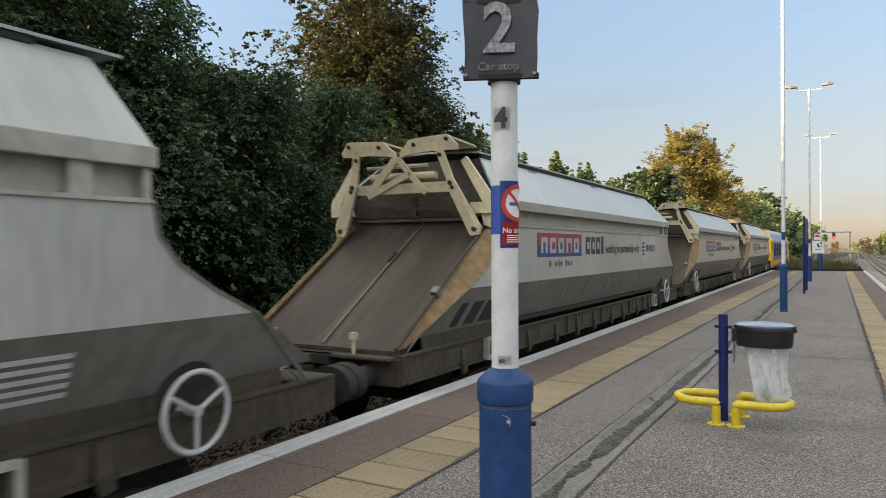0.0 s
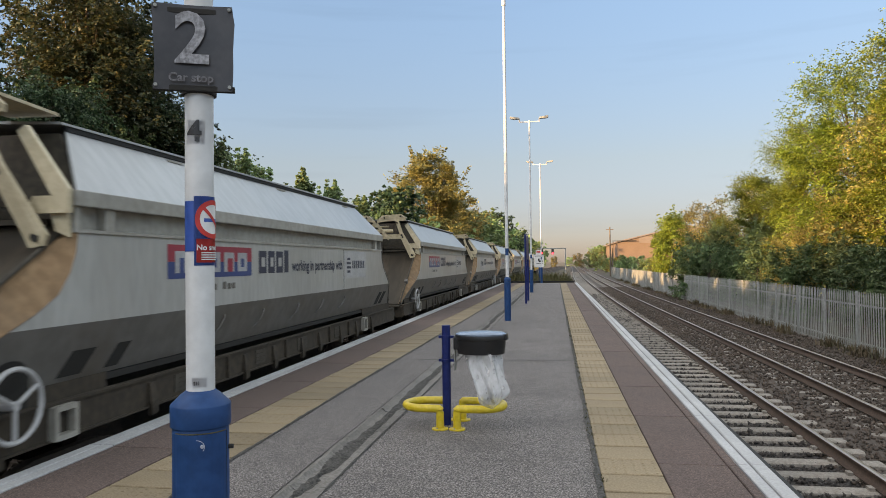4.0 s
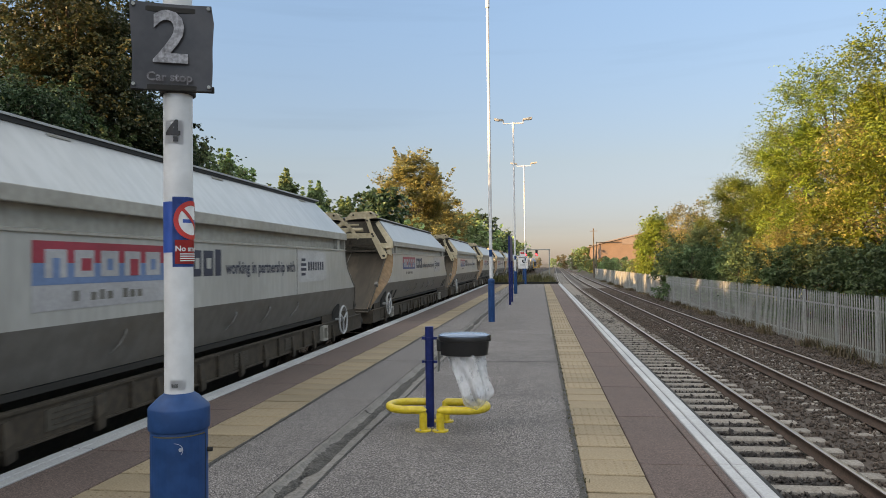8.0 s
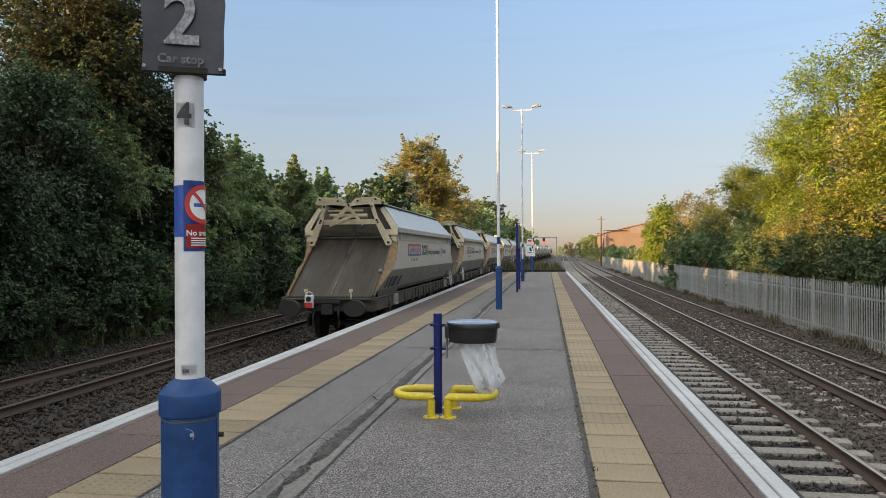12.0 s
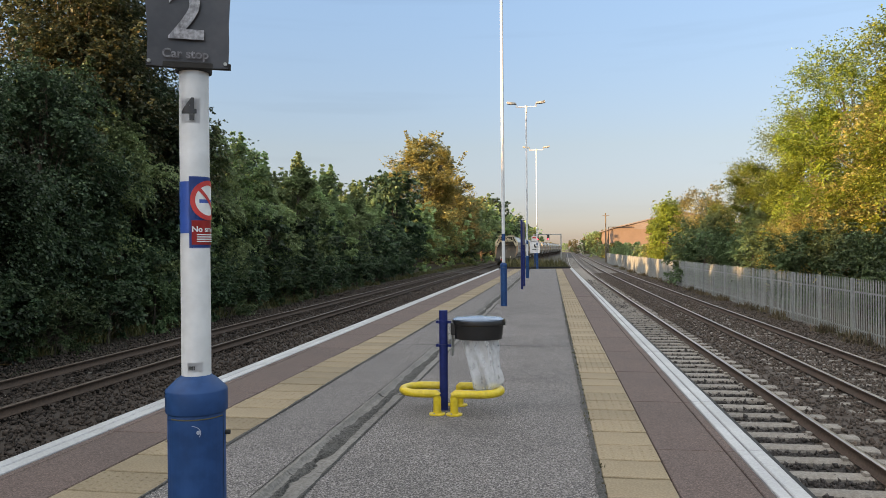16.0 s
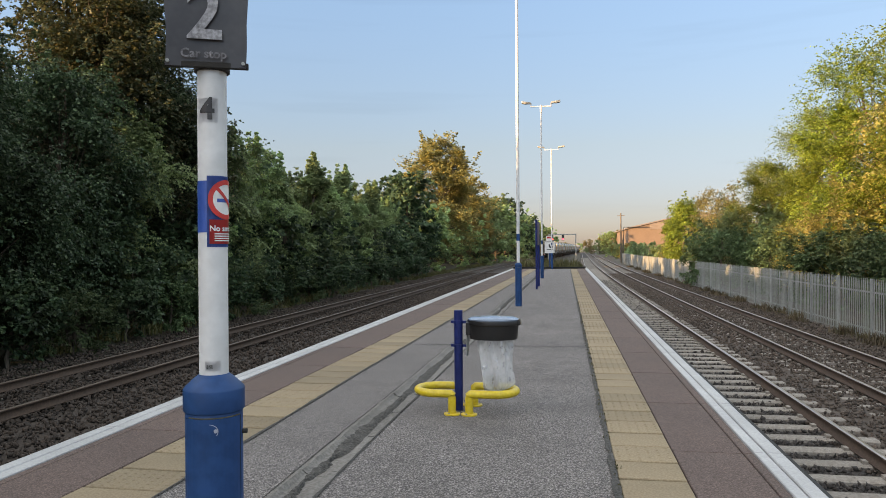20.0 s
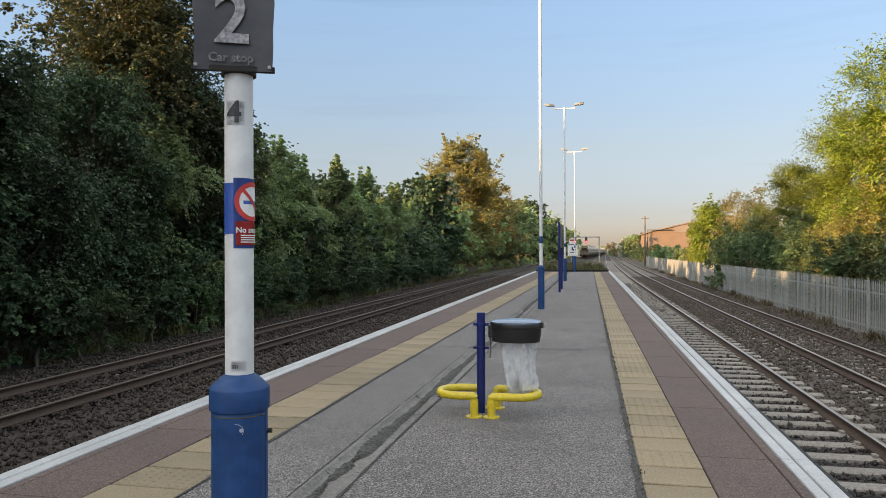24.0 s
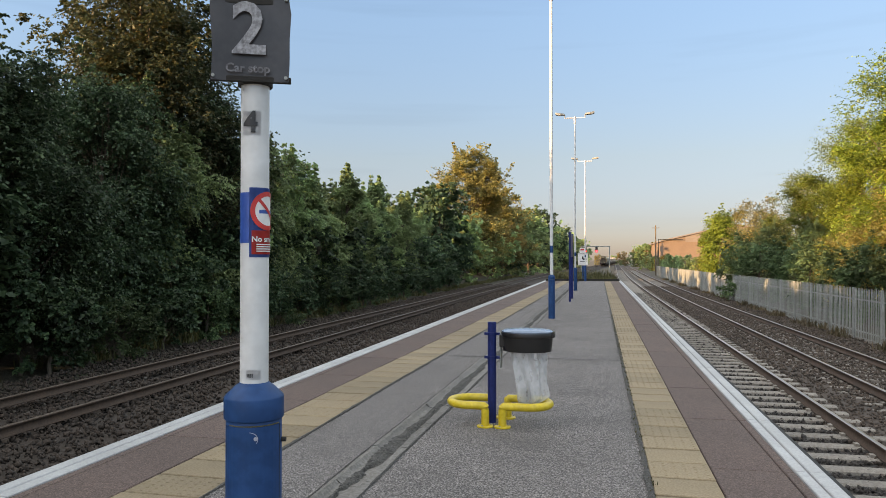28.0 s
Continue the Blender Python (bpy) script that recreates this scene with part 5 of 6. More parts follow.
    for y, x, s in ((70, -16, 1.0), (74, -19, 0.95), (79, -16.5, 0.9), (85, -16, 0.8), (98, -14.5, 0.9), (112, -15, 1.25), (120, -14.5, 1.3), (130, -14, 1.35), (142, -13.5, 1.3), (156, -13, 1.3), (172, -12, 1.25), (190, -11.5, 1.2), (215, -11, 1.2), (245, -9, 1.2), (280, -7.5, 1.2)):
        far.append((rng.choice("ffd"), x, y, -1.0, rng.uniform(0, 360), s))
    # back row added to block sun, mostly hidden by nearer trees
    for i in range(9):
        far.append(("d", -26.0 + rng.uniform(-1, 1), 66 + 7.0 * i, -1.0, rng.uniform(0, 360), (0.60 if i < 4 else 0.7) + 0.1 * rng.random()))
    for i in range(26):
        y = 108 + i * 9.0
        far.append(("d", -18.5 + bend_w(y) + rng.uniform(-1, 1), y + rng.uniform(-2, 2), -1.0, rng.uniform(0, 360), 0.95 + 0.25 * rng.random()))
    plant(K, far, "distant trees west of the railway")
    east = []
    for k, x, y, s in (("l", 15.6, 38.0, 1.10), ("l", 15.4, 44.0, 0.98), ("l", 16.0, 49.7, 1.00), ("l", 15.8, 56.5, 0.80), ("y", 16.6, 35.5, 1.42), ("l", 16.0, 32.0, 1.1), ("l", 15.4, 28.0, 1.1), ("y", 13.4, 37.0, 0.70), ("y", 13.2, 41.5, 0.62), ("y", 15.2, 53.0, 0.95), ("g", 18.5, 41.0, 0.95), ("a", 14.8, 23.0, 0.95), ("l", 18.0, 23.0, 1.2),
                       ("y", 14.0, 65.5, 0.98), ("a", 13.4, 61.0, 0.60), ("w", 12.8, 80.0, 0.98), ("w", 13.2, 86.0, 0.95), ("w", 14.8, 75.0, 0.72), ("b", 12.4, 54.5, 0.62), ("b", 12.8, 48.0, 0.6), ("a", 13.2, 70.0, 0.55)):
        east.append((k, x, y, -1.1, rng.uniform(0, 360), s))
    for x, y, s in ((10.6, 50.8, 1.12), (11.2, 53.0, 1.2), (12.0, 45.0, 1.05), (12.2, 41.0, 1.05), (12.1, 37.5, 1.0), (12.2, 34.0, 1.05), (12.3, 30.5, 1.0), (12.2, 27.0, 1.0), (12.2, 23.5, 1.0), (12.2, 19.5, 1.0), (12.4, 15.5, 1.0), (12.2, 58, 0.8), (12.0, 64, 0.7), (12.3, 70, 0.7)):
        east.append(("r", x, y, -1.1, rng.uniform(0, 360), s))
    plant(K, east, "trees behind the fence")
    fe = []
    for x, y, s in ((13.5, 78, 0.32), (14, 88, 0.35), (13.6, 98, 0.38), (13.5, 108, 0.36), (13.8, 120, 0.4), (13, 134, 0.42), (13.5, 150, 0.45), (14.5, 170, 0.42), (15, 195, 0.45), (17, 225, 0.45), (19, 260, 0.5), (14, 215, 0.8), (18, 240, 0.95), (13.5, 292, 0.65), (16, 300, 0.85), (18.5, 305, 1.05), (21, 300, 1.05), (23.5, 310, 0.95), (9.5, 330, 0.32), (11, 310, 0.42)):
        fe.append((rng.choice("fqq"), x, y, -1.1, rng.uniform(0, 360), s))
    for i in range(26):
        fe.append((rng.choice("fq"), -70 + i * 7 + rng.uniform(-2, 2), 430 + rng.uniform(-30, 60), -1.1, rng.uniform(0, 360), 0.6 + 0.3 * rng.random()))
    for y in range(138, 290, 8):
        fe.append((rng.choice("ffq"), 12.2 + bend(y) + rng.uniform(-0.7, 0.9), y, -1.1, rng.uniform(0, 360), 0.27 + 0.13 * rng.random()))
    plant(K, fe, "distant trees")
    for o in K.values():
        for c in list(o.children_recursive):
            bpy.data.objects.remove(c)
        bpy.data.objects.remove(o)


woods()


def tufts(name, spots, mat, label, spread=0.16, seed=1, blades=36, wide=0.018):
    """Grass and weeds: blades bent outwards."""
    rng = np.random.default_rng(seed)
    V, F = [], []
    for x, y, z, h in spots:
        n = blades
        yaw = rng.random(n) * 2 * np.pi
        out = h * (0.25 + 0.5 * rng.random(n))
        hh = h * (0.5 + 0.7 * rng.random(n))
        base = np.stack([x + rng.normal(0, spread, n), y + rng.normal(0, spread, n), np.full(n, z)], axis=1)
        d = np.stack([np.cos(yaw), np.sin(yaw), np.zeros(n)], axis=1)
        s = np.stack([-np.sin(yaw), np.cos(yaw), np.zeros(n)], axis=1) * wide
        m = base + d * out[:, None] * 0.4 + np.array([0, 0, 1]) * hh[:, None] * 0.65
        t = base + d * out[:, None] + np.array([0, 0, 1]) * hh[:, None]
        v = np.stack([base - s, base + s, m + s * 0.8, m - s * 0.8, t, t + s * 0.2], axis=1)
        k = sum(len(a) for a in V)
        V.append(v.reshape(-1, 3))
        F.append((np.array([(0, 1, 2), (0, 2, 3), (3, 2, 5), (3, 5, 4)])[None] + 6 * np.arange(n)[:, None, None]).reshape(-1, 3) + k)
    ob = new(name, arrays(name, np.concatenate(V), np.concatenate(F), [mat]))
    return tagged(ob, label, "grass", kind="stuff")


rg = random.Random(21)
tufts("ramp_weeds", [(rg.uniform(EDGE_L + 0.6, EDGE_R - 0.5), END_Y + rg.uniform(0.4, 8), -0.1 * rg.uniform(0.3, 8), rg.uniform(0.35, 0.95)) for _ in range(330)], "grass", "tall rough weeds growing on the platform ramp")
tufts("fence_grass", [(8.85 + rg.uniform(-0.35, 0.2) + bend(y), y, -1.14, rg.uniform(0.12, 0.36)) for y in [c + rg.gauss(0, 1.1) for c in (14, 21, 24, 29, 33, 38, 43, 47, 54, 62, 70, 80, 92, 104) for _ in range(7)]], "grass_dry", "dry brown grass along the fence foot")
tufts("verge_grass", [(-12.7 + rg.uniform(-0.8, 0.4) + bend_w(y), y, -0.95, rg.uniform(0.15, 0.42)) for y in [rg.uniform(14, 110) for _ in range(190)]], "grass", "rough grass at the foot of the wood")
tufts("moss_line", [(0.525 + rg.uniform(-0.012, 0.006), y, 0.0, rg.uniform(0.01, 0.03)) for y in [rg.uniform(3, 22) for _ in range(260)]], "grass", "moss in the joint beside the tactile strip", blades=8, spread=0.012, wide=0.004)


# ---------------------------------------------------------------- distance
def warehouse():
    w = empty("warehouse", pose(0, 175, -1.1), "orange brick warehouse with a shallow gable roof, lit by low sun", "building")
    bm = B()
    plate(bm, [(15.0, 0, 0), (44, 0, 0), (44, 0, 8.0), (31, 0, 10.9), (15.0, 0, 7.2)], (0, 60, 0))
    part("wall", bm, "brick_far", w)
    bm = B()
    plate(bm, [(14.6, -0.3, 7.15), (31, -0.3, 10.95), (31, -0.3, 11.2), (14.6, -0.3, 7.45)], (0, 60.6, 0))
    plate(bm, [(31, -0.3, 10.95), (44.4, -0.3, 7.9), (44.4, -0.3, 8.2), (31, -0.3, 11.2)], (0, 60.6, 0))
    part("roof", bm, "roof_far", w)
    bm = B()
    plate(bm, [(20.0, -0.08, 7.0), (44, -0.08, 6.6), (44, -0.08, 7.9), (31, -0.08, 10.8), (20.0, -0.08, 8.25)], (0, 0.06, 0))
    part("gable_cladding", bm, "clad_far", w, "pale sheet cladding in the gable")
    f = empty("pipe_frame", pose(0, 174.5, -1.1), "dark steel frame beside the warehouse wall", "frame")
    bm = B()
    box(bm, (16.6, 0, 7.6), (5.6, 0.12, 0.14))
    part("beam", bm, "dirt", f)
    bm = B()
    box(bm, (13.9, 0, 3.8), (0.14, 0.12, 7.6))
    part("leg", bm, "dirt", f)


warehouse()


def utility_pole(x, y, h, arms):
    p = empty("utility_pole", pose(x, y, -1.1), "dark wooden utility pole with cross arms", "utility pole")
    bm = B()
    rod(bm, (0, 0, 0), (0, 0, h), 0.14, 0.10, 10)
    part("pole", bm, "bark", p)
    for k in range(arms):
        bm = B()
        box(bm, (0, 0, h - 0.5 - 0.6 * k), (1.3, 0.1, 0.1))
        part("cross_arm", bm, "bark", p)


utility_pole(9.9, 130, 8.9, 1)
utility_pole(10.9, 138, 5.2, 0)


def gantry(y):
    g = empty("signal_gantry", pose(bend_w(y), y, -0.9), "grey steel signal gantry over the western lines", "signal gantry")
    bm = B()
    box(bm, (-2.15, 0, 5.35), (5.9, 0.35, 0.2))
    part("beam", bm, "galv", g)
    for x in (-5.0, 0.68):
        bm = B()
        box(bm, (x, 0, 2.7), (0.22, 0.3, 5.4))
        part("leg", bm, "galv", g)
    for x in (-4.2, -1.95):
        bm = B()
        box(bm, (x, -0.3, 4.7), (0.5, 0.2, 1.2), None, 0.04)
        h = part("signal_head", bm, "black", g, "black signal head with a red light")
        bm = B()
        rod(bm, (x, -0.40, 4.35), (x, -0.46, 4.35), 0.17, seg=16)
        part("red_light", bm, "red_lamp", h)


gantry(150)

# ---------------------------------------------------------------- train
PITCH = 16.9
HALF_EAVE_ALL = 5.9
FRONT, REAR = 1.75, 2.2
YE_ALL = 0.22            # the eave section sits a little forward of the wagon's middle
Y_R = YE_ALL - HALF_EAVE_ALL + 0.15
OUT_SHORT = [(2.86, 0.0), (2.62, 0.05), (2.42, 0.22), (2.22, 0.56), (2.0, 1.02)]
OUT_LONG = [(2.86, 0.0), (2.62, 0.06), (2.42, 0.22), (2.22, 0.50), (2.0, 0.80)]
OUT_R = [(2.86, -0.05), (2.66, -0.03), (2.48, 0.04), (2.28, 0.20), (2.12, 0.50), (2.0, 0.80)]
W = 1.40


def side_x(z):
    return W if z >= 2.0 else W - 0.20 * (2.0 - z) / 0.55


def chute_run(z, run):
    """How far out from the eave's end the chute sheet lies at height z."""
    if run > 2:
        return -0.40 + 1.58 * (2.93 - z)
    if z > 2.45:
        return -0.25 + 0.36 * (2.93 - z) / 0.48
    return 0.11 + (run - 0.31) * (2.45 - z) / 0.95


def wagon(variant):
    """A bogie hopper wagon: origin on the rails under its middle, y forward."""
    words = {"a": "grey covered hopper wagon with a red and blue logo panel", "b": "grey covered hopper wagon with a white handwheel at its rear", "p": "grey covered hopper wagon with a logo above a pale panel",
             "v": "grey covered hopper wagon with a white logo board", "q": "grey covered hopper wagon with its roof lid run forward"}[variant]
    shift = variant == "q"
    Y_F = YE_ALL + HALF_EAVE_ALL - (0.45 if shift else 0)
    YE, HALF_EAVE = (Y_F + Y_R) / 2, (Y_F - Y_R) / 2
    OUT_F = OUT_SHORT if shift else OUT_LONG
    lid_f, slope_f = (-0.12, 0.12) if shift else (0.35, 0.55)
    w = empty("hopper_wagon", Matrix.Identity(4), words, "wagon", "hopper wagons of the train")
    for s in (-1, 1):
        bm = B()
        up = [(s * W, Y_R - d, z) for z, d in OUT_R] + [(s * W, Y_F + d, z) for z, d in OUT_F[::-1]]
        plate(bm, up, (-s * 0.03, 0, 0))
        part("upper_side", bm, "wag_light", w, "light grey upper side sheet")
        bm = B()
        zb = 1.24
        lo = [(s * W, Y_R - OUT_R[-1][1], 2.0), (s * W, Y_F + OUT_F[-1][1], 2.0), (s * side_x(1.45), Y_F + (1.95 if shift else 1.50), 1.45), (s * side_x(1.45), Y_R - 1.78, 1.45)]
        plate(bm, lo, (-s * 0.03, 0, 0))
        part("lower_side", bm, "wag_dark", w, "dirty lower side sheet, grey also darkened for its downward-facing shade")
        # eave fascia, recess and ledge
        bm = B()
        box(bm, (s * (W + 0.01), YE, 3.165), (0.07, 2 * HALF_EAVE, 0.15), None, 0.012)
        part("eave_fascia", bm, "wag_fascia", w)
        bm = B()
        box(bm, (s * (W - 0.10), YE, 2.98), (0.03, 2 * HALF_EAVE - 0.1, 0.27))
        part("recess_panel", bm, "wag_fascia", w)
        bm = B()
        plate(bm, [(s * (W - 0.13), Y_R + 0.02, 2.895), (s * (W + 0.02), Y_R + 0.02, 2.875), (s * (W + 0.02), Y_R + 0.02, 2.845), (s * (W - 0.13), Y_R + 0.02, 2.845)], (0, 2 * HALF_EAVE - 0.04, 0))
        part("ledge", bm, "wag_fascia", w)
        for k in range(4):
            bm = B()
            yy = (Y_R + 0.55, YE - 2.0, YE + 1.9, Y_F - 0.55)[k]
            if k in (0, 3):
                box(bm, (s * (W - 0.06), yy, 2.98), (0.13, 0.16, 0.24), None, 0.008)
                part("eave_bracket", bm, "wag_fascia", w)
            else:
                bm.free()
        for yy in (Y_R + 0.06, Y_F - 0.06):
            bm = B()
            box(bm, (s * (W - 0.06), yy, 2.98), (0.14, 0.06, 0.24))
            part("eave_bracket", bm, "wag_fascia", w)
        # roof slope with seams, lip and seal
        bm = B()
        plate(bm, [(s * (W + 0.03), Y_R + 0.02, 3.24), (s * (W + 0.03), Y_F - 0.02, 3.24), (s * 0.86, Y_F - slope_f, 3.92), (s * 0.86, Y_R + 0.62, 3.92)], (-s * 0.02, 0, -0.025))
        rf = part("roof_slope", bm, "wag_roof", w, "pale sheet roof slope")
        bm = B()
        box(bm, (s * 0.862, YE + 0.03, 3.935), (0.05, 2 * HALF_EAVE - 1.15, 0.055))
        part("roof_seal", bm, "rubber", w)
        bm = B()
        plate(bm, [(s * 0.90, Y_R + 0.5, 3.96), (s * 0.90, Y_R + 0.5, 3.985), (0, Y_R + 0.5, 4.03), (0, Y_R + 0.5, 4.0)], (0, 2 * HALF_EAVE - 0.5 - lid_f, 0))
        part("roof_lid", bm, "wag_roof", w, "pale lid along the roof top")
        for yy in (YE - 3.2, YE + 0.4, YE + 4.3):
            bm = B()
            box(bm, (s * 0.90, yy, 3.87), (0.05, 0.35, 0.03), None, 0.006)
            part("lid_catch", bm, "wag_fascia", w)
        # end flanges, curved down to the headstock
        for end, out, y0, run in ((-1, OUT_R, Y_R, REAR), (1, OUT_F, Y_F, 1.95 if shift else FRONT)):
            bm = B()
            curve = [(z, d) for z, d in out] + [(1.62, (out[-1][1] + run) * 0.5), (1.30, run - 0.06)]
            prev = None
            for z, d in curve:
                ww = 0.26 if z > 2.2 else 0.30
                a = bm.verts.new((s * (side_x(z) + 0.012), y0 + end * (d + 0.004), z))
                zc = max(1.34 if run > 2 else 1.50, z)
                b = bm.verts.new((s * 1.17, y0 + end * (chute_run(zc, run) + (0.13 if run > 2 else 0.03)), zc))
                if prev:
                    bm.faces.new((prev[0], prev[1], b, a))
                prev = (a, b)
            bmesh.ops.recalc_face_normals(bm, faces=bm.faces[:])
            bmesh.ops.solidify(bm, geom=bm.faces[:], thickness=0.02)
            part("end_flange", bm, "sandy" if end < 0 else "wag_dark", w, "flange stained orange with sand" if end < 0 else "", True)
            bm = B()
            plate(bm, [(s * 1.21, y0 + end * 0.82 * run, 1.44), (s * (side_x(1.45) - 0.005), y0 + end * (run - 0.1), 1.24), (s * (side_x(1.45) - 0.005), y0 + end * (run - 0.35), 1.46), (s * (side_x(1.8) - 0.005), y0 + end * (out[-1][1]) * 1.05, 1.9), (s * 1.2, y0 + end * 0.6, 1.46)], (-s * 0.02, 0, 0))
            part("end_gusset", bm, "wag_dark", w)
        for ya, yb in ((Y_R - 1.72, Y_R + 0.75), (Y_F - 1.2, Y_F + 1.5)):
            bm = B()
            plate(bm, [(s * 1.222, ya, 1.30), (s * 1.222, yb, 1.30), (s * 1.212, yb, 1.455), (s * 1.212, ya, 1.455)], (-s * 0.02, 0, 0))
            part("end_panel", bm, "wag_rust", w)
        # upstanding cheek along the rear chute
        bm = B()
        cheek = [(2.86, 0.0), (2.86, 0.14), (1.36, 0.14), (1.36, 0.0)]
        plate(bm, [(s * 1.19, Y_R - chute_run(z, REAR) - d, z) for z, d in cheek], (s * 0.02, 0, 0))
        part("chute_cheek", bm, "sandy", w, "cheek plate stained orange with sand")
        # frame below, with hanging hooks and a step box
        bm = B()
        box(bm, (s * 1.27, 0, 1.135), (0.10, PITCH - 1.25, 0.34), None, 0.015)
        box(bm, (s * 1.315, 0, 1.295), (0.05, PITCH - 1.4, 0.025))
        box(bm, (s * 1.315, 0, 0.98), (0.05, PITCH - 1.4, 0.025))
        part("solebar", bm, "wag_rust", w, "dirty brown solebar")
        for yy in (-6.4, -4.15, -2.9, -1.75, -0.7, 0.55, 1.5, 2.8, 4.0, 5.3):
            bm = B()
            plate(bm, [(s * 1.345, yy - 0.05, 1.24), (s * 1.345, yy + 0.05, 1.24), (s * 1.38, yy + 0.06, 1.06), (s * 1.36, yy + 0.10, 0.90), (s * 1.36, yy - 0.02, 0.88), (s * 1.38, yy - 0.07, 1.02)], (-s * 0.05, 0, 0))
            part("hook", bm, "wag_rust", w)
        for yy in (-2.3, -0.2, 2.1, 3.4):
            bm = B()
            box(bm, (s * 1.335, yy, 1.14), (0.05, 0.05, 0.30), None, 0.01)
            part("bracket", bm, "wag_rust", w)
        for yy in (4.6, -5.6):
            bm = B()
            for dy, dz, sy, sz in ((-0.13, 0, 0.05, 0.30), (0.13, 0, 0.05, 0.30), (0, 0.13, 0.22, 0.05), (0, -0.13, 0.22, 0.05)):
                box(bm, (s * 1.36, yy + dy, 1.13 + dz), (0.08, sy, sz))
            part("step_box", bm, "wag_fascia", w)
        for k, (yy, ww) in enumerate(((-3.2, 1.3), (-1.2, 0.5), (0.6, 0.7), (2.6, 0.45), (-6.6, 0.8))):
            bm = B()
            box(bm, (s * 1.325, yy, 1.14), (0.012, ww * 0.7, 0.2))
            p = part("data_panel", bm, "under", w)
            bm = B()
            for j in range(3):
                box(bm, (s * 1.333, yy, 1.085 + 0.055 * j), (0.006, ww * 0.55, 0.012))
            part("marking", bm, "wag_rust", p)
        # dark openings with ribs near the ends
        for yy in (Y_R + 0.1, Y_F - 0.15):
            # ribbed holes in the lower side
            spans = ((0, 0.28), (0.42, 0.28))
            if yy < 0:
                spans = ((-0.10, 0.34), (0.60, 0.22)) if variant == "b" else ((-1.15, 0.20), (-0.77, 0.30), (-0.33, 0.55), (0.47, 0.28))
            for d, wd in spans:
                bm = B()
                zz, sl = ((1.50, 1.74), 0.13) if variant == "b" and yy < 0 else ((1.50, 1.80), 0.18)
                pts = [(s * (side_x(zz[0]) + 0.006), yy + d, zz[0]), (s * (side_x(zz[0]) + 0.006), yy + d + wd, zz[0]), (s * (side_x(zz[1]) + 0.006), yy + d + wd + sl, zz[1]), (s * (side_x(zz[1]) + 0.006), yy + d + sl, zz[1])]
                if not (variant in "apvq" and yy > 0):
                    plate(bm, pts, (-s * 0.004, 0, 0))
                    part("dark_opening", bm, "dirt", w)
                else:
                    bm.free()
        # grab handles and ribs on the lower side
        for yy in (-2.6, -1.3, 0.2, 1.5, 2.9):
            bm = B()
            tube(bm, [(s * (side_x(1.6) + 0.0), yy, 1.6), (s * (side_x(1.7) + 0.05), yy + 0.06, 1.70), (s * (side_x(1.8) + 0.04), yy + 0.14, 1.82), (s * side_x(1.86), yy + 0.17, 1.86)], 0.012, 6)
            part("grab_handle", bm, "wag_dark", w)
        # black strip stands in for the shaded door gap below the slope
        bm = B()
        box(bm, (s * 1.16, YE, 1.405), (0.08, 2 * HALF_EAVE - 0.6, 0.07))
        part("door_lip", bm, "dirt", w)
    # ends: chute sheets, seams, headstock
    for end, y0, run in ((-1, Y_R, REAR), (1, Y_F, 1.95 if shift else FRONT)):
        bm = B()
        zlo = 1.32 if run > 2 else 1.50
        for za, zb in ((2.93, 2.45), (2.45, zlo)):
            ya, yb = y0 + end * chute_run(za, run), y0 + end * chute_run(zb, run)
            plate(bm, [(-1.19, ya, za), (1.19, ya, za), (1.19, yb, zb), (-1.19, yb, zb)], (0, -end * 0.03, -0.03))
        part("chute_sheet", bm, "chute", w, "scoured brown grey chute sheet, colour darkened for the shaded end")
        bm = B()
        tube(bm, [(0.03, y0 + end * chute_run(2.9, run), 2.91), (0.02, y0 + end * chute_run(2.45, run), 2.47), (0.02, y0 + end * chute_run(zlo + 0.02, run), zlo + 0.04)], 0.014, 6)
        part("weld_seam", bm, "wag_dark", w)
        bm = B()
        off = 0.16 if run > 2 else 0.05
        tube(bm, [(1.20, y0 + end * (chute_run(2.9, run) + off), 2.9), (1.20, y0 + end * (chute_run(2.45, run) + off), 2.47), (1.20, y0 + end * (chute_run(zlo + 0.02, run) + off), zlo + 0.04)], 0.026, 8)
        part("air_pipe", bm, "under", w, "dark air pipe along the chute edge")
        bm = B()
        box(bm, (1.20, y0 + end * (chute_run(1.95, run) + off + 0.02), 1.97), (0.10, 0.12, 0.12), (40, 0, 0), 0.02)
        part("pipe_joint", bm, "wag_dark", w)
        bm = B()
        box(bm, (0.0, y0 + end * (chute_run(2.38, run) + 0.02), 2.40), (0.05, 0.22, 0.05), (-35 * end, 0, 0))
        part("seam_bracket", bm, "dirt", w)
        bm = B()
        box(bm, (0, y0 + end * (chute_run(zlo, run) + 0.02 if run > 2 else run - 0.05), zlo - 0.01), (2.36, 0.10, 0.05))
        part("chute_lip", bm, "under", w)
        bm = B()
        yh = end * (PITCH / 2 - 0.66)
        box(bm, (0, yh, 1.10), (2.56, 0.12, 0.32), None, 0.015)
        part("headstock", bm, "wag_rust", w, "dirty brown headstock")
        bm = B()
        box(bm, (0, (yh + y0 + end * run) / 2 - end * 0.05, 1.265), (2.4, 0.5, 0.03))
        part("deck_plate", bm, "under", w)
        bm = B()
        box(bm, (0, yh + end * 0.12, 1.22), (0.75, 0.16, 0.12), None, 0.01)
        box(bm, (0, yh + end * 0.1, 1.0), (0.3, 0.2, 0.28), None, 0.03)
        part("coupling_box", bm, "dirt", w)
        bm = B()
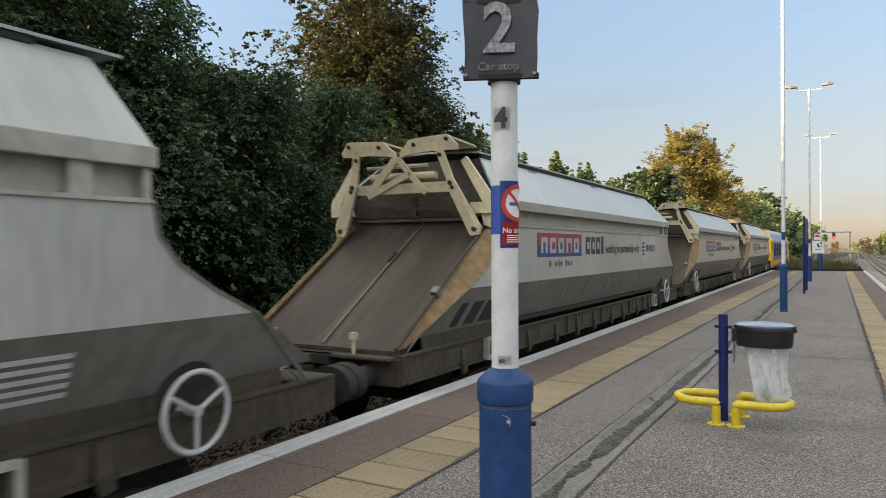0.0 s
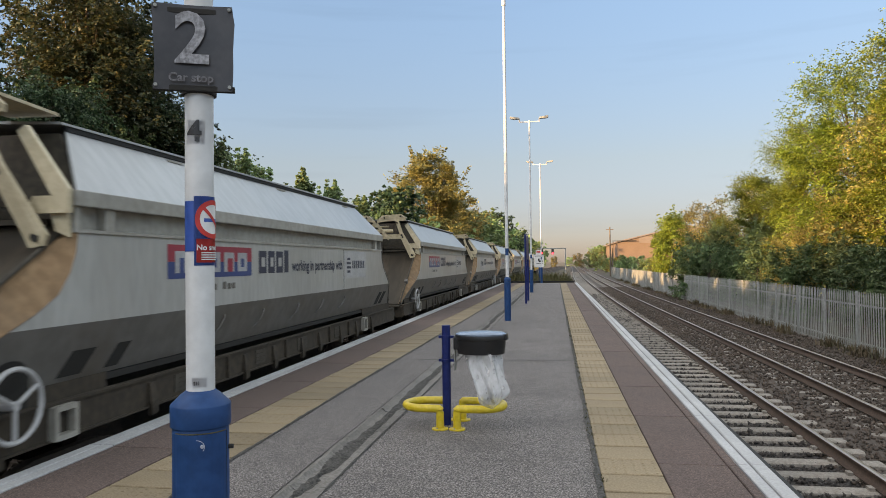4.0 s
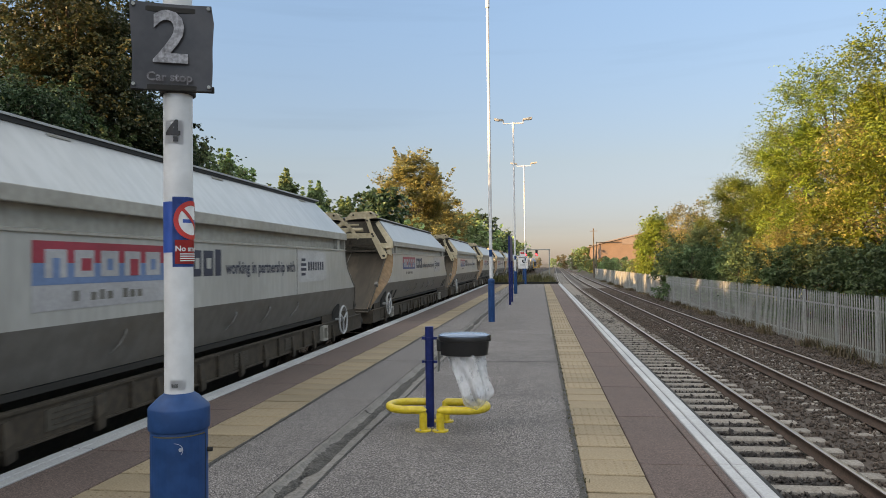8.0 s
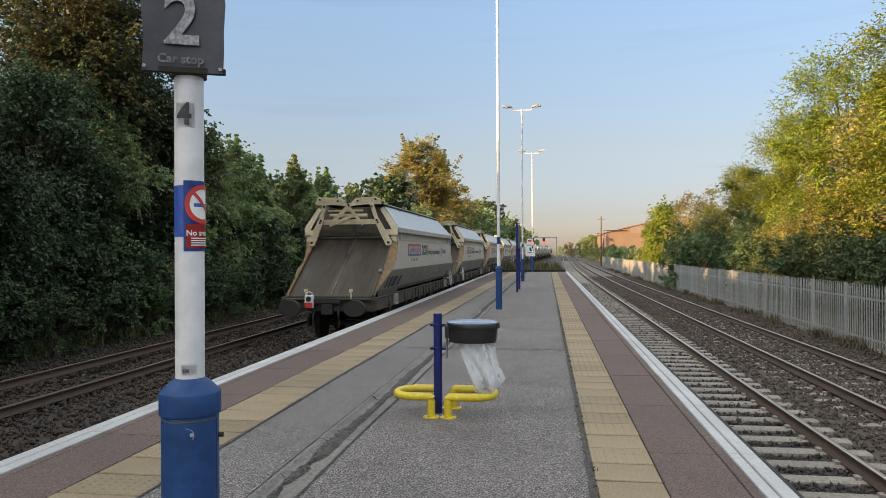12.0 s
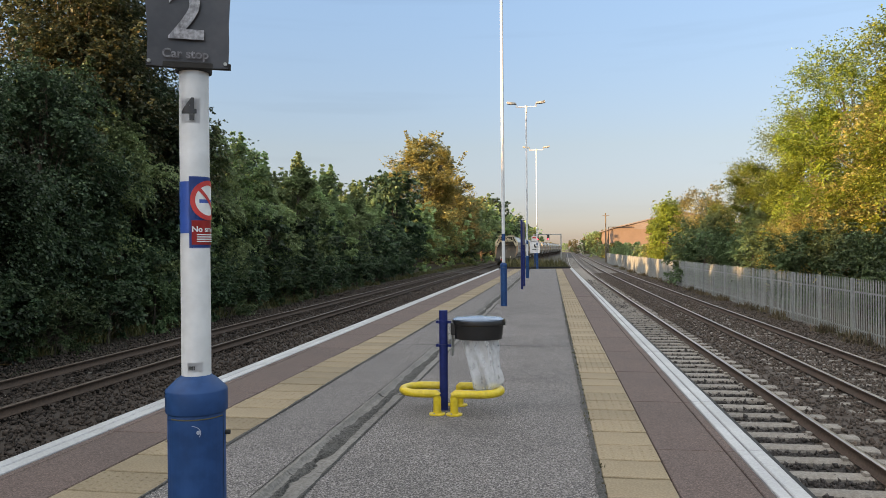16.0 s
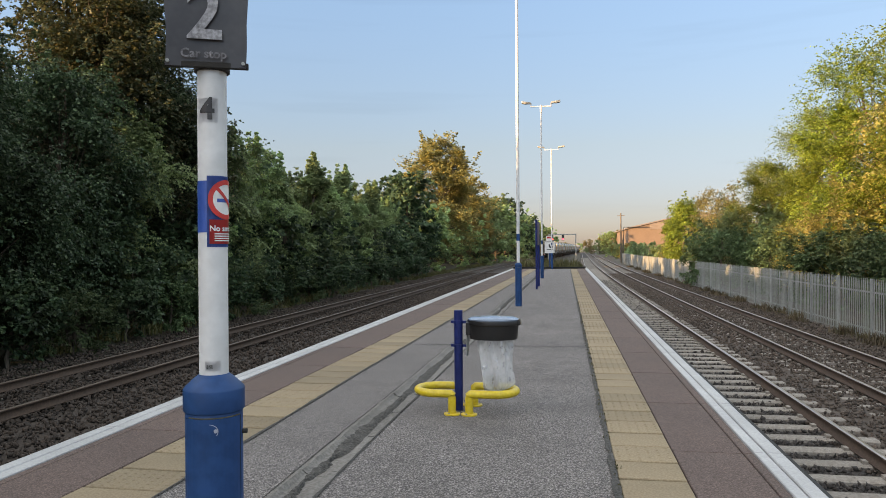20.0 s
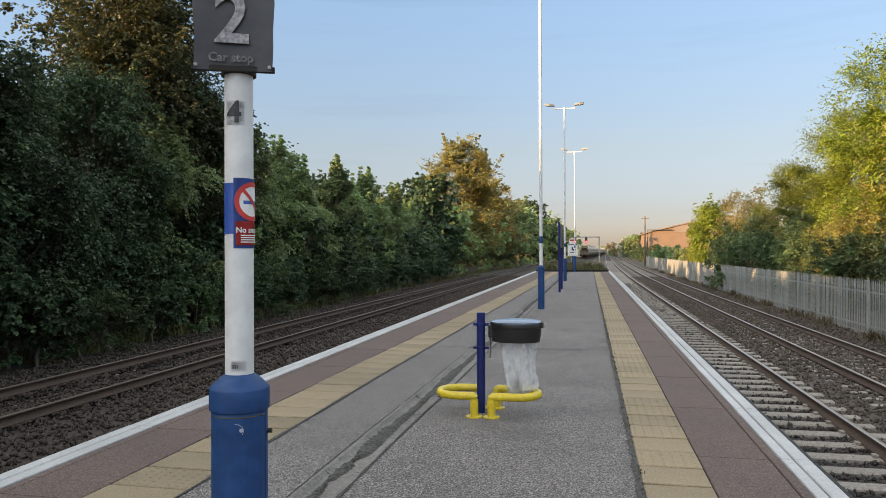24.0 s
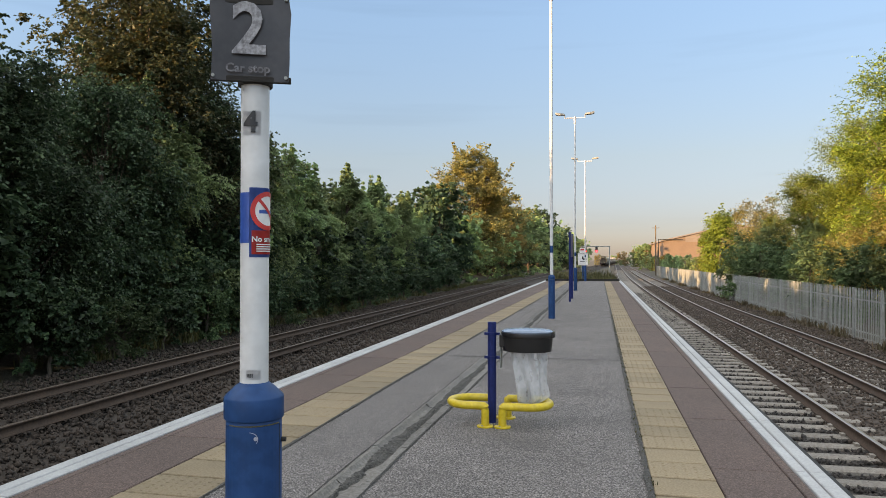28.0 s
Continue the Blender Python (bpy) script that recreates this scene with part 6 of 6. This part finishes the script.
        tube(bm, [(0.3, yh + end * 0.08, 1.1), (0.33, yh + end * 0.22, 0.85), (0.36, yh + end * 0.2, 0.6), (0.3, yh + end * 0.12, 0.5)], 0.03, 8)
        tube(bm, [(-0.35, yh + end * 0.08, 1.1), (-0.38, yh + end * 0.2, 0.8), (-0.36, yh + end * 0.2, 0.55)], 0.026, 8)
        part("brake_hose", bm, "rubber", w)
        for s in (-1, 1):
            bm = B()
            rod(bm, (s * 0.87, yh + end * 0.05, 1.06), (s * 0.87, yh + end * 0.5, 1.06), 0.13, 0.11, 18)
            bfr = part("buffer", bm, "dirt", w, "oily black buffer", True)
            bm = B()
            rod(bm, (s * 0.87, yh + end * 0.5, 1.06), (s * 0.87, yh + end * 0.645, 1.06), 0.29, 0.285, 22)
            for v in bm.verts:
                v.co.z = 1.06 + (v.co.z - 1.06) * 0.74
            part("buffer_head", bm, "dirt", bfr, "", True)
            bm = B()
            rod(bm, (s * 0.62, yh + end * 0.03, 1.26), (s * 0.62, yh + end * 0.03, 1.46), 0.022, seg=8)
            box(bm, (s * 0.62, yh + end * 0.03, 1.495), (0.085, 0.06, 0.08))
            part("lamp_iron", bm, "cream", w)
    # door gear over the rear chute, leaning back towards its top
    y = Y_R - 0.05

    def geared(name, bm, label="", parent=None, smooth=False):
        for v in bm.verts:
            v.co.y -= 0.30 * max(0.0, v.co.z - 2.90)
            v.co.z += 0.05 * max(0.0, v.co.z - 2.90)
        return part(name, bm, "cream" if name != "pin" else "dirt", parent or w, label, smooth)
    for s in (-1, 1):
        bm = B()
        plate(bm, [(s * 0.04, y - 0.02, 3.88), (s * 0.12, y - 0.02, 3.93), (s * 0.22, y - 0.02, 4.03), (s * 0.86, y - 0.02, 4.06), (s * 1.0, y - 0.02, 3.92), (s * 0.98, y - 0.02, 3.86), (s * 0.5, y - 0.02, 3.86), (s * 0.14, y - 0.02, 3.83), (s * 0.04, y - 0.02, 3.80)], (0, 0.05, 0))
        plate(bm, [(s * 0.24, y, 4.01), (s * 0.84, y, 4.04), (s * 0.86, y + 0.9, 3.99), (s * 0.30, y + 0.9, 4.0)], (0, 0, 0.03))
        geared("gull_beam", bm, "cream painted gull-shaped beam")
        bm = B()
        plate(bm, [(s * 0.66, y - 0.06, 3.86), (s * 0.78, y - 0.06, 3.86), (s * 0.92, y - 0.06, 3.34), (s * 0.82, y - 0.06, 3.30)], (0, 0.04, 0))
        geared("link_arm", bm)
        bm = B()
        plate(bm, [(s * 0.76, y - 0.10, 3.44), (s * 0.90, y - 0.10, 3.48), (s * 1.27, y - 0.14, 2.82), (s * 1.24, y - 0.14, 2.72), (s * 1.10, y - 0.14, 2.70), (s * 1.05, y - 0.14, 2.80)], (0, 0.05, 0))
        pa = geared("latch_plate", bm, "cream latch plate with a pin hole")
        bm = B()
        rod(bm, (s * 1.17, y - 0.13, 2.80), (s * 1.17, y - 0.155, 2.80), 0.045, seg=12)
        geared("pin", bm, "", pa)
        bm = B()
        rod(bm, (s * 0.85, y - 0.09, 3.42), (s * 0.85, y - 0.125, 3.42), 0.035, seg=10)
        geared("pin", bm, "", pa)
        for px, pz, dy in ((0.72, 3.80, -0.07), (0.88, 3.36, -0.11), (0.30, 3.96, -0.03), (0.84, 4.00, -0.03)):
            bm = B()
            rod(bm, (s * px, y + dy + 0.01, pz), (s * px, y + dy - 0.02, pz), 0.028, seg=8)
            geared("pin", bm)
        bm = B()
        plate(bm, [(s * 1.42, y - 0.04, 3.24), (s * 1.42, y - 0.04, 3.02), (s * 0.98, y - 0.04, 3.02), (s * 1.06, y - 0.04, 3.18), (s * 1.25, y - 0.04, 3.18), (s * 0.90, y - 0.04, 3.78), (s * 0.99, y - 0.04, 3.84)], (0, 0.06, 0))
        part("corner_frame", bm, "cream", w, "cream triangular corner frame")
        bm = B()
        plate(bm, [(s * 1.36, y + 0.02, 3.02), (s * 1.20, y + 0.02, 3.02), (s * 1.24, y + 0.02, 2.86), (s * 1.38, y + 0.02, 2.80)], (0, 0.05, 0))
        part("corner_bracket", bm, "cream", w)
    for a, b, h in (((-0.55, 3.34), (0.02, 3.80), 0.10), ((0.03, 3.78), (0.42, 3.30), 0.09), ((-0.60, 3.28), (0.20, 3.58), 0.08)):
        d = Vector((b[0] - a[0], 0, b[1] - a[1])).normalized()
        nrm = Vector((-d.z, 0, d.x)) * h / 2
        p, q = Vector((a[0], y - 0.09, a[1])), Vector((b[0], y - 0.09, b[1]))
        bm = B()
        plate(bm, [p + nrm, q + nrm, q - nrm, p - nrm], (0, 0.03, 0))
        geared("scissor_link", bm)
    bm = B()
    box(bm, (0, y - 0.03, 3.38), (1.62, 0.05, 0.14), None, 0.008)
    geared("cross_bar", bm)
    bm = B()
    rod(bm, (-0.62, y + 0.12, 3.56), (0.52, y + 0.12, 3.56), 0.055, seg=14)
    rod(bm, (-0.66, y + 0.12, 3.70), (0.40, y + 0.12, 3.70), 0.025, seg=10)
    geared("air_cylinder", bm, "pale air cylinder", None, True)
    # parts behind the gear take dark colours for the shade in there
    bm = B()
    box(bm, (0, y + 0.05, 3.12), (1.9, 0.06, 0.06))
    box(bm, (0.1, y + 0.04, 3.14), (0.06, 0.1, 0.26))
    part("torsion_bar", bm, "wag_rust", w)
    bm = B()
    box(bm, (0, y + 0.10, 2.95), (2.2, 0.05, 0.05))
    part("chute_head", bm, "under", w)
    bm = B()
    plate(bm, [(-1.3, y + 0.35, 3.0), (1.3, y + 0.35, 3.0), (1.28, y + 0.35, 3.24), (0.84, y + 0.6, 3.88), (-0.84, y + 0.6, 3.88), (-1.28, y + 0.35, 3.24)], (0, 0.04, 0))
    part("end_sheet", bm, "under", w)
    bm = B()
    plate(bm, [(-1.36, Y_F - 0.04, 2.9), (1.36, Y_F - 0.04, 2.9), (1.40, Y_F - 0.04, 3.22), (0.84, Y_F - slope_f, 3.90), (-0.84, Y_F - slope_f, 3.90), (-1.40, Y_F - 0.04, 3.22)], (0, -0.03, 0))
    part("end_sheet", bm, "wag_light", w)
    # bogies
    for yy in (-5.2, 5.2):
        for s in (-1, 1):
            bm = B()
            plate(bm, [(s * 1.0, yy - 1.25, 0.42), (s * 1.0, yy - 1.25, 0.62), (s * 1.0, yy - 0.45, 0.78), (s * 1.0, yy + 0.45, 0.78), (s * 1.0, yy + 1.25, 0.62), (s * 1.0, yy + 1.25, 0.42), (s * 1.0, yy + 0.4, 0.34), (s * 1.0, yy - 0.4, 0.34)], (s * 0.10, 0, 0))
            part("bogie_frame", bm, "wheel", w)
        for d in (-0.9, 0.9):
            bm = B()
            rod(bm, (-0.95, yy + d, 0.46), (0.95, yy + d, 0.46), 0.08, seg=12)
            for s in (-1, 1):
                rod(bm, (s * 0.68, yy + d, 0.46), (s * 0.81, yy + d, 0.46), 0.46, seg=28)
                rod(bm, (s * 0.66, yy + d, 0.46), (s * 0.69, yy + d, 0.46), 0.49, seg=28)
            part("wheelset", bm, "wheel", w, "", True)
    bm = B()
    box(bm, (0, 0, 1.15), (0.5, PITCH - 1.4, 0.3))
    part("centre_sill", bm, "dirt", w)
    bm = B()
    plate(bm, [(-0.9, -4.2, 1.4), (0.9, -4.2, 1.4), (0.45, -4.2, 0.45), (-0.45, -4.2, 0.45)], (0, 8.4, 0))
    part("discharge_hopper", bm, "under", w)
    # handwheel
    yy = (Y_F - 0.3 + (0.65 if shift else 0)) if variant != "b" else (Y_R - 0.74)
    wz = 1.40 if variant == "b" else 1.31
    for s in (-1, 1):
        bm = B()
        arc = [(yy + 0.10 + 0.29 * math.cos(math.pi * k / 16), max(1.31, wz + 0.08 + 0.27 * math.sin(math.pi * k / 16))) for k in range(17)]
        arc = arc + [(yy - 0.19, 1.31), (yy + 0.39, 1.31)]
        plate(bm, [(s * (max(1.215, side_x(z)) + 0.008), q, z) for q, z in arc], (-s * 0.004, 0, 0))
        part("wheel_recess", bm, "dirt", w, "dark round recess behind the handwheel")
        bm = B()
        R = 0.30
        rings = []
        for k in range(28):
            a = 2 * math.pi * k / 28
            c = Vector((0, math.cos(a), math.sin(a)))
            rings.append([bm.verts.new(Vector((s * 1.43, yy, wz)) + c * R + 0.022 * (math.cos(2 * math.pi * j / 8) * c + math.sin(2 * math.pi * j / 8) * Vector((1, 0, 0)))) for j in range(8)])
        for k in range(28):
            a, b = rings[k], rings[(k + 1) % 28]
            for j in range(8):
                i = (j + 1) % 8
                bm.faces.new((a[j], a[i], b[i], b[j]))
        for a in (0.5, 2.6, 4.7):
            rod(bm, (s * 1.43, yy, wz), (s * 1.43, yy + R * math.cos(a), wz + R * math.sin(a)), 0.02, seg=6)
        rod(bm, (s * 1.25, yy, wz), (s * 1.45, yy, wz), 0.04, seg=10)
        part("handwheel", bm, "decal", w, "white spoked handwheel", True)
    # pale grid plate beside the handwheel
    for s in (-1, 1):
        for k in range(5 if shift else 0):
            bm = B()
            za, zb = 1.57 + 0.065 * k, 1.605 + 0.065 * k
            plate(bm, [(s * (side_x(za) + 0.006), 4.62, za), (s * (side_x(za) + 0.006), 5.10, za), (s * (side_x(zb) + 0.006), 5.10, zb), (s * (side_x(zb) + 0.006), 4.62, zb)], (-s * 0.004, 0, 0))
            part("grid_bar", bm, "decal", w)
    # markings on both sides
    L0 = Y_R + 1.60
    def bar(name, y0, y1, z0, z1, mat, s, lift, up=True, parent=None):
        bm = B()
        x = s * (W + lift)
        a, b = (y0, y1) if s > 0 else (-y1 + 2 * YE_ALL, -y0 + 2 * YE_ALL)
        plate(bm, [(x, a, z0), (x, b, z0), (x, b, z1), (x, a, z1)], (-s * 0.002, 0, 0))
        return part(name, bm, mat, parent or w)
    for s in (1, -1):
        if variant == "v":
            p = bar("logo_board", L0 - 0.1, L0 + 2.3, 2.10, 2.84, "decal", s, 0.004)
            for k, (a, b, c, d) in enumerate(((0.55, 0.68, 2.40, 2.62), (0.74, 0.87, 2.40, 2.62), (0.62, 0.80, 2.28, 2.37), (1.05, 1.30, 2.34, 2.60), (1.36, 1.58, 2.34, 2.60), (1.64, 1.92, 2.34, 2.60))):
                bar("logo_shape", L0 + a - 0.1, L0 + b - 0.1, c, d, "navy", s, 0.007, parent=p)
        else:
            bar("logo_red_band", L0, L0 + 2.26, 2.575, 2.775, "logored", s, 0.004)
            bar("logo_blue_band", L0, L0 + 2.26, 2.375, 2.573, "logofaded" if variant in "pq" else "logoblue", s, 0.004)
            for k in range(5):
                a = L0 + 0.16 + 0.41 * k
                p = bar("logo_shape", a, a + 0.30, 2.44, 2.70, "logopale", s, 0.007)
                bar("logo_shape_counter", a + 0.10, a + 0.20 + 0.06 * (k % 2), 2.50 if k % 3 else 2.44, 2.62, "logored" if k % 2 else "logofaded" if variant in "pq" else "logoblue", s, 0.0085, parent=p)
            if variant in "pq":
                bar("logo_foot_panel", L0, L0 + 2.26, 2.14, 2.372, "logopale", s, 0.004)
            for k in range(9):
                a = L0 + 0.55 + 0.135 * k
                if k not in (1, 5):
                    bar("small_print", a, a + 0.09, 2.21, 2.29 + 0.02 * (k % 3 == 0), "wag_dark", s, 0.006)
        for k, (a, b) in enumerate(((2.52, 2.80), (2.86, 3.12), (3.18, 3.46), (3.52, 3.70))):
            p = bar("company_mark", L0 + a, L0 + b, 2.40, 2.74 if k < 3 else 2.76, "navy", s, 0.004)
            if k < 3:
                bar("mark_counter", L0 + a + 0.09, L0 + b - 0.06, 2.50, 2.64, "wag_light", s, 0.006, parent=p)
        o = letter_part("lettering", "working in partnership with", 0.26, "navy", w, pose(s * (W + 0.004), (L0 + 5.28) if s > 0 else 2 * YE_ALL - L0 - 5.28, 2.50, 0, 0, 90 * s), 2.85, 0.006)
        bar("partner_panel", L0 + 6.85, L0 + 8.55, 2.22, 2.80, "decal", s, 0.004)
        for k in range(7):
            bar("partner_mark", L0 + 7.42 + 0.145 * k, L0 + 7.51 + 0.145 * k, 2.43, 2.60, "navy", s, 0.007)
        for k in range(4):
            bar("partner_swirl", L0 + 7.0 + 0.03 * abs(k - 1.5), L0 + 7.34 - 0.05 * abs(k - 1.5), 2.34 + 0.09 * k, 2.39 + 0.09 * k, "navy", s, 0.007)
        bar("sheet_joint", L0 + 6.80, L0 + 6.815, 2.0, 2.84, "wag_dark", s, 0.003)
    return w


def locomotive():
    """A freight diesel with cabs at both ends."""
    L = 21.0
    w = empty("locomotive", Matrix.Identity(4), "blue and yellow freight diesel locomotive at the head of the train", "locomotive")
    bm = B()
    plate(bm, [(-1.32, -8.6, 1.0), (1.32, -8.6, 1.0), (1.32, -8.6, 3.0), (0.9, -8.6, 3.75), (-0.9, -8.6, 3.75), (-1.32, -8.6, 3.0)], (0, 17.2, 0))
    part("body", bm, "locoblue", w)
    for e in (-1, 1):
        bm = B()
        plate(bm, [(-1.33, e * 8.0, 1.0), (1.33, e * 8.0, 1.0), (1.33, e * 8.0, 3.05), (0.92, e * 8.0, 3.78), (-0.92, e * 8.0, 3.78), (-1.33, e * 8.0, 3.05)], (0, e * 1.9, 0))
        c = part("cab", bm, "locoyellow", w, "orange yellow cab")
        for s in (-1, 1):
            bm = B()
            box(bm, (s * 0.55, e * 9.91, 2.75), (0.85, 0.03, 0.7), None, 0.01)
            part("windscreen", bm, "winglass", c)
            bm = B()
            box(bm, (s * 1.335, e * 9.0, 2.6), (0.03, 0.7, 0.6), None, 0.01)
            part("side_window", bm, "winglass", c)
        bm = B()
        box(bm, (0, e * 9.95, 1.25), (2.6, 0.15, 0.6), None, 0.03)
        part("buffer_beam", bm, "dirt", c)
    bm = B()
    plate(bm, [(-1.0, -7.9, 3.6), (1.0, -7.9, 3.6), (0.8, -7.9, 3.9), (-0.8, -7.9, 3.9)], (0, 15.8, 0))
    part("roof", bm, "locogrey", w)
    for s in (-1, 1):
        for k in range(6):
            bm = B()
            box(bm, (s * 1.33, -6.2 + 2.3 * k, 2.35), (0.03, 1.6, 1.0), None, 0.01)
            part("grille", bm, "dirt", w)
        bm = B()
        box(bm, (s * 1.335, 0, 1.35), (0.03, 15.8, 0.35))
        part("yellow_band", bm, "locoyellow", w)
    bm = B()
    box(bm, (0, 0, 0.75), (2.4, 6.5, 0.6), None, 0.05)
    part("fuel_tank", bm, "dirt", w)
    for yy in (-6, 6):
        for d in (-1.7, 0, 1.7):
            bm = B()
            for s in (-1, 1):
                rod(bm, (s * 0.68, yy + d, 0.5), (s * 0.82, yy + d, 0.5), 0.5, seg=20)
            part("wheelset", bm, "wheel", w)
    return w


def tail_lamp(w):
    y = -(PITCH / 2 - 0.66) - 0.09
    lp = empty("tail_lamp", Matrix.Identity(4), "white and red portable tail lamp on the last wagon", "tail lamp")
    bm = B()
    box(bm, (0, 0, 0.17), (0.22, 0.14, 0.34), None, 0.015)
    part("case", bm, "signwhite", lp)
    bm = B()
    box(bm, (0, -0.075, 0.075), (0.21, 0.012, 0.14))
    part("red_panel", bm, "signred", lp)
    bm = B()
    rod(bm, (0, -0.07, 0.24), (0, -0.085, 0.24), 0.07, seg=16)
    part("lens", bm, "dirt", lp)
    bm = B()
    tube(bm, [(-0.07, 0, 0.34), (-0.07, 0, 0.40), (0, 0, 0.43), (0.07, 0, 0.40), (0.07, 0, 0.34)], 0.012, 8)
    part("handle", bm, "signwhite", lp)
    return lp


VARIANTS = "abapbbabbvqabb"        # from the last wagon forward
KINDS = {v: wagon(v) for v in "abpvq"}
TRAIN = []
for v in VARIANTS:
    TRAIN.append(copy_thing(KINDS[v], Matrix.Identity(4)))
for o in KINDS.values():
    for c in list(o.children_recursive):
        bpy.data.objects.remove(c)
    bpy.data.objects.remove(o)
TAIL = tail_lamp(TRAIN[0])
LOCO = locomotive()
LINE_X = TRACKS[2][1]

# seconds, and how far the middle of the last wagon has come along the line
RUN = ((0.0, -171.3), (1.0, -155.3), (2.0, -139.2), (3.0, -123.1), (4.0, -106.85), (7.0, -57.7), (8.0, -41.1), (9.0, -24.4), (10.0, -7.6), (11.0, 9.25), (12.0, 26.1),
       (16.0, 93.7), (20.0, 161.3), (24.0, 228.9), (28.0, 296.5))
# seconds, and the bag's swing: about y (to the east), about x (to the north)
SWAY = ((0.0, 4, -6), (0.8, 12, -12), (1.6, 20, -20), (2.4, 16, -26), (3.2, 22, -24), (4.0, 18, -22), (5.0, 24, -24), (6.0, 18, -20), (7.0, 22, -24), (8.0, 20, -20), (9.0, 16, -22),
        (10.0, 22, -18), (11.0, 16, -14), (11.7, 28, -14), (12.2, 20, -10), (12.8, 12, -6), (14.0, 10, -4), (15.0, 6, -8), (16.0, 9, -3), (17.0, 9, -6), (18.0, 6, -5), (19.0, 5, -4),
        (20.0, 1, -2), (21.5, 3, -3), (23.0, 2, -1), (25.0, 4, -3), (26.5, 2, -2), (28.0, 2, -2))


def on_line(y, lift=0.0):
    return pose(LINE_X + bend_w(y), y, RAIL_Z, 0, 0, -math.degrees(2.6e-4 * min(170, max(0, y - 40))))


platform_pieces(PLATFORM)
tracks()


def motions():
    for i, w in enumerate(TRAIN):
        walk(w, [(t, on_line(y + PITCH * i)) for t, y in RUN])
    walk(TAIL, [(t, on_line(y) @ pose(-0.46, -(PITCH / 2 - 0.66) - 0.22, 1.04)) for t, y in RUN])
    walk(LOCO, [(t, on_line(y + PITCH * (len(TRAIN) - 1) + PITCH / 2 + 10.9)) for t, y in RUN])
    walk(BAG, [(t, pose(BIN_X + 0.36, BIN_Y, 0.765, b, -0.68 * a, 0)) for t, a, b in SWAY])


motions()
